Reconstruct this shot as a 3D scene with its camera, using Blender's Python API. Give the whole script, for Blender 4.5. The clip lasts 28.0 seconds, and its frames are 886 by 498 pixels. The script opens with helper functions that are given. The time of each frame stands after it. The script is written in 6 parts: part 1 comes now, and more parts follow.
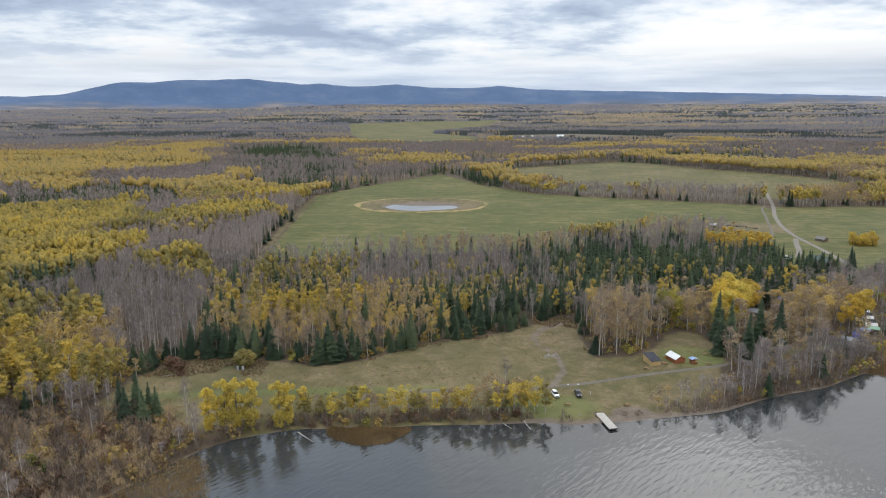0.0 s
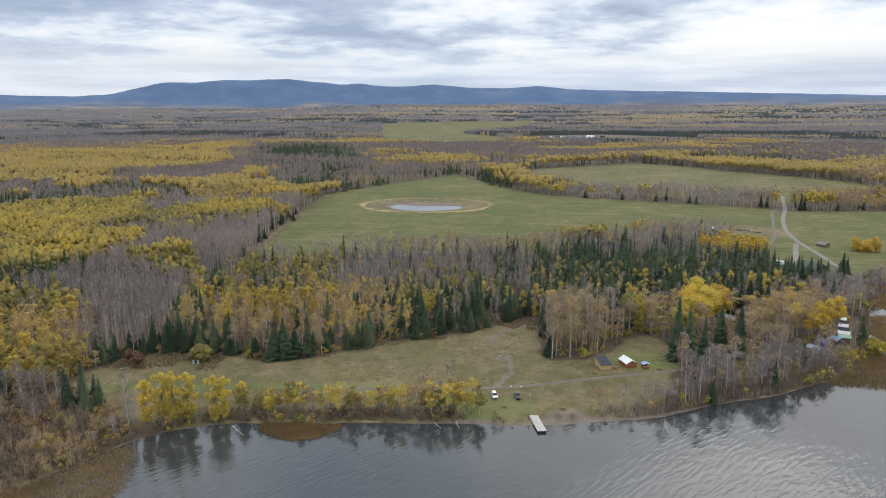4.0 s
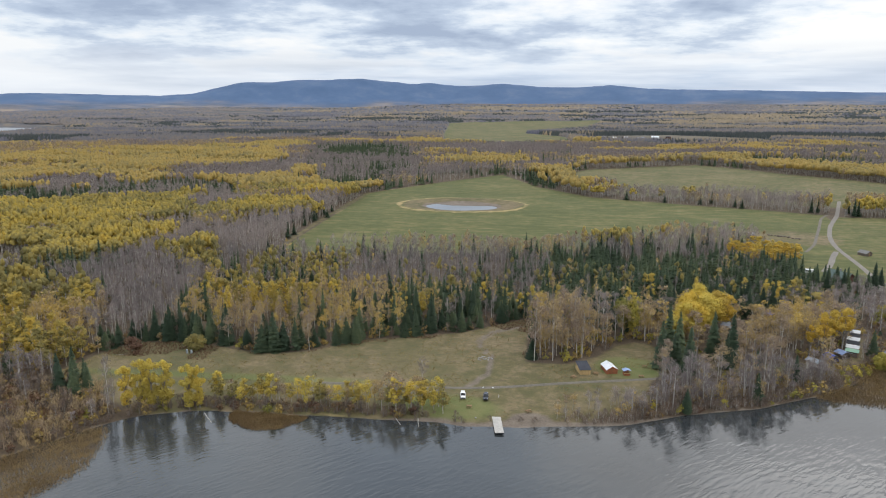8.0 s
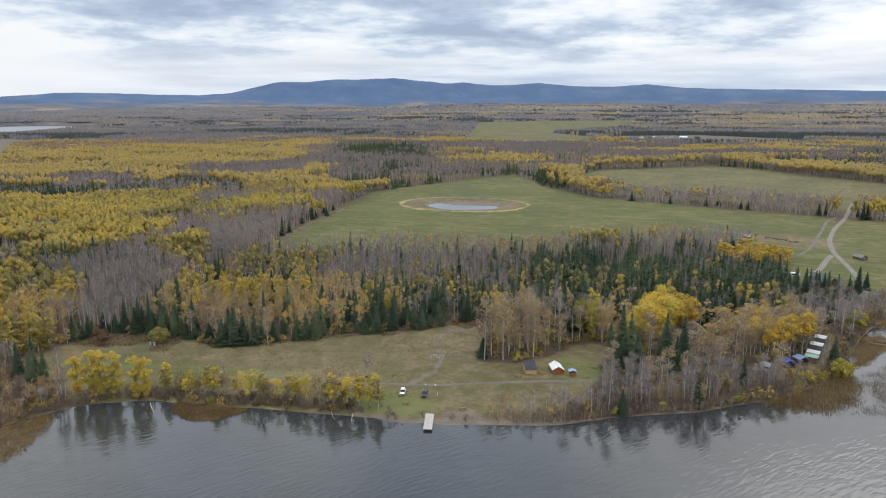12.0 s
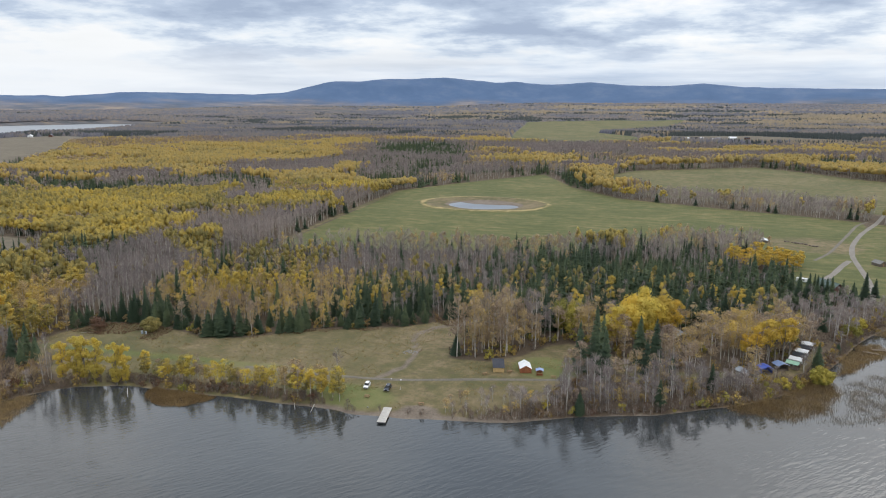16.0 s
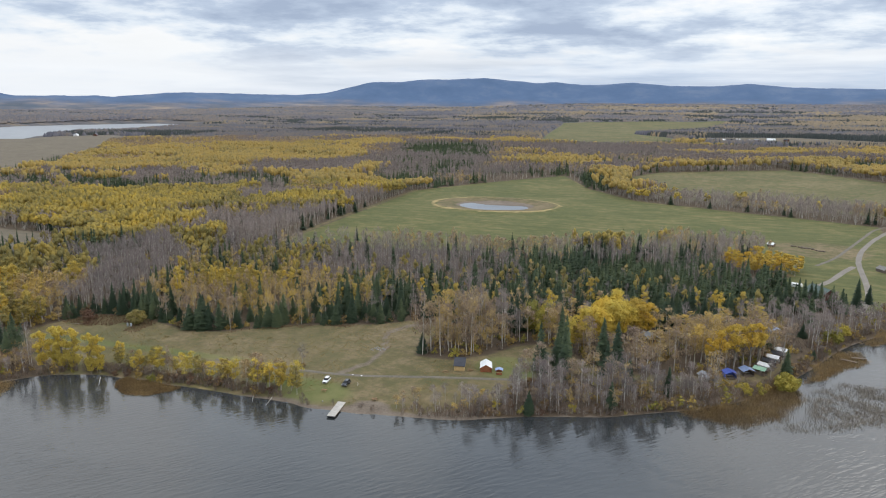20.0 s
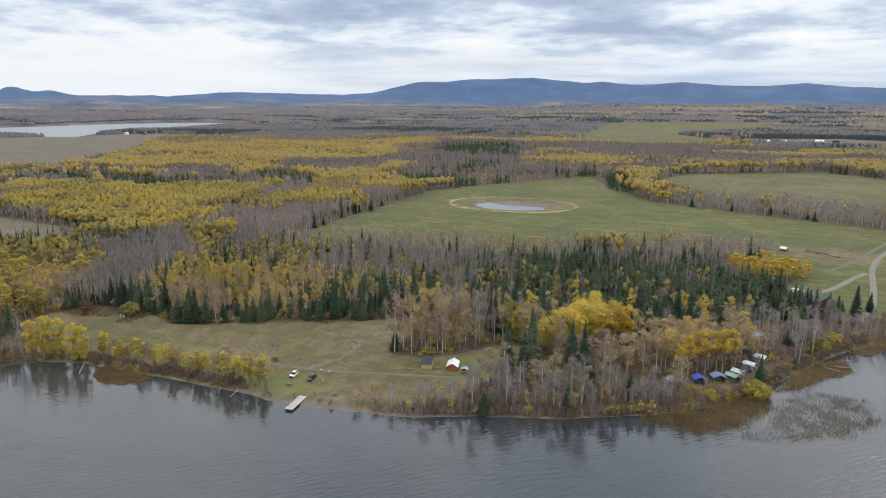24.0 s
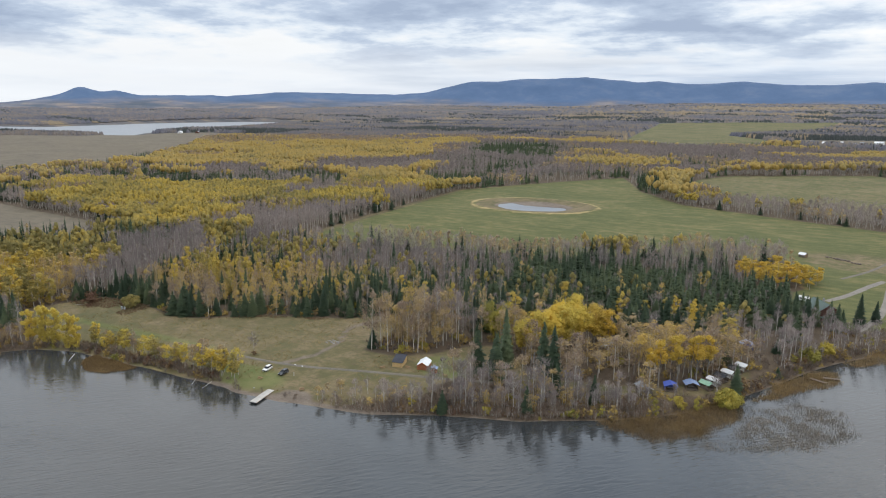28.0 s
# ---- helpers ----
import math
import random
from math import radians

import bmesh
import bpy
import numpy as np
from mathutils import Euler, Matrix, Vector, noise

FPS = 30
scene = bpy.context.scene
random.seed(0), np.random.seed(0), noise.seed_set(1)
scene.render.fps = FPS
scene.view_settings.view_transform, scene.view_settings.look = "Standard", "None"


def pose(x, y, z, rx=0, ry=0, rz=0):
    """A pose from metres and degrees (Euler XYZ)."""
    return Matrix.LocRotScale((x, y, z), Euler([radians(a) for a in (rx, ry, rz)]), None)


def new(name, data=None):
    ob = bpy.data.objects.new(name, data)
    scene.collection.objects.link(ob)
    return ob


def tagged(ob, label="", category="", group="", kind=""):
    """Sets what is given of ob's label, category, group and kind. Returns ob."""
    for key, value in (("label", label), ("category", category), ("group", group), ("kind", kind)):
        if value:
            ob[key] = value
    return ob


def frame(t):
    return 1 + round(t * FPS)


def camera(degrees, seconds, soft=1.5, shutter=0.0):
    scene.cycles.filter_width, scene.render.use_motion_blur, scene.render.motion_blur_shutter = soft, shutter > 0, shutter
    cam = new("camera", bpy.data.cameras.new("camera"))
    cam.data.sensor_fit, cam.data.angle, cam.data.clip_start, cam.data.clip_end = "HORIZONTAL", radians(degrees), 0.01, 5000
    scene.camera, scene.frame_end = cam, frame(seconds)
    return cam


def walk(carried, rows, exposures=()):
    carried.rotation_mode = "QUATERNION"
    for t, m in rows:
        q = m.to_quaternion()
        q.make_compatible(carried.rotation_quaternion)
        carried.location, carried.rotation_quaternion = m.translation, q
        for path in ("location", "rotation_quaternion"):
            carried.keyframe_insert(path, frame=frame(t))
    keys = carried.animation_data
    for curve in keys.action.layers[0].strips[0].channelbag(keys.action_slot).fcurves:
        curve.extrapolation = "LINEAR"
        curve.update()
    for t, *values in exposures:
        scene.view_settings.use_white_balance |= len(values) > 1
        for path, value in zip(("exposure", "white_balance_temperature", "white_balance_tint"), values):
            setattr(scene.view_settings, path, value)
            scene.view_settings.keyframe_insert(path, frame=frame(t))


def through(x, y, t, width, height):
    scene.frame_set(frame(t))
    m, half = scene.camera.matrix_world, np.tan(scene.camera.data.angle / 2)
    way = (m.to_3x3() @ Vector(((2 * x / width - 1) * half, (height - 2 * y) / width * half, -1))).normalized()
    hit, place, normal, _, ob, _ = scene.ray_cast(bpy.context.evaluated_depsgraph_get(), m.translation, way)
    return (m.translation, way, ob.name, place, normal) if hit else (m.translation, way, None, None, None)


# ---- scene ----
cam = camera(65.3, 28.0, 1.05)
METRES, EYE, TILT, LEAN, TURN = 230.0, 101.0, -11.6, 0.0, 0.0
ROWS = [
    (0.0, 0.0, 0.0, 0.0, 0.0, 0.0, -0.0),
    (0.5, 0.019, -0.0012, 0.0002, 0.22, -0.01, -0.05),
    (1.0, 0.0379, -0.0022, 0.0007, 0.48, -0.02, -0.12),
    (1.5, 0.0568, -0.0034, 0.0011, 0.66, -0.03, -0.15),
    (2.0, 0.0754, -0.0043, 0.0014, 0.81, -0.03, -0.18),
    (2.5, 0.0947, -0.005, 0.0016, 1.19, -0.02, -0.27),
    (3.0, 0.1139, -0.0058, 0.0019, 1.35, -0.0, -0.31),
    (3.5, 0.1329, -0.0063, 0.002, 1.65, 0.01, -0.39),
    (4.0, 0.1514, -0.0067, 0.0023, 3.34, -0.03, -0.78),
    (4.5, 0.171, -0.0065, 0.003, 5.28, -0.1, -1.2),
    (6.5, 0.2477, -0.0048, 0.0053, 8.71, -0.23, -1.95),
    (7.0, 0.2668, -0.0035, 0.0061, 8.73, -0.23, -1.96),
    (7.5, 0.2854, -0.0021, 0.0068, 8.89, -0.23, -2.01),
    (8.0, 0.304, -0.0008, 0.0072, 9.26, -0.24, -2.08),
    (8.5, 0.3225, 0.0006, 0.0079, 9.68, -0.25, -2.19),
    (9.0, 0.3409, 0.0022, 0.0086, 10.07, -0.28, -2.29),
    (9.5, 0.3594, 0.0039, 0.0092, 10.47, -0.29, -2.35),
    (10.0, 0.3782, 0.0056, 0.0098, 10.86, -0.31, -2.42),
    (10.5, 0.3969, 0.0075, 0.0105, 11.23, -0.34, -2.49),
    (11.0, 0.4155, 0.0095, 0.0111, 11.59, -0.37, -2.55),
    (11.5, 0.434, 0.0116, 0.0117, 11.94, -0.39, -2.64),
    (12.0, 0.4522, 0.0136, 0.0124, 12.33, -0.42, -2.72),
    (12.5, 0.4701, 0.0156, 0.0128, 12.76, -0.45, -2.81),
    (14.5, 0.5394, 0.0249, 0.0151, 15.0, -0.61, -3.31),
    (15.0, 0.5564, 0.0274, 0.0159, 15.55, -0.64, -3.43),
    (15.5, 0.5732, 0.0298, 0.0167, 16.12, -0.68, -3.57),
    (16.0, 0.5896, 0.0323, 0.0174, 16.72, -0.72, -3.68),
    (16.5, 0.6063, 0.0348, 0.0182, 17.23, -0.76, -3.79),
    (17.0, 0.6225, 0.0374, 0.019, 17.67, -0.79, -3.89),
    (17.5, 0.6388, 0.0403, 0.0198, 18.18, -0.83, -4.0),
    (18.0, 0.6553, 0.0436, 0.0206, 18.73, -0.86, -4.11),
    (18.5, 0.6718, 0.0471, 0.0218, 19.23, -0.88, -4.21),
    (19.0, 0.6883, 0.0509, 0.0229, 19.57, -0.9, -4.28),
    (19.5, 0.7047, 0.0547, 0.0239, 19.85, -0.91, -4.35),
    (20.0, 0.7209, 0.0588, 0.0251, 20.21, -0.93, -4.43),
    (20.5, 0.737, 0.0631, 0.0261, 20.64, -0.96, -4.51),
    (21.0, 0.7526, 0.0673, 0.027, 21.03, -0.98, -4.6),
    (21.5, 0.7687, 0.0722, 0.0282, 21.45, -1.03, -4.7),
    (23.5, 0.8329, 0.095, 0.0338, 23.69, -1.24, -5.13),
    (24.0, 0.8489, 0.1012, 0.0355, 24.22, -1.29, -5.23),
    (24.5, 0.865, 0.1079, 0.0371, 24.75, -1.34, -5.34),
    (25.0, 0.881, 0.1145, 0.0387, 25.27, -1.38, -5.45),
    (25.5, 0.8971, 0.1214, 0.0404, 25.79, -1.42, -5.54),
    (26.0, 0.9131, 0.1285, 0.042, 26.34, -1.48, -5.64),
    (26.5, 0.9288, 0.1355, 0.0439, 26.91, -1.55, -5.75),
    (27.0, 0.9442, 0.1429, 0.0456, 27.51, -1.62, -5.87),
    (27.5, 0.9595, 0.1501, 0.0474, 28.16, -1.7, -5.99),
    (28.0, 0.9744, 0.1574, 0.0491, 28.72, -1.75, -6.09),
]
walk(cam, [(t, pose(0, 0, EYE, TILT, LEAN, TURN) @ pose(METRES * x, METRES * y, METRES * z, 90 + pitch, roll, yaw)) for t, x, y, z, yaw, pitch, roll in ROWS])

# ---- world, sun, exposure ----
SUN_EL, SUN_AZ = 38.0, 25.0
scene.view_settings.exposure = -0.60


def link(nt, a, b):
    nt.links.new(a, b)


def node(nt, kind, **kw):
    n = nt.nodes.new(kind)
    for key, value in kw.items():
        n.inputs[key].default_value = value
    return n


def math_node(nt, op, a, b=None, clamp=False):
    n = nt.nodes.new("ShaderNodeMath")
    n.operation, n.use_clamp = op, clamp
    for i, v in enumerate((a, b)):
        if v is None:
            continue
        if isinstance(v, (int, float)):
            n.inputs[i].default_value = v
        else:
            link(nt, v, n.inputs[i])
    return n.outputs[0]


def ramp(nt, fac, stops):
    n = nt.nodes.new("ShaderNodeValToRGB")
    e = n.color_ramp.elements
    while len(e) < len(stops):
        e.new(0.5)
    for el, (p, c) in zip(e, stops):
        el.position, el.color = p, (*c, 1) if len(c) == 3 else c
    link(nt, fac, n.inputs[0])
    return n.outputs[0]


def mixc(nt, fac, a, b, mode="MIX"):
    n = nt.nodes.new("ShaderNodeMix")
    n.data_type, n.blend_type = "RGBA", mode
    for s, v in ((n.inputs[0], fac), (n.inputs[6], a), (n.inputs[7], b)):
        if isinstance(v, (int, float)):
            s.default_value = v
        elif isinstance(v, tuple):
            s.default_value = (*v, 1)
        else:
            link(nt, v, s)
    return n.outputs[2]


def noise_at(nt, vec, scale, detail=4.0, rough=0.55, stretch=None):
    if stretch:
        m = nt.nodes.new("ShaderNodeMapping")
        m.inputs["Scale"].default_value = stretch
        link(nt, vec, m.inputs[0])
        vec = m.outputs[0]
    n = node(nt, "ShaderNodeTexNoise", Scale=scale, Detail=detail, Roughness=rough)
    link(nt, vec, n.inputs["Vector"])
    return n.outputs["Fac"]


def make_world():
    w = bpy.data.worlds.new("overcast_sky")
    scene.world = w
    w.use_nodes = True
    nt = w.node_tree
    nt.nodes.clear()
    co = nt.nodes.new("ShaderNodeTexCoord").outputs["Generated"]
    sky = nt.nodes.new("ShaderNodeTexSky")
    sky.sky_type, sky.sun_disc = "NISHITA", False
    sky.sun_elevation, sky.sun_rotation = radians(SUN_EL), radians(SUN_AZ)
    blue = mixc(nt, 1.0, sky.outputs[0], (0.085, 0.085, 0.085), "MULTIPLY")
    sep = nt.nodes.new("ShaderNodeSeparateXYZ")
    link(nt, co, sep.inputs[0])
    up = math_node(nt, "MAXIMUM", sep.outputs[2], 0.0)
    # clouds lie on a plane overhead and close up towards the horizon
    den = math_node(nt, "ADD", up, 0.13)
    cx, cy = math_node(nt, "DIVIDE", sep.outputs[0], den), math_node(nt, "DIVIDE", sep.outputs[1], den)
    comb = nt.nodes.new("ShaderNodeCombineXYZ")
    link(nt, cx, comb.inputs[0])
    link(nt, cy, comb.inputs[1])
    big = noise_at(nt, comb.outputs[0], 0.62, 5.0, 0.55, (1.0, 0.8, 1.0))
    fine = noise_at(nt, comb.outputs[0], 1.7, 8.0, 0.62, (1.0, 1.0, 1.0))
    mix = math_node(nt, "ADD", math_node(nt, "MULTIPLY", big, 0.58), math_node(nt, "MULTIPLY", fine, 0.42))
    east = math_node(nt, "MINIMUM", math_node(nt, "MAXIMUM", math_node(nt, "MULTIPLY", sep.outputs[0], 0.20), -0.015), 0.09)
    mix = math_node(nt, "ADD", mix, east)
    # heavier cloud a little way up the sky
    heavy = ramp(nt, up, [(0.05, (0, 0, 0)), (0.115, (1, 1, 1)), (0.20, (1, 1, 1)), (0.36, (0, 0, 0))])
    heavybw = nt.nodes.new("ShaderNodeRGBToBW")
    link(nt, heavy, heavybw.inputs[0])
    mix = math_node(nt, "SUBTRACT", mix, math_node(nt, "MULTIPLY", heavybw.outputs[0], 0.045))
    cloud = ramp(nt, mix, [(0.36, (0.41, 0.50, 0.66)), (0.43, (0.57, 0.67, 0.83)), (0.475, (0.84, 0.92, 1.02)), (0.53, (1.06, 1.07, 1.09))])
    thick = ramp(nt, mix, [(0.30, (1, 1, 1)), (0.62, (0.82, 0.82, 0.82))])
    bw = nt.nodes.new("ShaderNodeRGBToBW")
    link(nt, thick, bw.inputs[0])
    body = mixc(nt, bw.outputs[0], blue, cloud)
    # a darker bank of cloud low over the hills
    bank = noise_at(nt, co, 2.2, 5.0, 0.6, (1.0, 1.0, 14.0))
    low = ramp(nt, up, [(0.0, (1, 1, 1)), (0.045, (0.8, 0.8, 0.8)), (0.085, (0, 0, 0))])
    lowbw = nt.nodes.new("ShaderNodeRGBToBW")
    link(nt, low, lowbw.inputs[0])
    bankc = ramp(nt, bank, [(0.40, (0.46, 0.56, 0.71)), (0.52, (0.60, 0.70, 0.85)), (0.64, (0.82, 0.90, 1.0))])
    # the bank breaks up into bright cloud towards the west
    west = ramp(nt, math_node(nt, "ADD", math_node(nt, "MULTIPLY", sep.outputs[0], -0.5), math_node(nt, "MULTIPLY", bank, 0.25)), [(0.22, (0, 0, 0)), (0.46, (0.85, 0.85, 0.85))])
    westbw = nt.nodes.new("ShaderNodeRGBToBW")
    link(nt, west, westbw.inputs[0])
    bankc = mixc(nt, westbw.outputs[0], bankc, (0.98, 1.01, 1.04))
    body = mixc(nt, lowbw.outputs[0], body, bankc)
    # an overcast sky is brightest overhead
    grow = nt.nodes.new("ShaderNodeMapRange")
    grow.inputs["From Min"].default_value, grow.inputs["From Max"].default_value = 0.17, 0.45
    grow.inputs["To Min"].default_value, grow.inputs["To Max"].default_value = 1.47, 2.6
    link(nt, up, grow.inputs["Value"])
    bg = nt.nodes.new("ShaderNodeBackground")
    link(nt, body, bg.inputs[0])
    link(nt, grow.outputs[0], bg.inputs[1])
    out = nt.nodes.new("ShaderNodeOutputWorld")
    link(nt, bg.outputs[0], out.inputs[0])


make_world()
sun_data = bpy.data.lights.new("sun", "SUN")
sun_data.energy, sun_data.angle, sun_data.color = 0.4, radians(25), (1.0, 0.97, 0.93)
sun = new("sun", sun_data)
sun.rotation_euler = (radians(90 - SUN_EL), 0, radians(180 - SUN_AZ))

# ---- plan: shore, heights, clearings ----
rng = np.random.default_rng(7)
SHORE_X = [-700, -200, -110, -92, -80, -74, -69, -56, -42, -10, 22, 52, 74, 92, 116, 145, 171, 187, 202, 218, 230, 238, 253, 285, 340, 600, 1500]
SHORE_Y = [90, 118, 140, 160, 180, 190, 197, 202, 206, 206.5, 209, 209, 213, 217, 229, 241, 257, 271, 294, 324, 348, 359, 377, 398, 420, 480, 700]


def lattice(seed, n=256):
    return np.random.default_rng(seed).random((n, n))


LATS = {}


def vnoise(x, y, size, seed):
    """Smooth noise from 0 to 1 over the plan; size is the metres of one cell."""
    if seed not in LATS:
        LATS[seed] = lattice(seed)
    t = LATS[seed]
    u, v = np.asarray(x, float) / size + 1000.3, np.asarray(y, float) / size + 1000.7
    i, j = np.floor(u).astype(int), np.floor(v).astype(int)
    fu, fv = u - i, v - j
    fu, fv = fu * fu * (3 - 2 * fu), fv * fv * (3 - 2 * fv)
    i0, i1, j0, j1 = i % 256, (i + 1) % 256, j % 256, (j + 1) % 256
    return (t[i0, j0] * (1 - fu) + t[i1, j0] * fu) * (1 - fv) + (t[i0, j1] * (1 - fu) + t[i1, j1] * fu) * fv


def fnoise(x, y, size, seed):
    return 0.6 * vnoise(x, y, size, seed) + 0.28 * vnoise(x, y, size / 2.3, seed + 50) + 0.12 * vnoise(x, y, size / 5.1, seed + 90)


def step(a, b, v):
    t = np.clip((v - a) / (b - a), 0, 1)
    return t * t * (3 - 2 * t)


def shore(x):
    x = np.asarray(x, float)
    y = sum(np.interp(x + o, SHORE_X, SHORE_Y) for o in (-5, -2, 2, 5)) / 4
    return y + 1.6 * (vnoise(x, 0 * x, 9, 3) - 0.5) + 0.7 * (vnoise(x, 0 * x, 3, 4) - 0.5)


def inside(x, y, poly):
    """Signed distance to a polygon, positive inside."""
    x, y = np.asarray(x, float), np.asarray(y, float)
    d, odd = np.full(x.shape, 1e9), np.zeros(x.shape, bool)
    for (ax, ay), (bx, by) in zip(poly, poly[1:] + poly[:1]):
        ex, ey = bx - ax, by - ay
        t = np.clip(((x - ax) * ex + (y - ay) * ey) / (ex * ex + ey * ey), 0, 1)
        d = np.minimum(d, np.hypot(x - ax - t * ex, y - ay - t * ey))
        cross = (ay > y) != (by > y)
        with np.errstate(divide="ignore", invalid="ignore"):
            odd ^= cross & (x < ex * (y - ay) / (ey if ey else 1e-9) + ax)
    return np.where(odd, d, -d)


def along(x, y, line):
    """Distance to a polyline."""
    x, y = np.asarray(x, float), np.asarray(y, float)
    d = np.full(x.shape, 1e9)
    for (ax, ay), (bx, by) in zip(line, line[1:]):
        ex, ey = bx - ax, by - ay
        t = np.clip(((x - ax) * ex + (y - ay) * ey) / (ex * ex + ey * ey), 0, 1)
        d = np.minimum(d, np.hypot(x - ax - t * ex, y - ay - t * ey))
    return d


FIELD = [(-116, 420), (-122, 545), (-129, 714), (-87, 790), (-3, 908), (46, 795), (104, 721), (205, 683), (301, 648), (292, 584), (285, 500), (275, 440), (222, 440), (205, 520), (150, 505), (60, 462), (-40, 440)]
FIELD_EAST = [(310, 640), (420, 640), (470, 560), (430, 450), (330, 415), (272, 405), (245, 440), (258, 520), (285, 590)]
FIELD_NORTH = [(92, 800), (82, 930), (110, 985), (190, 1035), (271, 1086), (311, 1046), (368, 970), (425, 920), (458, 882), (478, 841), (485, 770), (440, 712), (340, 690), (300, 705), (265, 722), (200, 737), (140, 752)]
FIELD_FAR = [(-172, 1470), (-38, 1480), (100, 1560), (84, 1900), (-35, 2100), (150, 2500), (250, 3100), (-100, 3000), (-380, 2850), (-269, 2050)]
FIELD_FARM = [(150, 1560), (300, 1500), (420, 1480), (560, 1560), (480, 1640), (330, 1640), (180, 1680)]
FIELD_BACK = [(130, 1780), (300, 1730), (560, 1750), (600, 1900), (380, 2060), (150, 1960)]
FIELD_WEST = [(-560, 420), (-402, 402), (-301, 394), (-258, 390), (-250, 345), (-284, 300), (-420, 260), (-620, 300)]
FIELD_LAKE = [(-1300, 480), (-800, 530), (-700, 610), (-690, 675), (-775, 815), (-835, 925), (-900, 1010), (-1010, 1135), (-1070, 1390), (-1360, 1480), (-1480, 1300), (-1460, 1140), (-1700, 1000), (-1900, 850)]
YARD = [(-118, 216), (-114, 243), (-106, 258), (-88, 262), (-70, 259), (-49, 254), (-30, 260), (-10, 277), (12, 285), (30, 293), (57, 316), (62, 304), (59, 287), (60, 263), (76, 263), (87, 272), (97, 288), (106, 293), (113, 289), (113, 267), (106, 250), (104, 232), (60, 205), (0, 200), (-60, 196)]
BAY_HEAD = [(-150, 150), (-95, 150), (-82, 175), (-78, 196), (-88, 212), (-112, 209), (-150, 198)]
HOUSE_YARD = [(214, 404), (213, 446), (226, 470), (250, 470), (264, 430), (258, 404), (240, 392), (224, 396)]
CAMP = [(112, 262), (124, 268), (140, 264), (160, 270), (178, 279), (194, 291), (206, 316), (203, 320), (190, 298), (174, 284), (156, 277), (138, 272), (122, 284), (116, 290)]
LAKE_FAR = [(-1965, 1276), (-1640, 1242), (-1480, 1285), (-1592, 1421), (-1690, 1611), (-1630, 1730), (-1760, 2100), (-1850, 2480), (-2200, 2560), (-2310, 2221), (-2310, 1937), (-2240, 1660), (-2190, 1500), (-2700, 1330), (-2600, 1180)]
LAKE_Z = 11.0
DRIVE = [(-14, 231), (5, 232.5), (23, 233.6), (44, 235), (60, 240), (75, 245.5), (100, 252), (116, 257), (134, 265)]
TRACK = [(40, 236), (47, 251), (45.5, 266), (38, 282), (44, 296), (56, 305)]
LANE = [(345, 735), (332, 701), (312, 648), (286, 590), (270, 545), (262, 510), (259, 478), (256, 445), (251, 412), (243, 394)]
LANE_OLD = [(306, 652), (294, 634), (279, 592), (266, 558), (250, 515), (236, 490)]
LANE_HOUSE = [(257.5, 496), (250, 481), (237.5, 449), (229, 437)]
CUTLINE = [(-80, 262), (-98, 330), (-112, 400), (-122, 470), (-127, 560), (-131, 716)]
POND_C, POND_R = (-20.0, 650.0), (65.0, 46.0)


def pond_r(x, y):
    return np.hypot((np.asarray(x, float) - POND_C[0]) / POND_R[0], (np.asarray(y, float) - POND_C[1]) / POND_R[1])


def height(x, y):
    x, y = np.asarray(x, float), np.asarray(y, float)
    d = (y - shore(x)) * 0.9
    bank = np.where(d > 0, 0.35 * np.clip(d / 4, 0, 1) + 1.8 * (1 - np.exp(-np.maximum(d - 3, 0) / 11)), np.maximum(0.09 * d, -3.0))
    z = bank + 0.0185 * np.clip(y - 235, 0, 765) * step(0, 30, d)
    east = step(-1400, -500, x)
    z = z + 0.007 * np.maximum(y - 1000, 0) * east
    z = z + np.where(d > 0, 0.9 * (fnoise(x, y, 70, 11) - 0.5) * step(5, 60, d), 0)
    z = z - 1.3 * (1 - step(0.45, 0.74, pond_r(x, y))) - 0.5 * (1 - step(0.35, 0.95, np.hypot((x + 8) / 30, (y - 645 - 3 * np.sin(x / 9)) / 15))) + 0.9 * np.exp(-((pond_r(x, y) - 0.9) / 0.10) ** 2)
    z = z + 0.55 * (fnoise(x, y, 13, 12) - 0.5) * (1 - step(0.5, 0.7, pond_r(x, y)))
    far = step(-110, 25, inside(x, y, LAKE_FAR))
    z = z * (1 - far) + (LAKE_Z - 2.5) * far
    r = np.hypot(x - 120, y - 6)
    rise = 42 + 30 * step(-46, -26, np.degrees(np.arctan2(x - 120, y - 6)))
    z = z + rise * step(2500, 4700, r) * step(-300, 500, d) * (1 - far)
    return z


def z_at(x, y):
    return float(height(np.array([x]), np.array([y]))[0])

# ---- materials ----
MATS = {}


def material(name, rough=0.8, metal=0.0):
    """A new node material: the tree, the shader and the place in space."""
    m = bpy.data.materials.new(name)
    m.use_nodes = True
    nt = m.node_tree
    b = nt.nodes["Principled BSDF"]
    b.inputs["Roughness"].default_value, b.inputs["Metallic"].default_value = rough, metal
    b.inputs["Specular IOR Level"].default_value = 0.3
    MATS[name] = m
    return nt, b, nt.nodes.new("ShaderNodeNewGeometry").outputs["Position"]


def bump(nt, b, h, strength, dist=0.1):
    n = node(nt, "ShaderNodeBump", Strength=strength, Distance=dist)
    link(nt, h, n.inputs["Height"])
    link(nt, n.outputs[0], b.inputs["Normal"])


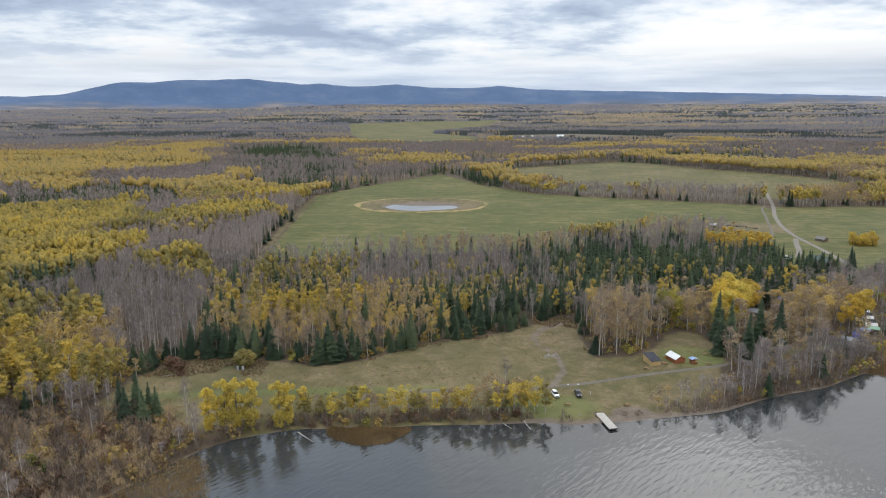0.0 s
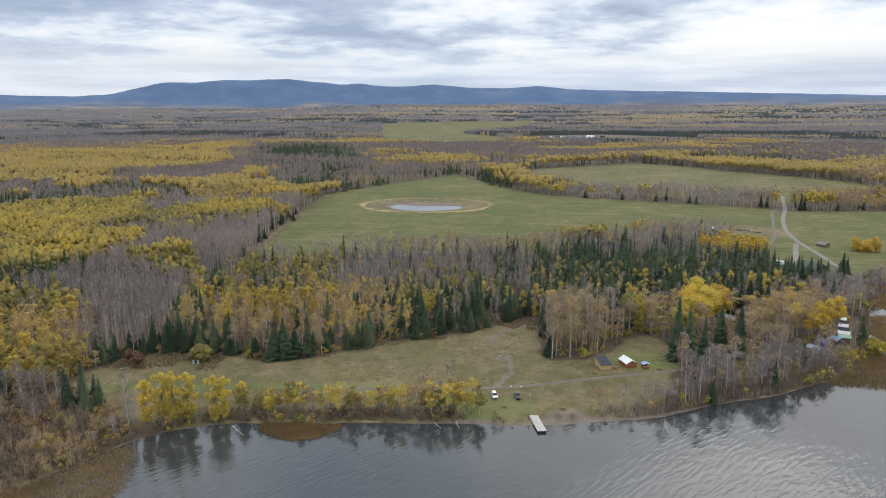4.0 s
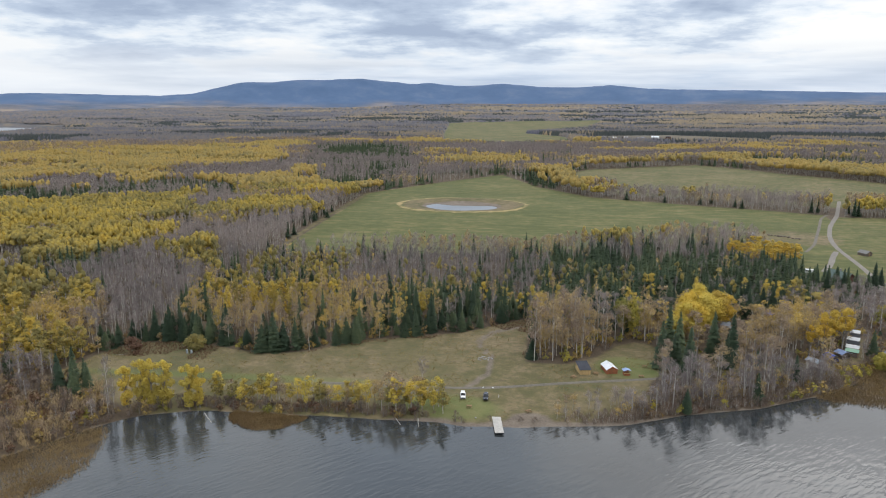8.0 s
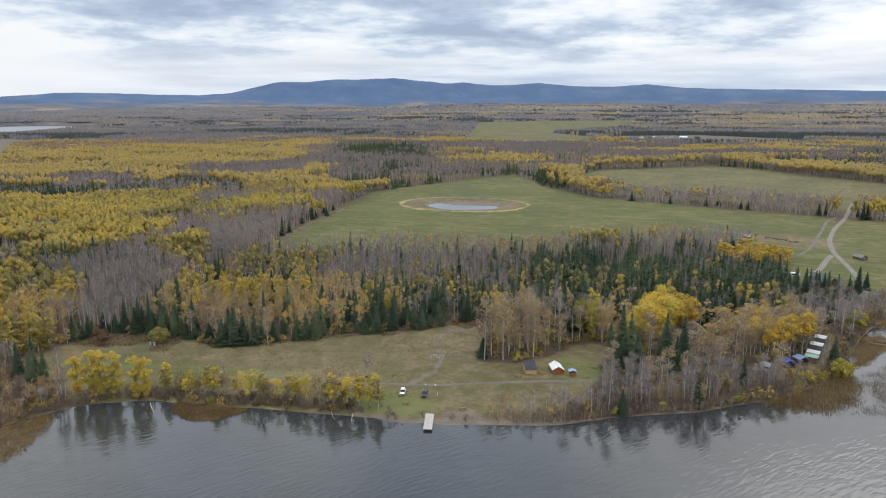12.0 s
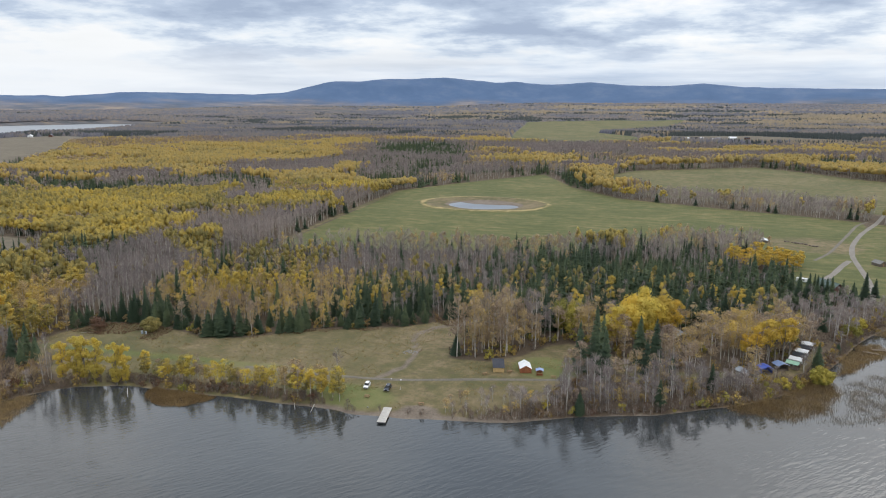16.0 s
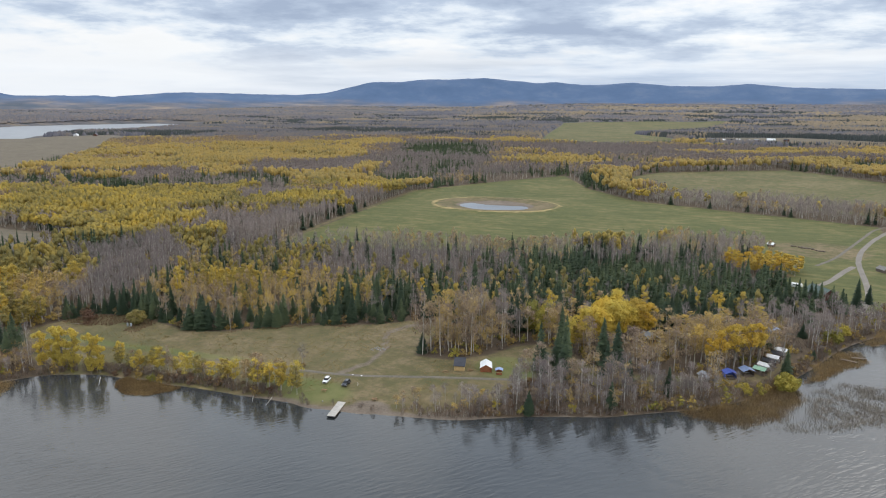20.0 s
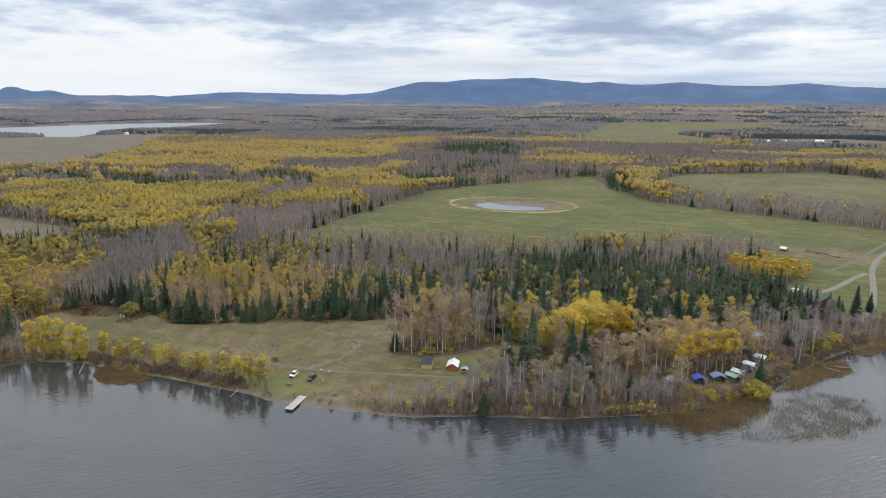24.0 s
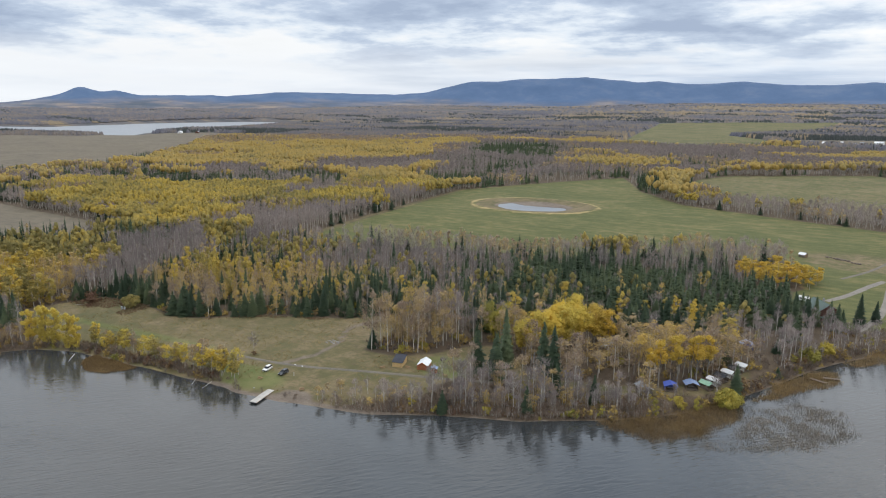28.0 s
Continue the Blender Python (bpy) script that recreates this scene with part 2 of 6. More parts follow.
def simple(name, ca, cb, scale=2.0, rough=0.7, metal=0.0, bumps=0.2):
    """Two tones of one surface, with grain and wear at two scales."""
    nt, b, pos = material(name, rough, metal)
    fine, wide = noise_at(nt, pos, scale, 5.0), noise_at(nt, pos, scale * 0.13, 3.0)
    f = math_node(nt, "ADD", math_node(nt, "MULTIPLY", fine, 0.6), math_node(nt, "MULTIPLY", wide, 0.4))
    link(nt, ramp(nt, f, [(0.36, ca), (0.64, cb)]), b.inputs["Base Color"])
    bump(nt, b, fine, bumps, 0.03)
    return MATS[name]


def foliage(name, tones, through=0.25, patch=0.035, clump=0.0):
    """Leaf surface: tones differ from stand to stand, tree to tree and leaf to leaf. clump: metres of relief of the leaf clusters."""
    nt, b, pos = material(name, 0.75)
    if clump:
        bump(nt, b, noise_at(nt, pos, 0.9, 4.0, 0.65), 0.9, clump)
    geo = nt.nodes.new("ShaderNodeNewGeometry")
    obj = nt.nodes.new("ShaderNodeObjectInfo")
    stand = noise_at(nt, pos, patch, 2.0)
    tree = noise_at(nt, pos, 0.16, 1.0)
    f = math_node(nt, "ADD", math_node(nt, "MULTIPLY", stand, 0.58), math_node(nt, "MULTIPLY", tree, 0.42))
    f = math_node(nt, "ADD", f, math_node(nt, "MULTIPLY", math_node(nt, "SUBTRACT", geo.outputs["Random Per Island"], 0.5), 0.16))
    f = math_node(nt, "ADD", f, math_node(nt, "MULTIPLY", math_node(nt, "SUBTRACT", obj.outputs["Random"], 0.5), 0.28))
    f = math_node(nt, "ADD", math_node(nt, "MULTIPLY", math_node(nt, "SUBTRACT", f, 0.5), 1.35), 0.47)
    n = len(tones)
    col = ramp(nt, f, [(0.30 + 0.42 * i / (n - 1), c) for i, c in enumerate(tones)])
    link(nt, col, b.inputs["Base Color"])
    b.inputs["Specular IOR Level"].default_value = 0.15
    if through:
        tr = nt.nodes.new("ShaderNodeBsdfTranslucent")
        link(nt, col, tr.inputs[0])
        mx = nt.nodes.new("ShaderNodeMixShader")
        mx.inputs[0].default_value = through
        link(nt, b.outputs[0], mx.inputs[1])
        link(nt, tr.outputs[0], mx.inputs[2])
        link(nt, mx.outputs[0], nt.nodes["Material Output"].inputs[0])
    return MATS[name]


LEAF_YELLOW = foliage("yellow_leaves", [(0.29, 0.255, 0.105), (0.42, 0.34, 0.115), (0.535, 0.42, 0.115), (0.61, 0.455, 0.10)], 0.5, 0.02, clump=0.22)
# hazier copy of the yellow leaves, distance haze put into the tones
LEAF_HAZED = foliage("hazed_yellow_leaves", [(0.26, 0.225, 0.125), (0.36, 0.295, 0.13), (0.45, 0.35, 0.13), (0.50, 0.365, 0.12)], 0.45, 0.02, clump=0.22)
LEAF_PALE = foliage("pale_thinning_leaves", [(0.30, 0.232, 0.178), (0.37, 0.285, 0.178), (0.46, 0.345, 0.155), (0.56, 0.405, 0.12)], 0.35)
LEAF_GOLD = foliage("golden_leaves", [(0.55, 0.45, 0.115), (0.65, 0.52, 0.12), (0.70, 0.525, 0.105)], 0.5)
LEAF_ORANGE = foliage("orange_gold_leaves", [(0.47, 0.35, 0.085), (0.56, 0.41, 0.085), (0.60, 0.405, 0.07)], 0.4)
LEAF_OLIVE = foliage("olive_leaves", [(0.20, 0.19, 0.05), (0.31, 0.27, 0.06), (0.44, 0.355, 0.07)], 0.2)
LEAF_GREEN = foliage("green_willow_leaves", [(0.055, 0.08, 0.025), (0.10, 0.125, 0.03), (0.19, 0.18, 0.05)], 0.2)
TWIGS = foliage("bare_twigs", [(0.20, 0.174, 0.166), (0.26, 0.222, 0.207), (0.325, 0.272, 0.245)], 0.0)
TWIGS_BROWN = foliage("brown_brush_twigs", [(0.115, 0.088, 0.074), (0.165, 0.126, 0.10), (0.215, 0.16, 0.118)], 0.0)
TWIGS_RUST = foliage("rusty_willow_twigs", [(0.24, 0.185, 0.145), (0.33, 0.25, 0.18), (0.43, 0.325, 0.18)], 0.1)
NEEDLES = foliage("spruce_needles", [(0.036, 0.056, 0.034), (0.058, 0.083, 0.046), (0.092, 0.116, 0.058)], 0.10)
SHRUB = foliage("rusty_shrub_leaves", [(0.13, 0.075, 0.05), (0.20, 0.13, 0.075), (0.27, 0.195, 0.08), (0.38, 0.275, 0.075)], 0.2)
BRACKEN = foliage("rusty_bracken", [(0.17, 0.105, 0.068), (0.22, 0.145, 0.088), (0.27, 0.19, 0.10)], 0.25)
REED = foliage("dry_reeds", [(0.19, 0.127, 0.058), (0.26, 0.178, 0.082), (0.33, 0.232, 0.108)], 0.15)
REED_GREY = foliage("thin_grey_reeds", [(0.20, 0.165, 0.12), (0.28, 0.235, 0.18), (0.35, 0.30, 0.24)], 0.15)
STRAW = foliage("dry_grass_tufts", [(0.26, 0.20, 0.09), (0.33, 0.26, 0.12), (0.30, 0.27, 0.10)], 0.15)
BARK_PALE = simple("pale_aspen_bark", (0.30, 0.28, 0.25), (0.56, 0.53, 0.48), 3.0, 0.85)
BARK_GREY = simple("grey_poplar_bark", (0.13, 0.115, 0.10), (0.26, 0.24, 0.21), 2.0, 0.9)
BARK_DARK = simple("dark_spruce_bark", (0.07, 0.05, 0.04), (0.13, 0.10, 0.08), 3.0, 0.9)
DIRT = simple("worn_dirt_drive", (0.115, 0.102, 0.083), (0.180, 0.160, 0.130), 0.9, 0.95)
GRAVEL = simple("gravel_track", (0.16, 0.145, 0.125), (0.25, 0.225, 0.195), 0.9, 0.95)


def ground_material():
    nt, b, pos = material("ground_cover", 0.95)
    at = nt.nodes.new("ShaderNodeAttribute")
    at.attribute_name = "cover"
    a2 = nt.nodes.new("ShaderNodeAttribute")
    a2.attribute_name = "cover_more"
    a3 = nt.nodes.new("ShaderNodeAttribute")
    a3.attribute_name = "straw"
    s1 = nt.nodes.new("ShaderNodeSeparateColor")
    s2 = nt.nodes.new("ShaderNodeSeparateColor")
    link(nt, at.outputs["Color"], s1.inputs[0])
    link(nt, a2.outputs["Color"], s2.inputs[0])
    fine, mid, wide = noise_at(nt, pos, 1.6, 5.0, 0.65), noise_at(nt, pos, 0.16, 5.0, 0.6), noise_at(nt, pos, 0.02, 4.0, 0.6)
    streak = noise_at(nt, pos, 0.05, 4.0, 0.6, (1.0, 4.0, 1.0))
    f = math_node(nt, "ADD", math_node(nt, "MULTIPLY", mid, 0.5), math_node(nt, "MULTIPLY", fine, 0.5))
    fw = math_node(nt, "ADD", math_node(nt, "MULTIPLY", mid, 0.45), math_node(nt, "MULTIPLY", wide, 0.55))
    litter = ramp(nt, f, [(0.32, (0.055, 0.042, 0.030)), (0.5, (0.095, 0.070, 0.047)), (0.66, (0.15, 0.112, 0.07))])
    fs = math_node(nt, "ADD", math_node(nt, "MULTIPLY", fw, 0.55), math_node(nt, "MULTIPLY", streak, 0.45))
    hay = ramp(nt, fs, [(0.37, (0.068, 0.082, 0.025)), (0.48, (0.092, 0.099, 0.033)), (0.56, (0.132, 0.122, 0.045)), (0.66, (0.19, 0.16, 0.072))])
    dry = ramp(nt, fw, [(0.39, (0.092, 0.088, 0.036)), (0.465, (0.132, 0.110, 0.050)), (0.53, (0.172, 0.134, 0.070)), (0.62, (0.225, 0.168, 0.098))])
    dry = mixc(nt, ramp(nt, noise_at(nt, pos, 0.55, 6.0, 0.7), [(0.42, (0, 0, 0)), (0.62, (0.65, 0.65, 0.65))]), dry, (0.095, 0.090, 0.042))
    dry = mixc(nt, ramp(nt, noise_at(nt, pos, 0.28, 5.0, 0.7, (1.0, 2.2, 1.0)), [(0.54, (0, 0, 0)), (0.68, (0.6, 0.6, 0.6))]), dry, (0.085, 0.065, 0.042))
    sand = ramp(nt, f, [(0.34, (0.10, 0.078, 0.06)), (0.6, (0.205, 0.168, 0.13))])
    straw = ramp(nt, f, [(0.34, (0.24, 0.175, 0.075)), (0.6, (0.37, 0.285, 0.135))])
    tilled = ramp(nt, fs, [(0.36, (0.100, 0.086, 0.062)), (0.62, (0.168, 0.140, 0.098))])
    lawn = ramp(nt, fw, [(0.36, (0.085, 0.115, 0.03)), (0.62, (0.155, 0.15, 0.06))])
    # far off the woods close up into one mottled canopy, haze in its tones
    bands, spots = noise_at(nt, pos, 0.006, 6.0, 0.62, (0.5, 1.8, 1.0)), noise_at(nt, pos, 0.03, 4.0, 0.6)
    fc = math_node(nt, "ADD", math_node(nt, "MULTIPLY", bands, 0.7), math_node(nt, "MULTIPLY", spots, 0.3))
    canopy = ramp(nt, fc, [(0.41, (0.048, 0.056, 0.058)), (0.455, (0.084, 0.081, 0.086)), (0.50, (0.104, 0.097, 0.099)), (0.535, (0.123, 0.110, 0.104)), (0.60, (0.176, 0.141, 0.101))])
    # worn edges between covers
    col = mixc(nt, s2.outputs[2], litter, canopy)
    for mask, c in ((s1.outputs[0], hay), (s1.outputs[1], dry), (s2.outputs[1], lawn), (s2.outputs[0], tilled), (a3.outputs["Fac"], straw), (s1.outputs[2], sand)):
        edge = math_node(nt, "ADD", math_node(nt, "MULTIPLY", math_node(nt, "SUBTRACT", mask, 0.5), 3.2), math_node(nt, "ADD", math_node(nt, "MULTIPLY", math_node(nt, "SUBTRACT", mid, 0.5), 1.6), 0.5), True)
        edge = math_node(nt, "MULTIPLY", edge, math_node(nt, "GREATER_THAN", mask, 0.02))
        col = mixc(nt, edge, col, c)
    link(nt, col, b.inputs["Base Color"])
    bump(nt, b, fine, 0.6, 0.25)
    return MATS["ground_cover"]


def water_material(name, tint, ripple=0.10, rough=0.05):
    """Water with wind ripples in long crests, calmer under the lee of the shore."""
    nt, b, pos = material(name, rough)
    b.inputs["Specular IOR Level"].default_value = 0.68
    b.inputs["IOR"].default_value = 1.38
    link(nt, ramp(nt, noise_at(nt, pos, 0.03, 3.0), [(0.3, tint), (0.7, tuple(v * 1.5 for v in tint))]), b.inputs["Base Color"])
    at = nt.nodes.new("ShaderNodeAttribute")
    at.attribute_name = "open_water"
    turn = nt.nodes.new("ShaderNodeMapping")
    turn.inputs["Rotation"].default_value = (0, 0, radians(-48))
    link(nt, pos, turn.inputs[0])
    gust = noise_at(nt, pos, 0.016, 4.0, 0.6, (0.6, 1.6, 1.0))
    crest = noise_at(nt, turn.outputs[0], 0.75, 2.0, 0.45, (0.28, 1.0, 1.0))
    fine = noise_at(nt, turn.outputs[0], 1.5, 3.0, 0.6, (0.30, 1.0, 1.0))
    h = math_node(nt, "ADD", math_node(nt, "MULTIPLY", crest, 1.0), math_node(nt, "MULTIPLY", fine, 0.30))
    force = math_node(nt, "MULTIPLY", math_node(nt, "ADD", math_node(nt, "MULTIPLY", gust, 1.5), -0.15), math_node(nt, "ADD", math_node(nt, "MULTIPLY", at.outputs["Fac"], 0.65), 0.35))
    bump(nt, b, math_node(nt, "MULTIPLY", h, force), 1.0, ripple)
    return MATS[name]


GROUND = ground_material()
WATER = water_material("lake_water", (0.028, 0.031, 0.032), 0.29)
# tint lightened to stand in for bright sky reflected in the water
WATER_SKY_PALE = water_material("sky_pale_water", (0.12, 0.135, 0.15), 0.45, 0.32)


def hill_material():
    """Wooded hills far off: mixed woods at the foot, painted blue for haze above."""
    nt, b, pos = material("hazed_wooded_hills", 0.95)
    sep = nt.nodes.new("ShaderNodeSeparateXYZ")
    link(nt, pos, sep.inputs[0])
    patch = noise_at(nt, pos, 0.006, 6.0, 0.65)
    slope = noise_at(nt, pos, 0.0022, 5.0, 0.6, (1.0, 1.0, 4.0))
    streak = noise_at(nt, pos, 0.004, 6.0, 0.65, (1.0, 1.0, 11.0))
    hazed_conifers = ramp(nt, patch, [(0.35, (0.030, 0.050, 0.090)), (0.52, (0.042, 0.066, 0.115)), (0.66, (0.070, 0.090, 0.130))])
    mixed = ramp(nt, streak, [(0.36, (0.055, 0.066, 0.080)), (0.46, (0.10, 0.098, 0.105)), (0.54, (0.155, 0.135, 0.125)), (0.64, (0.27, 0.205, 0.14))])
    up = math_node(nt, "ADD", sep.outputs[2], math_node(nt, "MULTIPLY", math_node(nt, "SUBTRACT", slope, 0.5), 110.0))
    # the low eastern hills carry mixed woods to their tops, with less blue haze
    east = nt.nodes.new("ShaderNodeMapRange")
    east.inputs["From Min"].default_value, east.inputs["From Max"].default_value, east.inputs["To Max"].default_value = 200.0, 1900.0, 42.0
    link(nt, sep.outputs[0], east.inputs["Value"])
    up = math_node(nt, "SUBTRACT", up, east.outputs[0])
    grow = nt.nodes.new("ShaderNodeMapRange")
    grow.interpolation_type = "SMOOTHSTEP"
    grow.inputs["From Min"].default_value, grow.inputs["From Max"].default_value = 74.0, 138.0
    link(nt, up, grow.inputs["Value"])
    link(nt, mixc(nt, grow.outputs[0], mixed, hazed_conifers), b.inputs["Base Color"])
    # blue emission stands in for haze, strongest on the upper slopes
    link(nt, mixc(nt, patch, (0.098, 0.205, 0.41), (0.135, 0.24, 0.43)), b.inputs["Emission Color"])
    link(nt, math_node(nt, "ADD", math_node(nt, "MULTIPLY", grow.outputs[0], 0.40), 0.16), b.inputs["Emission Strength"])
    return MATS["hazed_wooded_hills"]


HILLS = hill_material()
# far canopies, their tones greyed and blued to imitate distance haze
HAZED_YELLOW = foliage("hazed_yellow_canopy", [(0.138, 0.122, 0.105), (0.185, 0.153, 0.112), (0.241, 0.187, 0.116)], 0.0, 0.004, clump=0.8)
HAZED_SPRUCE = foliage("hazed_spruce_canopy", [(0.043, 0.055, 0.057), (0.057, 0.067, 0.067), (0.073, 0.082, 0.077)], 0.0, 0.004)
# darker than bare twigs too, shade between the twigs averaged in
HAZED_BARE = foliage("hazed_bare_canopy", [(0.081, 0.084, 0.106), (0.098, 0.099, 0.119), (0.118, 0.113, 0.126), (0.163, 0.139, 0.120)], 0.0, 0.004, clump=0.8)

# ---- mesh helpers ----


def mesh_of(name, v, f, mats, index=None, smooth=False):
    """A mesh from arrays of corners and of triangles or quads."""
    me = bpy.data.meshes.new(name)
    v, f = np.asarray(v, np.float32), np.asarray(f, np.int32)
    k = f.shape[1]
    me.vertices.add(len(v))
    me.vertices.foreach_set("co", v.ravel())
    me.loops.add(f.size)
    me.loops.foreach_set("vertex_index", f.ravel())
    me.polygons.add(len(f))
    me.polygons.foreach_set("loop_start", np.arange(0, f.size, k, dtype=np.int32))
    for m in mats if isinstance(mats, (list, tuple)) else [mats]:
        me.materials.append(m)
    if index is not None:
        me.polygons.foreach_set("material_index", np.asarray(index, np.int32))
    me.polygons.foreach_set("use_smooth", np.full(len(f), smooth))
    me.update(calc_edges=True)
    return me


def spread(lo, hi, dense_lo, dense_hi, fine, grow):
    """Grid lines: even between the dense ends, wider and wider outside them."""
    a = list(np.arange(dense_lo, dense_hi + 1e-6, fine))
    s, p, q = fine, a[-1], []
    while p < hi:
        s *= grow
        p += s
        q.append(min(p, hi))
    s, p, r = fine, a[0], []
    while p > lo:
        s *= grow
        p -= s
        r.append(max(p, lo))
    return np.array(r[::-1] + a + q)


def sheet(name, xs, ys, zf, mat):
    gx, gy = np.meshgrid(xs, ys)
    v = np.stack([gx.ravel(), gy.ravel(), zf(gx.ravel(), gy.ravel())], 1)
    nx, ny = len(xs), len(ys)
    i = (np.arange(ny - 1)[:, None] * nx + np.arange(nx - 1)[None, :]).ravel()
    return mesh_of(name, v, np.stack([i, i + 1, i + nx + 1, i + nx], 1), mat, smooth=True), v


def colours(me, name, r, g, b):
    at = me.color_attributes.new(name, "FLOAT_COLOR", "POINT")
    at.data.foreach_set("color", np.stack([r, g, b, np.ones_like(r)], 1).astype(np.float32).ravel())


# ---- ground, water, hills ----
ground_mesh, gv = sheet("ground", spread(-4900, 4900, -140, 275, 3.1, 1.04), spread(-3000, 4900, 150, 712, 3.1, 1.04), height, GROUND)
GX, GY = gv[:, 0].astype(float), gv[:, 1].astype(float)
soft = lambda d, w: step(-w, w, d)
m_hay = np.maximum.reduce([soft(inside(GX, GY, p), w) for p, w in ((FIELD, 3), (FIELD_EAST, 5), (FIELD_NORTH, 5), (FIELD_FAR, 25), (FIELD_FARM, 18))])
m_till = np.maximum(soft(inside(GX, GY, FIELD_WEST), 5), soft(inside(GX, GY, FIELD_LAKE), 20))
m_till = np.maximum(m_till, soft(inside(GX, GY, FIELD_BACK), 20))
rim = pond_r(GX, GY)
wob = rim + 0.07 * (vnoise(GX, GY, 14, 63) - 0.5)
m_straw = (0.50 + 0.45 * vnoise(GX, GY, 20, 64)) * step(0.88, 0.92, wob) * (1 - step(0.96, 1.01, wob))
m_dry = np.maximum(soft(inside(GX, GY, YARD), 4), soft(inside(GX, GY, CAMP), 4))
m_hay = np.maximum(m_hay, soft(inside(GX, GY, HOUSE_YARD), 4))
m_dry = np.maximum.reduce([m_dry, 0.5 * soft(inside(GX, GY, FIELD_NORTH), 8), 0.36 * soft(inside(GX, GY, FIELD_EAST), 8), 0.45 * soft(inside(GX, GY, FIELD_FAR), 30), 0.65 * soft(1 - np.hypot((GX - 245) / 34, (GY - 540) / 30), 0.3)])
m_dry = np.maximum(m_dry, soft(6 - np.hypot((GX + 126) / 3.6, GY - 204), 3))
m_dry = np.maximum(m_dry, 0.9 * (1 - step(0.86, 0.92, wob)))
m_dry = np.maximum(m_dry, 0.8 * soft(2.5 - along(GX, GY, CUTLINE), 2.5))
dist_shore = GY - shore(GX)
beach_x = step(15, 30, GX) * (1 - step(95, 112, GX))
m_sand = 1 - np.clip((dist_shore - 0.1 - 1.3 * beach_x) / (0.7 + 1.9 * beach_x), 0, 1)
m_sand = np.maximum(m_sand, soft(5.5 - np.hypot((GX - 64) / 1.5, GY - 214.5), 2.5))
m_sand = np.maximum.reduce([m_sand, 1 - step(0.54, 0.64, wob), 0.80 * soft(1.8 - along(GX, GY, TRACK), 1.6)])
m_lawn = np.maximum(soft(11 - np.hypot((GX - 100) / 1.2, GY - 264), 5), 0.75 * soft(10 - np.hypot((GX - 36) / 1.9, GY - 220), 5))
m_lawn = np.maximum(m_lawn, 0.6 * soft(4 - along(GX, GY, [(-108, 226), (-60, 230), (0, 234)]), 3))
colours(ground_mesh, "cover", m_hay, m_dry, m_sand)
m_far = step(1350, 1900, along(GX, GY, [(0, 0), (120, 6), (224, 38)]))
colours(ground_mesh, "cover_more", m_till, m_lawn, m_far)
shore_strip = step(0.4, 1.0, dist_shore) * (1 - step(1.8, 3.2, dist_shore)) * (0.35 + 0.75 * vnoise(GX, GY, 17, 61))
m_straw = np.maximum.reduce([m_straw, 0.5 * shore_strip, 0.45 * soft(4 - np.abs(inside(GX, GY, FIELD)), 4) * step(0.45, 0.75, vnoise(GX, GY, 45, 62)), 0.35 * soft(7 - np.hypot((GX - 272) / 0.8, (GY - 560) / 3.0), 5)])
colours(ground_mesh, "straw", m_straw, m_straw, m_straw)
tagged(new("ground", ground_mesh), "autumn meadow, hay fields and forest floor", "ground", kind="structure")


def flat(name, x0, y0, x1, y1, z, mat, label, category="water"):
    v = [(x0, y0, z), (x1, y0, z), (x1, y1, z), (x0, y1, z)]
    return tagged(new(name, mesh_of(name, v, [[0, 1, 2, 3]], mat)), label, category, kind="structure")


lake_mesh, lv = sheet("water", spread(-4000, 4000, -140, 330, 8, 1.25), spread(-3000, 1200, 60, 420, 8, 1.25), lambda x, y: 0 * x, WATER)
lee = shore(lv[:, 0].astype(float)) - lv[:, 1]
open_w = step(4, 70, lee)
colours(lake_mesh, "open_water", open_w, open_w, open_w)
tagged(new("water", lake_mesh), "rippled grey lake water under an overcast sky", "water", kind="structure")
flat("water_far_lake", -4200, 700, -1100, 3400, LAKE_Z, WATER_SKY_PALE, "far lake beyond the woods, tinted pale like reflected sky", "lake")
pz = z_at(*POND_C)
flat("water_pond", POND_C[0] - 45, POND_C[1] - 32, POND_C[0] + 45, POND_C[1] + 32, pz + 0.24, WATER_SKY_PALE, "shallow pond in the hay field", "pond")


def ribbon(name, line, width, label, mat, lift=0.10):
    """A worn track laid on the ground along a line."""
    pts = []
    for (ax, ay), (bx, by) in zip(line, line[1:]):
        n = max(2, int(math.hypot(bx - ax, by - ay) / 2.5))
        pts += [(ax + (bx - ax) * i / n, ay + (by - ay) * i / n) for i in range(n)]
    p = np.array(pts + [line[-1]], float)
    for _ in range(30):
        p[1:-1] = (p[:-2] + 2 * p[1:-1] + p[2:]) / 4
    d = np.gradient(p, axis=0)
    d /= np.linalg.norm(d, axis=1)[:, None]
    nrm = np.stack([-d[:, 1], d[:, 0]], 1)
    w = width * (0.5 + 0.10 * (vnoise(p[:, 0], p[:, 1], 6, 21) - 0.5))
    cols = [p + nrm * (w * k)[:, None] for k in (-1.0, -0.55, 0.0, 0.55, 1.0)]
    v = np.concatenate([np.column_stack([c, height(c[:, 0], c[:, 1]) + lift + h]) for c, h in zip(cols, (-0.08, 0.0, 0.05, 0.0, -0.08))])
    n = len(p)
    f = [[k * n + i, k * n + i + 1, (k + 1) * n + i + 1, (k + 1) * n + i] for k in range(4) for i in range(n - 1)]
    return tagged(new(name, mesh_of(name, v, f, mat, smooth=True)), label, "road", kind="structure")


ribbon("road_drive", DRIVE, 1.9, "worn dirt drive across the dry meadow", DIRT)
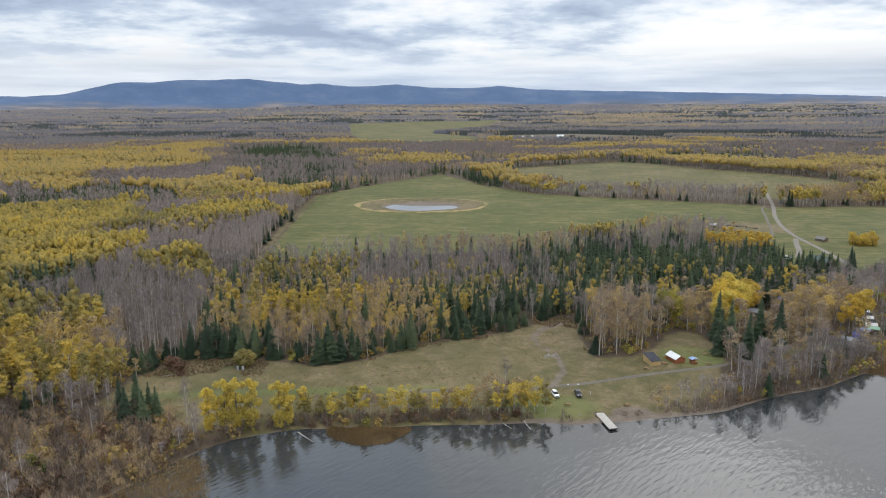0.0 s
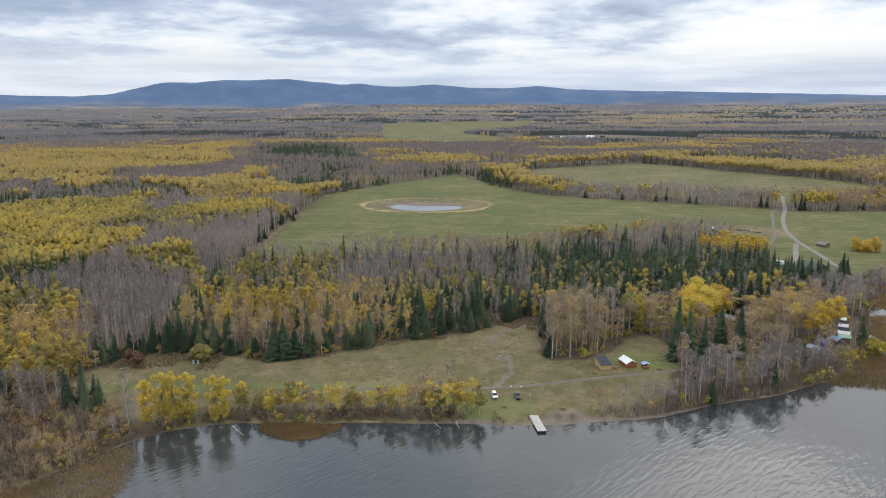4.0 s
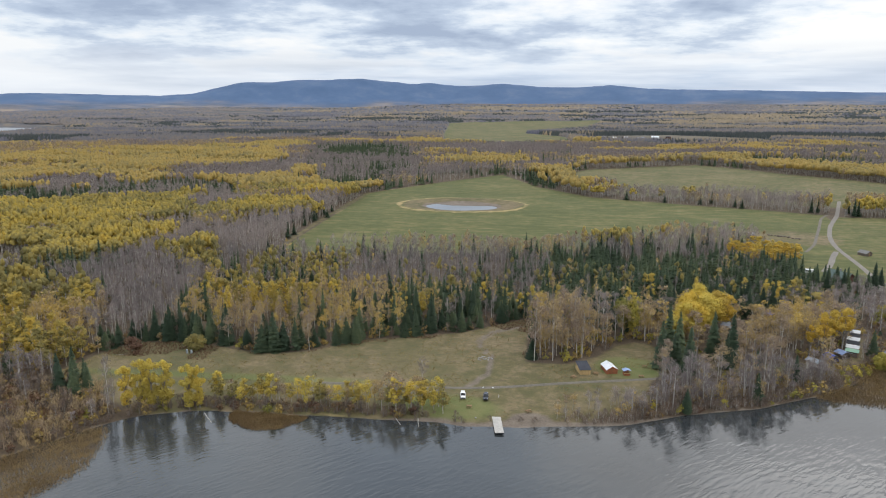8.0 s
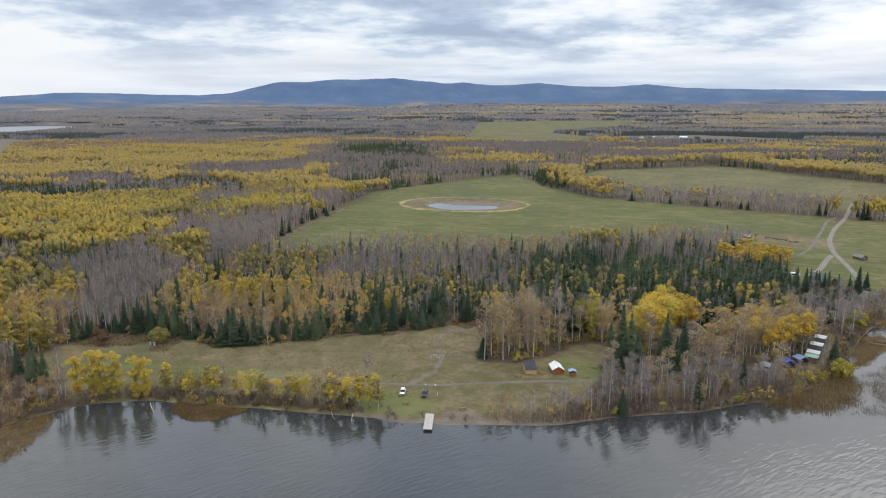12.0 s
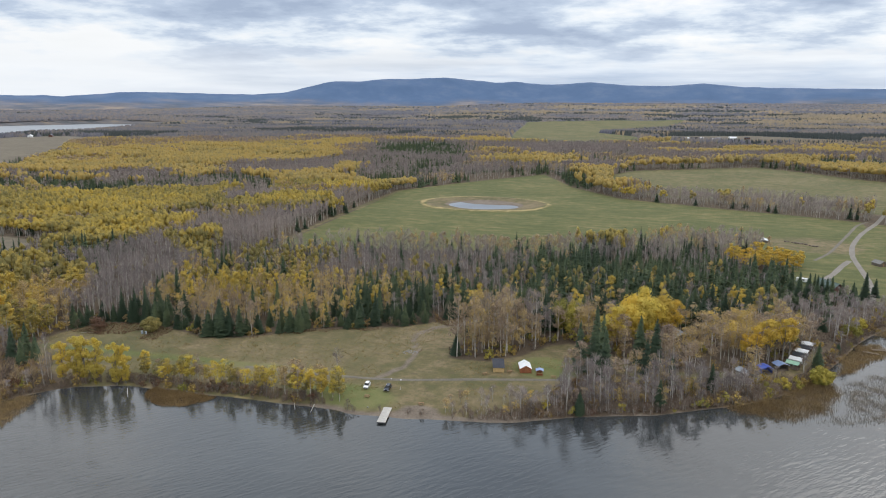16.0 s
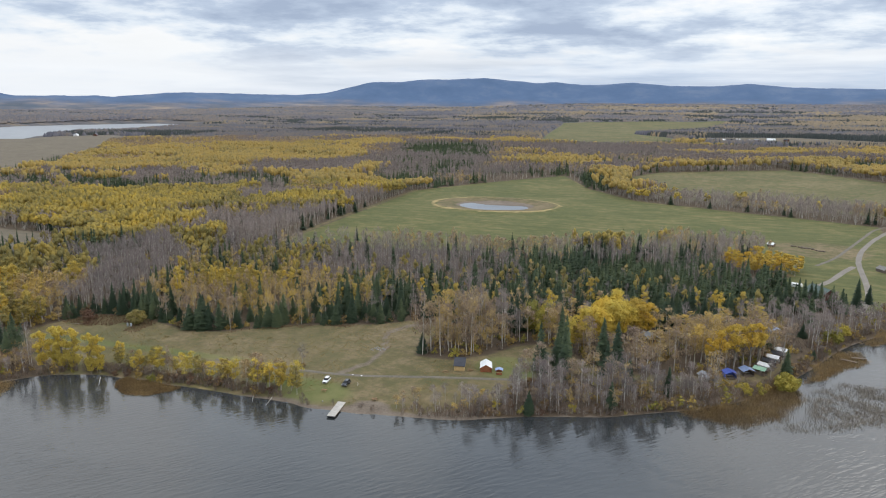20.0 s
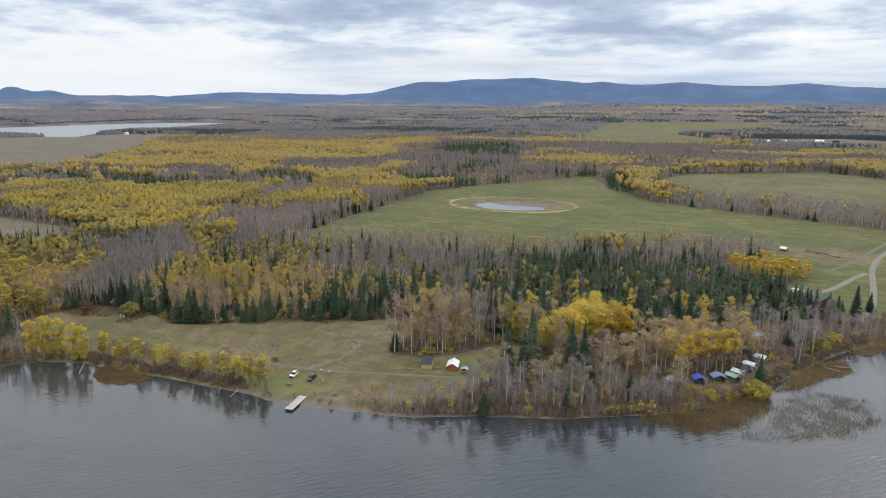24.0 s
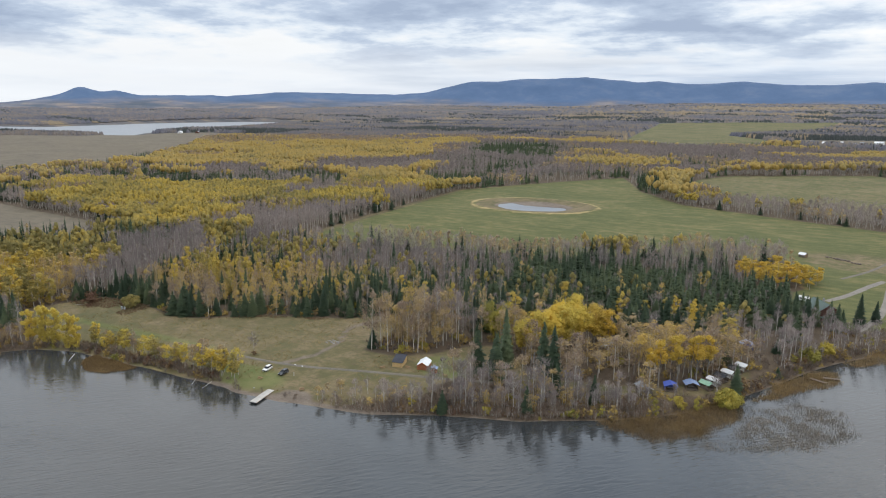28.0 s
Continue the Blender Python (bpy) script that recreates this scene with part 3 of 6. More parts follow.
ribbon("road_lane", LANE, 3.3, "pale gravel lane between the fields", GRAVEL)
ribbon("road_lane_old", LANE_OLD, 2.4, "faint worn track across the field grass", DIRT, 0.06)
ribbon("road_lane_house", LANE_HOUSE, 3.4, "gravel side lane to the house", GRAVEL)

RIDGE = [(-75, -0.3), (-62, -0.3), (-59, 0.0), (-56.9, 0.4), (-56.1, 0.75), (-55.4, 1.12), (-54.7, 0.8), (-53.9, 0.62), (-53.1, 0.82), (-51.6, 0.45), (-46.3, 0.5), (-45.5, 0.4), (-40.8, 0.8), (-36, 0.75), (-32, 0.68), (-29.5, 0.85),
         (-27.3, 1.4), (-25.8, 1.75), (-23.4, 1.77), (-21.9, 1.97), (-19.3, 2.0), (-16.7, 2.13), (-14, 1.85), (-12.4, 1.7), (-11.2, 1.82), (-9, 1.57), (-7, 1.62), (-5.3, 1.77), (-2.5, 1.52), (0.7, 1.47), (3.2, 1.65), (5.3, 1.42), (8, 1.3), (14, 1.2), (20, 1.04), (26, 0.9), (32, 0.65), (45, 0.5)]


def hills():
    az = np.radians(np.arange(-75, 45.01, 0.12))
    el = sum(np.interp(np.degrees(az) + o, *np.array(RIDGE).T) for o in (-0.35, -0.12, 0.12, 0.35)) / 4
    el = el + 0.05 * (vnoise(np.degrees(az), 0 * az, 0.9, 31) - 0.5) + 0.03 * (vnoise(np.degrees(az), 0 * az, 0.3, 32) - 0.5)
    top = 103 + 4900 * np.tan(np.radians(el))
    rows = []
    for r, k in ((4250, -0.25), (4380, 0.0), (4480, 0.16), (4560, 0.33), (4640, 0.46), (4720, 0.66), (4800, 0.83), (4860, 0.94), (4900, 1.0), (4930, 0.9), (4960, 0.2)):
        x, y = 120 + r * np.sin(az), 6 + r * np.cos(az)
        base = 48.0 + 30 * step(-46, -26, np.degrees(az))
        wob = 0.22 * (fnoise(np.degrees(az) * 10, 0 * az + r * 0.1, 30, 33) - 0.5) * (1 - abs(2 * min(max(k, 0), 1) - 1))
        rows.append(np.column_stack([x, y, base + (top - base) * (k + wob)]))
    n = len(az)
    v = np.concatenate(rows)
    i = (np.arange(len(rows) - 1)[:, None] * n + np.arange(n - 1)[None, :]).ravel()
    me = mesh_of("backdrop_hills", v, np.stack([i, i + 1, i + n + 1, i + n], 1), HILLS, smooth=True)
    tagged(new("backdrop_hills", me), "wooded hills on the horizon, tinted blue with haze", "hills", kind="structure")


hills()

# ---- trees ----


def tube(path, radii, sides=5):
    """A tapered limb along a path."""
    v, f = [], []
    for k, (p, r) in enumerate(zip(path, radii)):
        for s in range(sides):
            a = 2 * math.pi * s / sides
            v.append((p[0] + r * math.cos(a), p[1] + r * math.sin(a), p[2]))
        if k:
            for s in range(sides):
                a0, a1 = (k - 1) * sides + s, (k - 1) * sides + (s + 1) % sides
                f += [(a0, a1, a1 + sides), (a0, a1 + sides, a0 + sides)]
    return np.array(v, float), np.array(f, int)


def merge(pieces):
    v, f, o = [], [], 0
    for a, b in pieces:
        v.append(a)
        f.append(b + o)
        o += len(a)
    return np.concatenate(v), np.concatenate(f)


def leaves(centres, size, g, normals=None):
    """Small three-cornered leaf clumps about the given centres, lying roughly along the crown's skin."""
    n = len(centres)
    a = g.normal(size=(n, 3))
    if normals is not None:
        m = normals + 0.45 * g.normal(size=(n, 3))
        m /= np.linalg.norm(m, axis=1)[:, None]
        a -= m * (a * m).sum(1)[:, None]
    a /= np.linalg.norm(a, axis=1)[:, None]
    b = np.cross(a, m if normals is not None else g.normal(size=(n, 3)))
    b /= np.linalg.norm(b, axis=1)[:, None]
    s = size * g.uniform(0.6, 1.35, (n, 1))
    v = np.stack([centres + a * s, centres - a * s * 0.55 + b * s * 0.8, centres - a * s * 0.55 - b * s * 0.8], 1).reshape(-1, 3)
    return v, np.arange(3 * n).reshape(n, 3)


def lump(c, r, g, flat=0.8):
    """A small uneven mass of foliage seen from far off."""
    a = np.arange(5) * 2 * np.pi / 5 + g.uniform(0, 6)
    k = g.uniform(0.75, 1.25, 5) * r
    v = np.concatenate([np.column_stack([c[0] + k * np.cos(a), c[1] + k * np.sin(a), c[2] + g.uniform(-0.25, 0.15, 5) * r]), [[c[0], c[1], c[2] + r * flat * g.uniform(0.8, 1.2)], [c[0], c[1], c[2] - r * flat]]])
    f = [(i, (i + 1) % 5, 5) for i in range(5)] + [((i + 1) % 5, i, 6) for i in range(5)]
    return v, np.array(f)


def slivers(starts, ends, width, g):
    """Thin twigs from start to end."""
    d = ends - starts
    side = np.cross(d, g.normal(size=d.shape))
    side /= np.linalg.norm(side, axis=1)[:, None] + 1e-9
    v = np.stack([starts + side * width, starts - side * width, ends], 1).reshape(-1, 3)
    return v, np.arange(3 * len(starts)).reshape(-1, 3)


def crown_points(n, h0, h1, rad, g, clusters=14, top_heavy=0.5):
    """Points of an uneven crown: clumps spread through an egg shape, most near its skin."""
    t = g.uniform(0, 1, clusters)
    z = h0 + (h1 - h0) * t
    prof = np.sin(np.pi * (0.12 + 0.80 * t ** (1 + top_heavy * 0.3))) ** 0.7
    a = g.uniform(0, 2 * np.pi, clusters)
    r = rad * prof * g.uniform(0.25, 0.85, clusters)
    c = np.column_stack([r * np.cos(a), r * np.sin(a), z])
    c[0] = (0, 0, h1 - rad * 0.35)
    pick = g.integers(0, clusters, n)
    d = g.normal(size=(n, 3))
    d /= np.linalg.norm(d, axis=1)[:, None]
    d[:, 2] *= 0.8
    cr = rad * g.uniform(0.30, 0.50, clusters)
    return c[pick] + d * (cr[pick] * g.uniform(0.62, 1.0, n))[:, None], d + np.array([0, 0, 0.35]), c, cr


def skin(n, h0, h1, rad, g, clusters, size, top_heavy=0.5, core=0.0):
    """Leaf clumps over the skin of an uneven crown, over denser masses of leaf within."""
    p, m, c, cr = crown_points(n, h0, h1, rad, g, clusters, top_heavy)
    masses = [lump(a, r * core, g, 0.9) for a, r in zip(c, cr)] if core else []
    return merge([leaves(p, size, g, m)] + masses)


def puff(c, r, g, flat=0.9):
    """One billow of a crown: an uneven rounded mass of leaf."""
    k = (1 + 5 ** 0.5) / 2
    v = np.array([(-1, k, 0), (1, k, 0), (-1, -k, 0), (1, -k, 0), (0, -1, k), (0, 1, k), (0, -1, -k), (0, 1, -k), (k, 0, -1), (k, 0, 1), (-k, 0, -1), (-k, 0, 1)]) / math.hypot(1, k)
    f = np.array([(0, 11, 5), (0, 5, 1), (0, 1, 7), (0, 7, 10), (0, 10, 11), (1, 5, 9), (5, 11, 4), (11, 10, 2), (10, 7, 6), (7, 1, 8), (3, 9, 4), (3, 4, 2), (3, 2, 6), (3, 6, 8), (3, 8, 9), (4, 9, 5), (2, 4, 11), (6, 2, 10), (8, 6, 7), (9, 8, 1)])
    # open underneath, where no eye comes
    f = f[v[f][:, :, 2].mean(1) > -0.55]
    v = v * r * g.uniform(0.75, 1.22, (12, 1)) * np.array([1, 1, flat])
    a = g.uniform(0, 6.283)
    return np.column_stack([v[:, 0] * math.cos(a) - v[:, 1] * math.sin(a), v[:, 0] * math.sin(a) + v[:, 1] * math.cos(a), v[:, 2]]) + np.array(c), f


def billows(g, h, rad, low, masses, n, size):
    """A tree in the middle distance: bole, billows of foliage round a dome and loose leaf clumps over them."""
    depth = h * (1 - low)
    parts = [puff((g.normal(0, rad * 0.12), g.normal(0, rad * 0.12), h - rad * 0.75), rad * 0.52, g, 1.5)]
    for k in range(masses):
        t = (k + 0.5) / masses
        a = 2.4 * k + g.uniform(-0.4, 0.4)
        o = rad * (0.30 + 0.32 * t) * g.uniform(0.85, 1.15)
        parts.append(puff((o * math.cos(a), o * math.sin(a), h - rad * 0.55 - (depth - rad * 0.7) * t * g.uniform(0.8, 1.05)), rad * g.uniform(0.40, 0.58), g, 1.35))
    v, f = merge(parts)
    pick = g.integers(0, len(v), n)
    d = v[pick] - np.array([0, 0, h - depth * 0.5])
    d /= np.linalg.norm(d, axis=1)[:, None] + 1e-6
    loose = leaves(v[pick] + d * 0.15 + g.normal(0, size * 0.45, (n, 3)), size, g, d)
    return bole_of(g, h, rad, low, 0, 3, True), merge([(v, f), loose])


def bole_of(g, h, rad, low, limbs, sides, plain):
    """Slender leaning trunk with a few rising limbs."""
    lean = g.normal(0, 0.3, 2)
    zs = np.array([0, 0.95] if plain else [0, 0.35, 0.7, 0.96]) * h
    wood = [tube([(lean[0] * z / h, lean[1] * z / h, z) for z in zs], [0.15, 0.03] if plain else [0.15, 0.115, 0.07, 0.02], sides)]
    for _ in range(limbs):
        z = h * g.uniform(low, 0.85)
        a, o = g.uniform(0, 6.283), rad * g.uniform(0.35, 0.8)
        wood.append(tube([(0, 0, z), (o * math.cos(a), o * math.sin(a), z + h * g.uniform(0.08, 0.17))], [0.055, 0.015], 3))
    return merge(wood)


def aspen(g, h, rad, n, size, bole=0.30, limbs=5, sides=5, plain=False, clusters=17, core=0.45):
    """Leafy aspen: pale bole and limbs, tall clumped crown with gaps."""
    return bole_of(g, h, rad, bole, limbs, sides, plain), skin(n, h * bole, h, rad, g, clusters, size, core=core)


def bare(g, h, rad, n, width, bole=0.36, limbs=9, sides=5, length=1.6, leafy=0, size=0.3, plain=False):
    """Bare aspen: pale bole, rising limbs and a haze of fine twigs, sometimes with its last leaves."""
    p = crown_points(n, h * bole, h * 0.98, rad, g, 14)[0]
    out = p * np.array([1, 1, 0])
    out /= np.linalg.norm(out, axis=1)[:, None] + 0.3
    d = out * 0.45 + np.array([0, 0, 0.9]) + g.normal(0, 0.35, (n, 3))
    d *= (length * g.uniform(0.5, 1.2, n))[:, None] / np.linalg.norm(d, axis=1)[:, None]
    crown = slivers(p - d * 0.5, p + d * 0.5, width, g)
    if leafy:
        crown = merge([crown, skin(leafy, h * bole, h, rad, g, 10, size)])
    return bole_of(g, h, rad, bole * 0.8, limbs, sides, plain), crown


def poplar(g, h, rad, n, size, low=0.30, clusters=34):
    """Broad old poplar: heavy forked trunk and a wide billowing crown."""
    wood = [tube([(0, 0, 0), (0.1, 0, h * 0.35), (0, 0.2, h * 0.8)], [0.36, 0.26, 0.06], 6)]
    for a in np.arange(7) * 0.9 + g.uniform(0, 1):
        o, z = rad * g.uniform(0.45, 0.8), h * g.uniform(0.22, 0.5)
        wood.append(tube([(0, 0, z), (o * 0.5 * math.cos(a), o * 0.5 * math.sin(a), z + h * 0.14), (o * math.cos(a), o * math.sin(a), z + h * 0.32)], [0.14, 0.09, 0.02], 4))
    return merge(wood), skin(n, h * low, h, rad, g, clusters, size, 0.9, 0.5)


def spruce(g, h, rad, whorls, per, droop=0.35):
    """Spruce: a spire of drooping boughs in uneven whorls."""
    wood = tube([(0, 0, 0), (0, 0, h * 0.97)], [0.19, 0.02], 5 if whorls > 8 else 3)
    v = []
    for k in range(whorls):
        t = (k + g.uniform(-0.3, 0.3)) / whorls
        z = h * (0.06 + 0.93 * t)
        r = rad * (1 - t) ** 0.85 * g.uniform(0.8, 1.15) + 0.12
        for j in range(per):
            a = 2 * math.pi * (j + g.uniform(-0.35, 0.35)) / per + k * 0.7
            rr, w = r * g.uniform(0.7, 1.15), 0.42 * r * g.uniform(0.8, 1.2) + 0.12
            ca, sa = math.cos(a), math.sin(a)
            z = h * (0.06 + 0.93 * t) + g.uniform(-0.55, 0.55) * h / whorls
            z1 = z - droop * rr * g.uniform(0.5, 1.5)
            mid = 0.55 * rr
            v += [(0.03 * ca, 0.03 * sa, z + 0.25), (mid * ca - w * sa, mid * sa + w * ca, (z + z1) / 2 - 0.15), (rr * ca, rr * sa, z1)]
            v += [(0.03 * ca, 0.03 * sa, z + 0.25), (rr * ca, rr * sa, z1), (mid * ca + w * sa, mid * sa - w * ca, (z + z1) / 2 - 0.15)]
    top = [(-0.12, 0, h * 0.95), (0.12, 0, h * 0.95), (0, 0, h * 1.02), (0, -0.12, h * 0.95), (0, 0.12, h * 0.95), (0, 0, h * 1.02)]
    v = np.array(v + top, float)
    # dense dark heart of the spire
    a = np.arange(6) * np.pi / 3
    rr = rad * 0.42 * g.uniform(0.85, 1.15, 6)
    heart = np.concatenate([np.column_stack([rr * np.cos(a), rr * np.sin(a), h * g.uniform(0.05, 0.12, 6)]), [[0, 0, h * 0.93]]])
    return wood, merge([(v, np.arange(len(v)).reshape(-1, 3)), (heart, np.array([(i, (i + 1) % 6, 6) for i in range(6)]))])


def mound(g):
    """The crown of a wood's clump of unit height, seen from very far off."""
    a = np.arange(5) * 1.2566 + g.uniform(0, 6)
    r = 0.62 * g.uniform(0.8, 1.2, 5)
    v = np.concatenate([np.column_stack([r * np.cos(a), r * np.sin(a), np.zeros(5)]), [[g.uniform(-0.2, 0.2), g.uniform(-0.2, 0.2), 1.0]]])
    f = [(i, (i + 1) % 5, 5) for i in range(5)]
    return v, np.array(f)


def spire(g):
    """A spruce top of unit height, seen from very far off."""
    a = np.arange(5) * 1.2566 + g.uniform(0, 6)
    r = 0.34 * g.uniform(0.8, 1.2, 5)
    return np.concatenate([np.column_stack([r * np.cos(a), r * np.sin(a), np.zeros(5)]), [[0, 0, 1.0]]]), np.array([(i, (i + 1) % 5, 5) for i in range(5)])


def shrub(g, rad, h, n, size, core=0.0):
    """Low bush: several stems and clumps of leaf."""
    wood = merge([tube([(0, 0, -0.1), (rad * 0.5 * math.cos(a), rad * 0.5 * math.sin(a), h * 0.6)], [0.05, 0.015], 3) for a in g.uniform(0, 6.283, 5)])
    return wood, skin(n, h * 0.12, h, rad, g, 10 if not core else 16, size, 0.0, core)


tg = np.random.default_rng(11)
KINDS = ("yellow", "bare", "spruce", "pale")
NEAR = {
    "yellow": [aspen(tg, 12.8 + i * 0.9, 2.75 + 0.2 * i, 620, 0.32, bole=0.32, clusters=19, core=0.62) for i in range(4)],
    "pale": [bare(tg, 12.8 + i * 0.8, 2.6 + 0.2 * i, 250, 0.045, leafy=270, size=0.31) for i in range(4)],
    "bare": [bare(tg, 13.2 + i * 0.9, 2.25 + 0.15 * i, 380, 0.042) for i in range(4)],
    "spruce": [spruce(tg, 12 + 1.7 * i, 3.0 + 0.2 * i, 19, 10) for i in range(4)],
    "shrub": [shrub(tg, 1.5 + 0.3 * i, 2.2 + 0.4 * i, 66, 0.38) for i in range(3)],
    "poplar": [poplar(tg, 16.5 + 1.5 * i, 5.2 + 0.5 * i, 2300, 0.34) for i in range(2)] + [poplar(tg, 17.0, 3.9, 1000, 0.36, 0.46, 20), poplar(tg, 17.0, 3.6, 2600, 0.33, 0.12)],
    "brush": [bare(tg, 3.0 + 0.6 * i, 1.7, 130, 0.055, bole=0.05, limbs=6, sides=3, length=1.1) for i in range(3)],
    "bush": [shrub(tg, 2.6, 4.2, 620, 0.28), shrub(tg, 2.2, 3.4, 520, 0.26), shrub(np.random.default_rng(3), 2.5, 3.7, 1500, 0.27, 0.75)],
}
MID = {
    "yellow": [billows(tg, 12.4 + 0.5 * i, 2.2 + 0.10 * i, 0.42, 2, 24, 0.36) for i in range(6)],
    "pale": [bare(tg, 13.0 + i, 2.7, 52, 0.10, limbs=1, sides=3, length=2.2, leafy=56, size=0.58, plain=True) for i in range(3)],
    "bare": [bare(tg, 13.0 + i, 2.5, 96, 0.10, limbs=2, sides=3, length=2.2, plain=True) for i in range(3)],
    "spruce": [spruce(tg, 13.5 + 2 * i, 3.3, 9, 7) for i in range(3)],
}
FAR = {
    "yellow": [billows(tg, 12.4 + 0.5 * i, 4.0 + 0.2 * i, 0.40, 0, 9, 0.55) for i in range(6)],
    "pale": [bare(tg, 13 + i, 3.2, 16, 0.33, limbs=0, sides=3, length=3.0, leafy=17, size=1.2, plain=True) for i in range(3)],
    "bare": [bare(tg, 13 + i, 3.2, 26, 0.36, limbs=0, sides=3, length=3.2, plain=True) for i in range(3)],
    "spruce": [spruce(tg, 14.5 + 2 * i, 3.7, 4, 5) for i in range(3)],
}
CROWN_MAT = {"yellow": LEAF_YELLOW, "pale": LEAF_PALE, "bare": TWIGS, "spruce": NEEDLES, "shrub": SHRUB, "poplar": LEAF_YELLOW, "bush": LEAF_OLIVE, "brush": TWIGS_BROWN}
TREE_NAME = {"yellow": "aspen_tree", "pale": "thinning_aspen_tree", "bare": "bare_aspen_tree", "spruce": "spruce_tree", "shrub": "shrub", "poplar": "poplar_tree", "bush": "bush", "brush": "leafless_bush"}
TREE_LABEL = {"yellow": "aspen with pale trunk and bright yellow autumn leaves", "pale": "aspen with its last pale yellow leaves thinning out",
              "bare": "leafless grey aspen with pale slender trunk", "spruce": "dark green spire-shaped spruce", "shrub": "low rusty brown autumn bush at the wood edge", "poplar": "broad old poplar with billowing yellow crown", "bush": "rounded olive-yellow bush", "brush": "leafless grey twiggy bush at the wood edge"}
TREE_CAT = {"yellow": "tree", "pale": "tree", "bare": "tree", "spruce": "conifer", "shrub": "bush", "poplar": "tree", "bush": "bush", "brush": "bush"}

STANDS = []


def stand(kind, weight, outline, soft_edge=7.0):
    """A wood of mostly one kind within an outline."""
    STANDS.append((kind, weight, outline, soft_edge))


def grove(kind, weight, x, y, rx, ry):
    """A loose grove about a middle, thinning out over its half widths."""
    STANDS.append((kind, weight, (x, y, rx, ry), None))


# west of the hay field: billowing yellow aspen woods between bare stands and strips of spruce
stand("yellow", 2.11, [(-443, 403), (-425, 445), (-427, 509), (-397, 556), (-332, 600), (-290, 610), (-245, 560), (-229, 492), (-248, 455), (-303, 445), (-348, 421)])
stand("yellow", 1.98, [(-302, 398), (-314, 424), (-272, 448), (-205, 460), (-191, 439), (-198, 395), (-219, 356), (-247, 352)])
stand("yellow", 1.72, [(-176, 401), (-162, 424), (-150, 430), (-122, 362), (-140, 352)])
stand("yellow", 1.72, [(-218, 499), (-217, 542), (-185, 586), (-164, 577), (-160, 549), (-190, 505)])
stand("yellow", 1.85, [(-671, 674), (-759, 812), (-819, 921), (-792, 1033), (-660, 1127), (-560, 1270), (-483, 1420), (-400, 1291), (-411, 1141), (-330, 1003), (-378, 850), (-523, 798), (-541, 690)], 16.0)
stand("yellow", 0.86, [(-302, 834), (-215, 830), (-140, 644), (-182, 625), (-270, 727)], 16.0)
stand("yellow", 1.9, [(-255, 291), (-235, 321), (-230, 347), (-192, 324), (-176, 298), (-161, 255), (-180, 250), (-215, 262)])
stand("yellow", 1.58, [(-180, 312), (-162, 314), (-139, 284), (-130, 261), (-158, 280)], 4.0)
stand("yellow", 1.5, [(-172, 255), (-140, 256), (-112, 235), (-104, 216), (-150, 205), (-190, 225)], 5.0)
stand("bare", 2.72, [(-205, 330), (-206, 352), (-168, 373), (-128, 352), (-103, 285), (-107, 250), (-128, 262), (-142, 290), (-160, 318)], 5.0)
stand("bare", 1.92, [(-189, 450), (-153, 500), (-128, 480), (-137, 396), (-160, 430)])
stand("bare", 1.92, [(-274, 579), (-261, 638), (-230, 620), (-183, 538), (-211, 516)])
stand("bare", 2.08, [(-461, 865), (-341, 924), (-281, 899), (-251, 802), (-346, 751)], 16.0)
stand("bare", 1.60, [(-508, 601), (-393, 663), (-370, 750), (-267, 704), (-245, 643), (-341, 608), (-441, 556)])
stand("spruce", 1.75, [(-508, 601), (-393, 663), (-370, 750), (-267, 704), (-245, 643), (-341, 608), (-441, 556)])
stand("spruce", 1.6, [(-427, 1375), (-249, 1375), (-120, 940), (-140, 800), (-158, 720), (-200, 700), (-250, 867)], 20.0)
stand("bare", 1.12, [(-427, 1375), (-249, 1375), (-120, 940), (-140, 800), (-158, 720), (-200, 700), (-250, 867)], 20.0)
stand("spruce", 0.9, [(-820, 640), (-671, 674), (-541, 640), (-508, 601), (-560, 520), (-760, 540)], 20.0)
stand("spruce", 0.9, [(-461, 865), (-341, 924), (-281, 899), (-251, 802), (-346, 751)], 16.0)
grove("spruce", 2.1, -122, 540, 10, 110)
grove("bare", 1.1, -122, 500, 12, 110)
grove("bare", 2.0, -139, 545, 11, 80)
# behind the meadow
stand("yellow", 0.99, [(-105, 298), (-111, 384), (-77, 388), (-51, 422), (-41, 336), (-57, 300)])
stand("bare", 1.28, [(-48, 345), (-52, 420), (-10, 428), (63, 440), (60, 350)], 10.0)
for kind, weight, x, y, rx, ry in (("spruce", 2.2, -90, 262, 22, 9), ("yellow", 1.2, -52, 288, 24, 10), ("spruce", 0.8, -30, 300, 70, 20), ("spruce", 0.7, 30, 326, 50, 32), ("yellow", -0.9, 140, 405, 85, 35), ("yellow", 0.5, 0, 315, 60, 22), ("spruce", 0.5, 0, 290, 50, 7)):
    grove(kind, weight, x, y, rx, ry)
for kind, weight, x, y, rx, ry in (("spruce", 0.75, 80, 415, 40, 30), ("spruce", 0.7, 150, 400, 60, 30), ("spruce", 1.0, 195, 388, 30, 22), ("spruce", 0.5, 88, 350, 40, 30), ("spruce", 0.75, 140, 352, 65, 20), ("spruce", 0.7, -90, 300, 24, 20), ("bare", 1.0, 110, 450, 90, 16), ("pale", 0.9, 40, 445, 60, 14), ("yellow", 1.6, 105, 480, 18, 10)):
    grove(kind, weight, x, y, rx, ry)
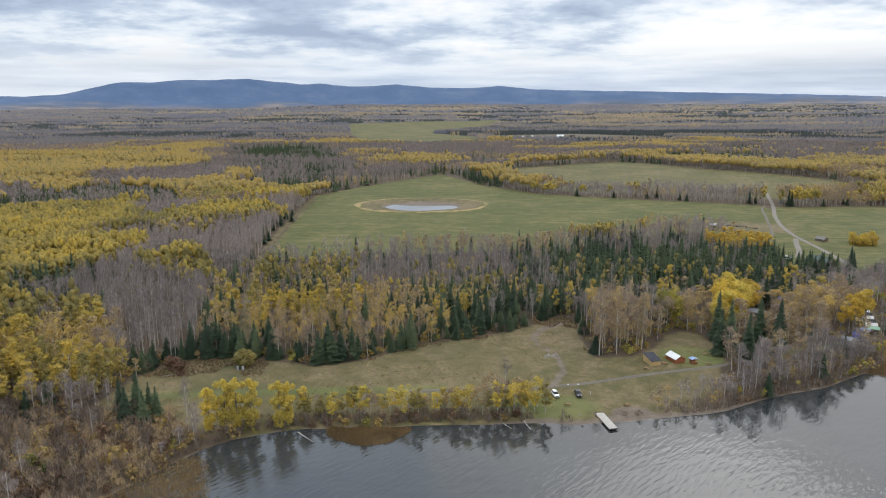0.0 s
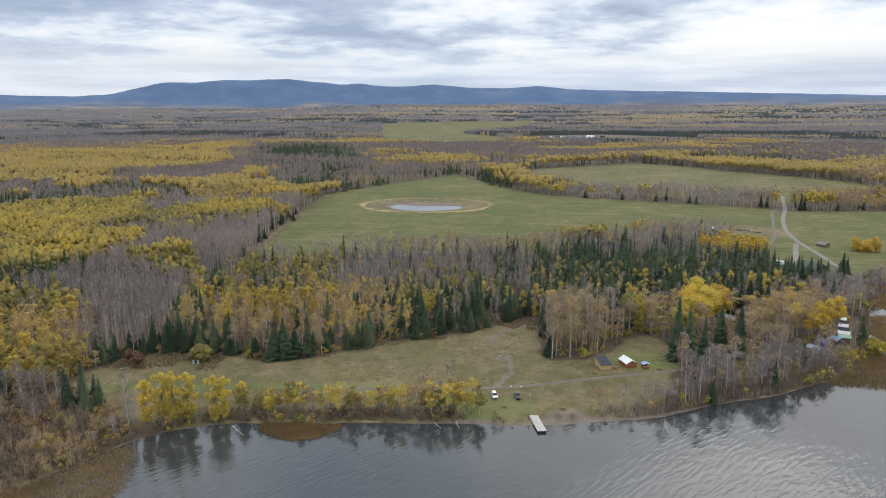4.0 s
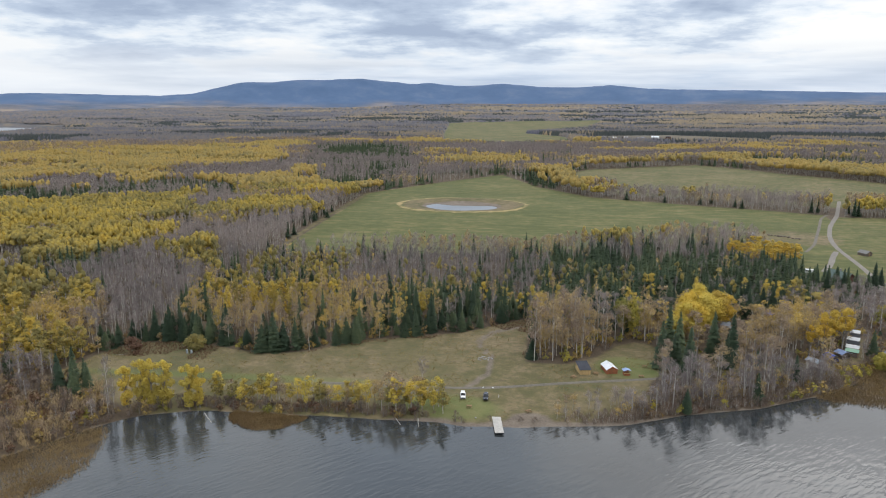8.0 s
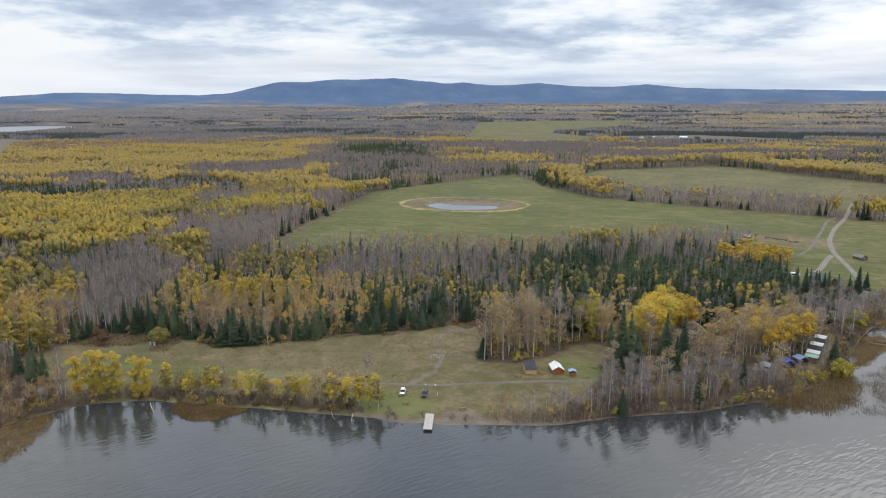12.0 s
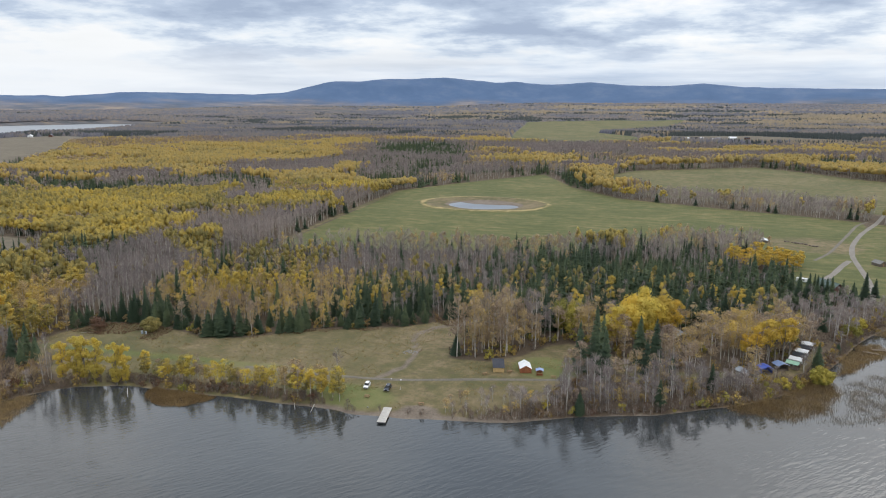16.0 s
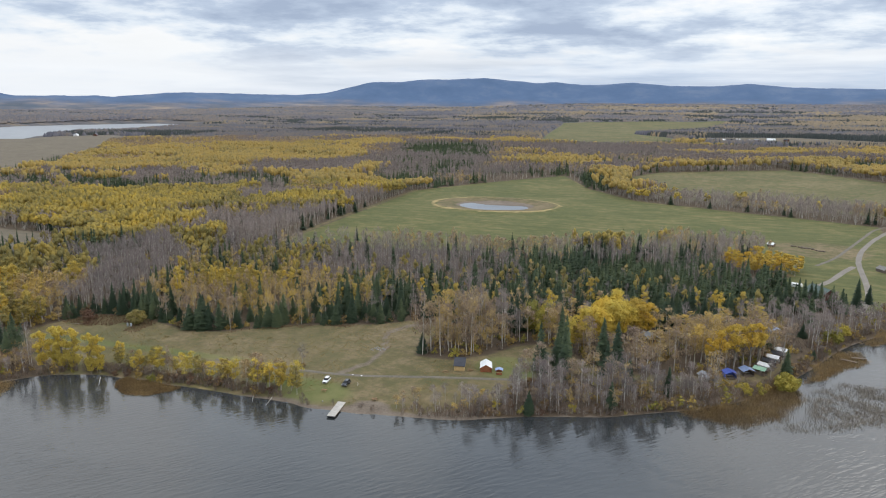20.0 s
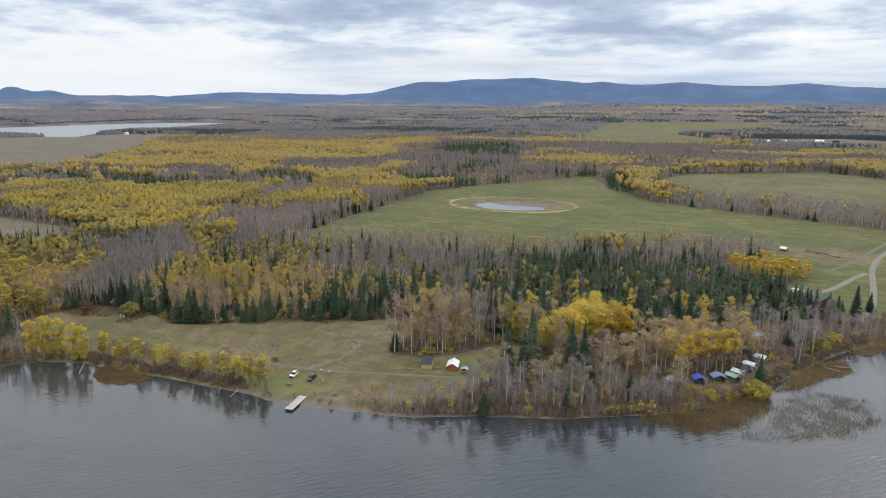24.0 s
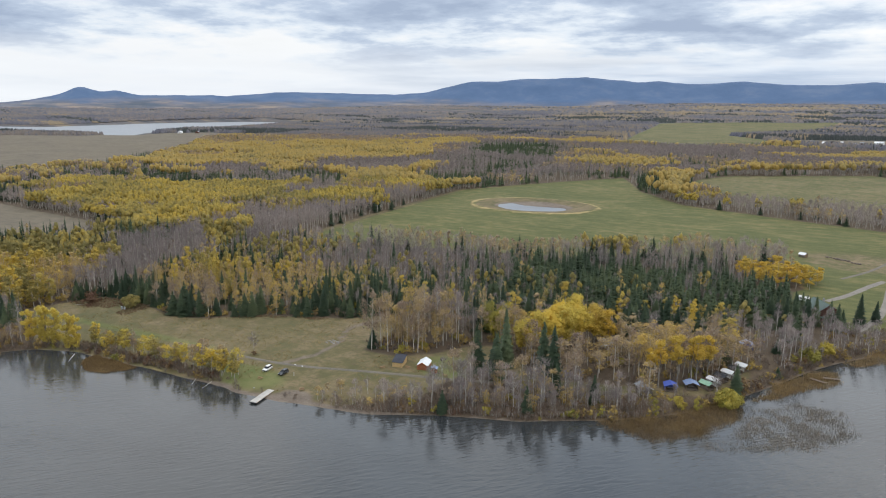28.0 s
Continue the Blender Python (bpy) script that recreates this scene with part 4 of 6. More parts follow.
# the wooded point
for kind, weight, x, y, rx, ry in (("pale", 2.4, 72, 278, 15, 16), ("bare", 0.8, 66, 285, 10, 10), ("pale", 2.1, 155, 300, 55, 38), ("pale", 1.5, 185, 315, 40, 30), ("yellow", 1.0, 120, 320, 40, 12), ("bare", 1.0, 175, 335, 30, 12), ("bare", 1.5, 130, 240, 40, 10), ("bare", 1.4, 215, 345, 14, 20), ("bare", 2.6, 236, 375, 30, 25)):
    grove(kind, weight, x, y, rx, ry)
# round the fields beyond
stand("spruce", -0.8, [(90, 715), (295, 650), (340, 700), (265, 730), (140, 755), (90, 780)], 10.0)
stand("bare", 1.76, [(98, 724), (295, 660), (330, 700), (265, 720), (200, 735), (140, 748), (100, 775)], 10.0)
stand("pale", 0.8, [(30, 830), (59, 755), (110, 720), (140, 745), (92, 800), (80, 930), (40, 980), (0, 930)], 10.0)
stand("yellow", 0.75, [(30, 830), (59, 755), (110, 720), (140, 745), (92, 800), (80, 930), (40, 980), (0, 930)], 10.0)
stand("spruce", 1.2, [(30, 830), (59, 755), (80, 760), (60, 860), (40, 930), (10, 920)], 10.0)
stand("yellow", 1.0, [(220, 1090), (271, 1100), (330, 1060), (410, 965), (470, 880), (520, 940), (430, 1080), (320, 1180), (200, 1180)], 12.0)
stand("spruce", -0.7, [(310, 655), (480, 820), (600, 740), (420, 630)], 10.0)
stand("yellow", 0.8, [(310, 668), (380, 660), (430, 700), (480, 820), (560, 840), (600, 740), (470, 655), (420, 645)], 10.0)
for kind, weight, x, y, rx, ry in (("yellow", 1.8, 200, 722, 10, 14), ("yellow", 1.5, 262, 690, 9, 16), ("bare", 1.6, 30, 990, 60, 30), ("yellow", 1.4, -40, 1000, 60, 22), ("bare", 1.5, 200, 1240, 260, 40), ("spruce", 1.8, 480, 1130, 160, 40), ("yellow", 1.8, 330, 1330, 200, 40), ("bare", 1.2, 120, 1300, 300, 50), ("yellow", 2.2, 640, 1600, 120, 60), ("spruce", 1.5, 450, 1480, 250, 30), ("spruce", 3.2, 720, 2050, 420, 110), ("bare", 1.4, -60, 1400, 120, 50)):
    grove(kind, weight, x, y, rx, ry)
grove("bare", 1.6, -2600, 2700, 1300, 900)
BASE = {"yellow": 0.46, "bare": 0.68, "spruce": 0.30, "pale": 0.44}


def stand_kind(x, y, g, far=0.0):
    """Which kind of tree grows at each place: stands, drifts and chance."""
    score = []
    for k, name in enumerate(KINDS):
        s = np.full(x.shape, BASE[name] + far * {"yellow": 0.0, "bare": 0.15, "spruce": 0.25, "pale": -0.1}[name]) + 2.9 * (fnoise(x / (2.2 + 2.5 * far), y, 60 + 60 * far, 200 + k) - 0.5) + 1.3 * (fnoise(x / 2.5, y, 420, 300 + k) - 0.5)
        for kind, w, shape, soft_edge in STANDS:
            if kind == name and soft_edge:
                s = s + w * step(-soft_edge, soft_edge, inside(x, y, shape) + 14 * (vnoise(x, y, 16, 430) - 0.5))
            elif kind == name:
                cx, cy, rx, ry = shape
                s = s + w * np.exp(-((x - cx) / rx) ** 2 - ((y - cy) / ry) ** 2)
        s = s + (1.5 if name == "spruce" else 0.6) * (vnoise(x, y, 11 + 40 * far, 400 + k) - 0.5)
        # the wood behind the meadow is the most mixed
        mixed = np.exp(-((x - 60) / 170) ** 2 - ((y - 370) / 90) ** 2)
        score.append(s + g.gumbel(0, 1, x.shape) * (0.30 + 0.35 * mixed if name == "spruce" else 0.12 + 0.36 * mixed) * (1 - 0.6 * far))
    return np.argmax(np.stack(score), 0)


def wooded(x, y):
    """Where trees may stand."""
    ok = (y - shore(x)) > 4.0
    for p, gap in ((FIELD, 1.5), (FIELD_EAST, 2), (FIELD_NORTH, 2), (FIELD_FAR, 5), (FIELD_FARM, 5), (FIELD_BACK, 5), (FIELD_WEST, 3), (FIELD_LAKE, 8), (YARD, 1.0), (HOUSE_YARD, 1.0), (CAMP, 1.5), (LAKE_FAR, 60)):
        ok &= inside(x, y, p) < -gap
    for line, gap in ((DRIVE, 3), (LANE, 6), (LANE_HOUSE, 5), (LANE_OLD, 4), (CUTLINE, 2.2)):
        ok &= along(x, y, line) > gap
    # gaps before the roofs among the trees
    for cx, cy in ((171, 335), (201, 340), (149.5, 314)):
        ok &= np.hypot((x - cx) / 4.5, (y - cy) / 9.0) > 1
    # open ground before the golden poplars
    ok &= np.hypot((x - 132) / 19, (y - 305) / 12) > 1
    # low thicket at the corner of the hay field
    ok &= np.hypot((x - 204) / 24, (y - 465) / 22) > 1
    return ok


def from_path(x, y):
    return along(x, y, [(0, 0), (120, 6), (224, 38)])


def jittered(x0, y0, x1, y1, gap, g):
    gx, gy = np.meshgrid(np.arange(x0, x1, gap), np.arange(y0, y1, gap))
    return gx.ravel() + g.uniform(-0.48, 0.48, gx.size) * gap, gy.ravel() + g.uniform(-0.48, 0.48, gx.size) * gap


def in_view(x, y, wide=4.0):
    """The fan of country that the flight looks over."""
    seen = np.zeros(np.shape(x), bool)
    for cx, cy, turn in ((0, 0, 0), (35, -1, -3), (70, 0, -9.3), (120, 5, -14), (165, 14, -20), (200, 27, -25), (224, 38, -29)):
        seen |= np.abs(np.degrees(np.arctan2(x - cx, y - cy)) - turn) < 34 + wide
    return seen


def stuff(name, label, category, x, y, scale, templates, pieces, mats, g, tall=None, smooth=False):
    """Many plants joined into one mesh of kind stuff. pieces: (0,) wood, (1,) crown or both."""
    if not len(x):
        return 0
    z, rot, pick = height(x, y) - 0.05, g.uniform(0, 2 * np.pi, len(x)), g.integers(0, len(templates), len(x))
    tall = scale if tall is None else tall
    vs, fs, ms, o = [], [], [], 0
    for k, tpl in enumerate(templates):
        sel = np.where(pick == k)[0]
        if not len(sel):
            continue
        for part_i in pieces:
            v, f = tpl[part_i]
            c, s, sc = np.cos(rot[sel])[:, None], np.sin(rot[sel])[:, None], scale[sel][:, None]
            px = (v[None, :, 0] * c - v[None, :, 1] * s) * sc + x[sel][:, None]
            py = (v[None, :, 0] * s + v[None, :, 1] * c) * sc + y[sel][:, None]
            pz_ = v[None, :, 2] * tall[sel][:, None] + z[sel][:, None]
            vs.append(np.stack([px, py, pz_], 2).reshape(-1, 3))
            fs.append((f[None] + (np.arange(len(sel)) * len(v))[:, None, None] + o).reshape(-1, 3))
            ms.append(np.full(len(sel) * len(f), part_i if len(pieces) > 1 else 0))
            o += len(sel) * len(v)
    me = mesh_of(name, np.concatenate(vs), np.concatenate(fs), mats, np.concatenate(ms), smooth)
    tagged(new(name, me), label, category, kind="stuff")
    return len(me.polygons)


TREE_MESH = {}


def tree_object(kind, i, x, y, rot, scale, tall, label="", crown_mat=None, templates=None, name=""):
    """One tree of its own: an empty at its foot, with trunk and crown."""
    key = (kind, i, crown_mat.name if crown_mat else "", name)
    if key not in TREE_MESH:
        (wv, wf), (cv, cf) = (templates or NEAR[kind])[i]
        TREE_MESH[key] = (mesh_of("trunk", wv, wf, BARK_DARK if kind == "spruce" else BARK_GREY if kind in ("poplar", "brush", "shrub", "bush") else BARK_PALE, smooth=True), mesh_of("crown", cv, cf, crown_mat or CROWN_MAT[kind]))
    base = new(name or TREE_NAME[kind])
    base.matrix_basis = pose(x, y, z_at(x, y) - 0.05, 0, 0, rot) @ Matrix.Diagonal((scale, scale, tall, 1))
    tagged(base, label or TREE_LABEL[kind], TREE_CAT[kind], group=(name or TREE_NAME[kind]).replace("_", " ") + "s of the wood")
    for part_name, me in zip(("stem" if kind in ("shrub", "bush", "brush") else "trunk", "crown"), TREE_MESH[key]):
        ob = new(part_name, me)
        ob.parent = base
    return base


def plant_forest():
    g = np.random.default_rng(23)
    # near woods
    x, y = jittered(-330, 130, 330, 520, 4.3, g)
    dist = from_path(x, y)
    ok = wooded(x, y) & in_view(x, y) & (dist < 430) & (g.uniform(size=x.shape) < 0.93)
    grown = ((x > 95) & (x < 222) & (y < 348)) | (np.hypot((x - 72) / 22, (y - 280) / 22) < 1)
    ok &= ~(grown & (g.uniform(size=x.shape) < np.where(x < 95, 0.22, 0.42)))
    # open ground before the camp shelters
    ok &= ~((x > 164) & (x < 214) & (y - shore(x) < 24) & (g.uniform(size=x.shape) < np.where(x > 187, 0.6, 0.15)))
    # willow thickets, not trees, at the head of the bay
    ok &= ~((x < -82) & (x > -150) & (y < 209) & (g.uniform(size=x.shape) < 0.97))
    x, y, dist = x[ok], y[ok], dist[ok]
    kind = stand_kind(x, y, g)
    scale = g.uniform(0.78, 1.12, len(x))
    tall = scale * g.uniform(0.85, 1.28, len(x))
    young = (kind == 2) & (g.uniform(size=x.shape) < 0.28)
    scale[young], tall[young] = scale[young] * 0.62, tall[young] * 0.5
    scale[kind == 2] *= g.uniform(0.8, 1.15, (kind == 2).sum())
    tall[kind == 2] *= g.uniform(0.72, 1.2, (kind == 2).sum())
    tall[kind == 2] = np.minimum(tall[kind == 2], 1.15)
    tall[kind != 2] *= g.uniform(0.72, 1.05, (kind != 2).sum())
    # young spruces crowd the sunny edge of the wood behind the meadow
    rim_d = inside(x, y, YARD)
    low = (rim_d > -13) & (y > 245) & (x < 62) & (g.uniform(size=x.shape) < 0.5)
    kind[low], scale[low], tall[low] = 2, scale[low] * 0.9, tall[low] * 0.62
    behind = (x > -95) & (y > 320)
    tall[behind] *= 0.82
    scale[behind & (kind == 2)] *= 1.18
    # a low pale fringe where the wood meets the hay field
    fringe = (inside(x, y, FIELD) > -15) & (x > -70) & (y < 530) & (g.uniform(size=x.shape) < 0.75)
    kind[fringe] = np.where(g.uniform(size=fringe.sum()) < 0.3, 0, 3)
    tall[fringe] *= 0.62
    # broad rounded crowns on the point
    wide = (kind != 2) & (((x > 95) & (x < 222) & (y < 348)) | (np.hypot((x - 72) / 22, (y - 280) / 22) < 1))
    scale[wide] *= 1.38
    tall[wide] *= np.where(x[wide] < 95, 1.3, 1.1)
    # crowns are narrow in the crowded mixed wood
    crowded = (x > -108) & (x < 230) & (y > 262) & (kind != 2) & ~wide
    scale[crowded] *= 0.80
    edge = (y - shore(x)) < 14
    scale[edge], tall[edge] = scale[edge] * 0.95, tall[edge] * np.where(x[edge] > 110, 1.0, 0.78)
    front = (x > 200) & (y > 350) & (y < 412)
    tall[front] *= 0.85
    tall[(x > 92) & (y < 348) & (kind != 2)] *= 0.95
    total = 0
    for k, name in enumerate(KINDS):
        sel = np.where(kind == k)[0]
        sel = sel[np.argsort(dist[sel])]
        for i in sel[:270]:
            tree_object(name, int(g.integers(0, 4)), float(x[i]), float(y[i]), float(g.uniform(0, 360)), float(scale[i]), float(tall[i]))
        rest = sel[270:]
        r1 = rest[dist[rest] < 285]
        r2 = rest[dist[rest] >= 285]
        for r, tpl in ((r1, NEAR), (r2, MID)):
            total += stuff(TREE_NAME[name] + "s", "stand of trees like: " + TREE_LABEL[name], "forest", x[r], y[r], scale[r], tpl[name], (0, 1), [BARK_DARK if name == "spruce" else BARK_PALE, CROWN_MAT[name]], g, tall[r])
    # undergrowth at the wood's edges and along the shore
    ux, uy = jittered(-200, 130, 300, 440, 3.4, g)
    edge_d = np.maximum(inside(ux, uy, YARD), inside(ux, uy, CAMP))
    sh = uy - shore(ux)
    chance = 0.80 * (edge_d > -8) + 0.8 * (sh < 7) + 0.45 * (sh < 26) + 0.10 + 0.9 * (ux < -82) * (uy < 225)
    beach = (ux > 26) & (ux < 100) & (sh < 14)
    ok = wooded(ux, uy) | ((sh > 0.9) & (sh < 8) & ((edge_d > 0) | (sh < 4.2)) & ~beach)
    ok &= in_view(ux, uy) & (from_path(ux, uy) < 400) & (g.uniform(size=ux.shape) < chance) & ~(beach & (g.uniform(size=ux.shape) < 0.8)) & (sh > 0.9)
    ux, uy = ux[ok], uy[ok]
    order = np.argsort(from_path(ux, uy))
    ux, uy = ux[order], uy[order]
    us, tint = g.uniform(0.5, 1.5, len(ux)), g.uniform(size=len(ux))
    bay = (ux < -82) & (uy < 222)
    us[bay] *= 1.45
    tint[bay] *= 0.50
    for i in range(min(270, len(ux))):
        if tint[i] < 0.36:
            tree_object("brush", int(g.integers(0, 3)), float(ux[i]), float(uy[i]), float(g.uniform(0, 360)), float(us[i]), float(us[i]))
            continue
        olive = tint[i] > 0.84
        tree_object("shrub", int(g.integers(0, 3)), float(ux[i]), float(uy[i]), float(g.uniform(0, 360)), float(us[i]), float(us[i]), "olive yellow bush among the undergrowth" if olive else "", LEAF_OLIVE if olive else None)
    for lo, hi, mt, words in ((0, 0.36, TWIGS_BROWN, "leafless grey-brown undergrowth at the wood edge"), (0.36, 0.84, SHRUB, "rusty brown undergrowth at the wood edge"), (0.84, 1.1, LEAF_OLIVE, "olive yellow undergrowth in the wood")):
        r = np.where((tint >= lo) & (tint < hi))[0]
        r = r[r >= 270]
        total += stuff("undergrowth", words, "undergrowth", ux[r], uy[r], us[r], NEAR["brush" if mt is TWIGS_BROWN else "shrub"], (0, 1), [BARK_GREY, mt], g)
    # a belt of leafless brush along the water's edge
    bx = g.uniform(-84, 245, 620)
    by = shore(bx) + g.uniform(1.6, 7.0, len(bx))
    ok = ~((bx > 30) & (bx < 96) & (g.uniform(size=bx.shape) < 0.85))
    bx, by, bs = bx[ok], by[ok], g.uniform(0.45, 0.95, ok.sum())
    total += stuff("undergrowth", "belt of leafless brown brush along the shore", "undergrowth", bx, by, bs, NEAR["brush"], (0, 1), [BARK_GREY, TWIGS_BROWN], g)
    bx = 72 + 112 * g.uniform(size=820) ** 0.7
    by = shore(bx) + 1.2 + g.uniform(size=820) * np.interp(bx, [72, 95, 120, 184], [3.5, 9, 12, 9])
    total += stuff("undergrowth", "dense leafless grey-brown thicket on the lake bank", "undergrowth", bx, by, g.uniform(0.32, 0.85, 820) * np.interp(bx, [72, 110], [0.6, 1.0]), NEAR["brush"], (0, 1), [BARK_PALE, TWIGS_RUST], g)
    wx, wy = jittered(-150, 148, -80, 214, 2.7, g)
    ok = (inside(wx, wy, BAY_HEAD) > 0) & (wy - shore(wx) > 1.5) & (g.uniform(size=wx.shape) < 0.8)
    total += stuff("willow_thicket", "leafless pinkish grey willow thicket at the head of the bay", "thicket", wx[ok], wy[ok], g.uniform(0.8, 1.5, ok.sum()), NEAR["brush"], (0, 1), [TWIGS_RUST, TWIGS_RUST], g)
    # middle distance
    x, y = jittered(-760, 130, 620, 760, 4.9, g)
    dist = from_path(x, y)
    ok = wooded(x, y) & in_view(x, y) & (dist >= 430) & (dist < 720)
    x, y = x[ok], y[ok]
    kind = stand_kind(x, y, g)
    age = 0.80 + 0.24 * step(0.40, 0.56, vnoise(x / 1.6, y, 42, 501)) + 0.16 * vnoise(x, y, 18, 502)
    for k, name in enumerate(KINDS):
        r = np.where(kind == k)[0]
        mx, my, old = x[r], y[r], age[r]
        if name == "yellow":
            # aspens crowd together in their stands
            mx, my, old = (np.concatenate([mx, mx + g.uniform(-2.6, 2.6, len(r)), mx + g.uniform(-2.6, 2.6, len(r))]), np.concatenate([my, my + g.uniform(-2.6, 2.6, len(r)), my + g.uniform(-2.6, 2.6, len(r))]), np.tile(old, 3))
            ok = wooded(mx, my)
            mx, my, old = mx[ok], my[ok], old[ok]
        s = g.uniform(0.85, 1.12, len(mx))
        tall = s * g.uniform(0.5, 1.0, len(mx)) if name == "spruce" else old * g.uniform(0.92, 1.08, len(mx))
        total += stuff(TREE_NAME[name] + "s", "farther stand of trees like: " + TREE_LABEL[name], "forest", mx, my, s, MID[name], (0, 1), [BARK_DARK if name == "spruce" else BARK_PALE, CROWN_MAT[name]], g, tall, name == "yellow")
    # far woods
    x, y = jittered(-1500, 130, 1100, 1650, 7.4, g)
    dist = from_path(x, y)
    ok = wooded(x, y) & in_view(x, y) & (dist >= 720) & (dist < 1600)
    x, y = x[ok], y[ok]
    kind = stand_kind(x, y, g, 0.25)
    age = 0.76 + 0.26 * step(0.40, 0.56, vnoise(x / 1.8, y, 55, 501)) + 0.16 * vnoise(x, y, 24, 502)
    for k, name in enumerate(KINDS):
        r = np.where(kind == k)[0]
        mx, my, old = x[r], y[r], age[r]
        if name == "yellow":
            mx, my, old = (np.concatenate([mx, mx + g.uniform(-4, 4, len(r)), mx + g.uniform(-4, 4, len(r))]), np.concatenate([my, my + g.uniform(-4, 4, len(r)), my + g.uniform(-4, 4, len(r))]), np.tile(old, 3))
            ok = wooded(mx, my)
            mx, my, old = mx[ok], my[ok], old[ok]
        s = g.uniform(0.85, 1.2, len(mx))
        tall = s * g.uniform(0.5, 0.95, len(mx)) if name == "spruce" else old * g.uniform(0.92, 1.08, len(mx))
        total += stuff(TREE_NAME[name] + "s", "far woods of trees like: " + TREE_LABEL[name], "forest", mx, my, s, FAR[name], (0, 1), [BARK_DARK if name == "spruce" else BARK_PALE, LEAF_HAZED if name == "yellow" else CROWN_MAT[name]], g, tall, name == "yellow")
    # woods towards the horizon, ring by ring
    clump = {n: [mound(g) for _ in range(6)] for n in KINDS}
    clump["spruce"] = [merge([(a[0] * np.array([1, 1, 0.7 + 0.3 * (k % 2)]) + np.array([0.25 * math.cos(2.1 * k), 0.25 * math.sin(2.1 * k), 0]), a[1]) for k, a in enumerate([spire(g) for _ in range(2)])]) for _ in range(4)]
    acc = {n: [] for n in KINDS}
    for r0, r1, gap, lo, hi, cover in ((1600, 2100, 8.5, 9, 13, 0.20), (2100, 2700, 11, 8, 12, 0.24), (2700, 3500, 15, 7, 11, 0.28), (3500, 4600, 23, 6, 10, 0.30)):
        x, y = jittered(-4400, 100, 3200, 4600, gap, g)
        dist = from_path(x, y)
        ok = (dist >= r0) & (dist < r1) & in_view(x, y)
        x, y = x[ok], y[ok]
        ok = wooded(x, y) & (fnoise(x / 3, y, 160, 77) > cover)
        x, y = x[ok], y[ok]
        kind = stand_kind(x, y, g, 1.0)
        for k, name in enumerate(KINDS):
            n = (kind == k).sum()
            acc[name].append((x[kind == k], y[kind == k], gap * g.uniform(0.8, 1.35, n) * (0.8 if name == "spruce" else 1.0), g.uniform(lo, hi, n)))
    for name in KINDS:
        x, y, s, tall = (np.concatenate([a[i] for a in acc[name]]) for i in range(4))
        total += stuff("far_" + TREE_NAME[name] + "s", "distant woods of trees like: " + TREE_LABEL[name], "forest", x, y, s, [(c,) for c in clump[name]], (0,), [{"bare": HAZED_BARE, "pale": HAZED_BARE, "yellow": HAZED_YELLOW, "spruce": HAZED_SPRUCE}[name]], g, tall, name != "spruce")
    return total


print("forest triangles", plant_forest())

# ---- single trees that stand out ----
fg = np.random.default_rng(41)


def plant(kind, i, x, y, scale=1.0, tall=None, label="", mat=None, name=""):
    tree_object(kind, i, x, y, float(fg.uniform(0, 360)), scale, tall or scale, label, mat, name=name)


# yellow poplars by the water west of the dock
for px_, py_, s, t in ((-73, 202, 0.62, 0.78), (-69, 205, 0.72, 0.86), (-65, 204.5, 0.66, 0.92), (-61, 206, 0.70, 0.88), (-52, 206, 0.62, 0.86), (-49.5, 208, 0.5, 0.8)):
    plant("poplar", 3, px_, py_ - 1.5, s * 1.35, t * 1.18, "dense yellow poplar on the lake shore", LEAF_GOLD)
# row of young aspens along the shore
for k in range(56):
    px_ = -47 + 82 * (k + float(fg.uniform(-0.5, 0.5))) / 56
    py_ = float(shore(px_)) + float(fg.uniform(4.5, 11))
    s = float(fg.uniform(0.5, 0.85)) * (1.15 if px_ > 8 else 0.9)
    plant("pale" if fg.uniform() < 0.5 else "yellow", int(fg.integers(0, 4)), px_, py_, s * 1.2, s * 0.94, "young aspen with sparse yellow leaves on the shore", LEAF_GOLD if fg.uniform() < 0.45 else None)
# thin leafless saplings on the bank below the sheds
for k in range(130):
    px_ = 70 + 105 * float(fg.uniform()) ** 0.8
    py_ = float(shore(px_)) + float(fg.uniform(3.5, 15))
    s = float(fg.uniform(0.45, 0.75))
    plant("bare" if fg.uniform() < 0.72 else "pale", int(fg.integers(0, 4)), px_, py_, s * 1.1, s * (0.62 if px_ < 108 else 0.85), "thin leafless sapling on the lake bank")
for k in range(9):
    px_ = 160 + 46 * float(fg.uniform())
    py_ = float(shore(px_)) + float(fg.uniform(5, 12))
    s = float(fg.uniform(0.5, 0.8))
    plant("bare", int(fg.integers(0, 4)), px_, py_, s * 1.2, s * 0.85, "thin leafless aspen before the camp shelters")
# spruces standing free in the meadow
for px_, py_, s, t in ((-48.5, 256.5, 1.5, 1.0), (-43.5, 257.5, 1.5, 1.12), (-45.5, 261, 1.4, 1.2), (-40.5, 260, 1.2, 0.95), (-17.5, 273, 1.35, 0.95), (-13.5, 274, 1.3, 1.02), (-14, 278, 1.2, 0.9)):
    plant("spruce", int(fg.integers(0, 2)), px_, py_, s, t, "full dark green spruce at the meadow edge")
for k in range(24):
    plant("spruce", int(fg.integers(0, 4)), -102 + 1.5 * k + float(fg.uniform(-1, 1)), 261 + float(fg.uniform(0, 11)) - 0.05 * k, float(fg.uniform(0.85, 1.05)), float(fg.uniform(0.7, 0.95)), "dense dark spruce in a thicket")
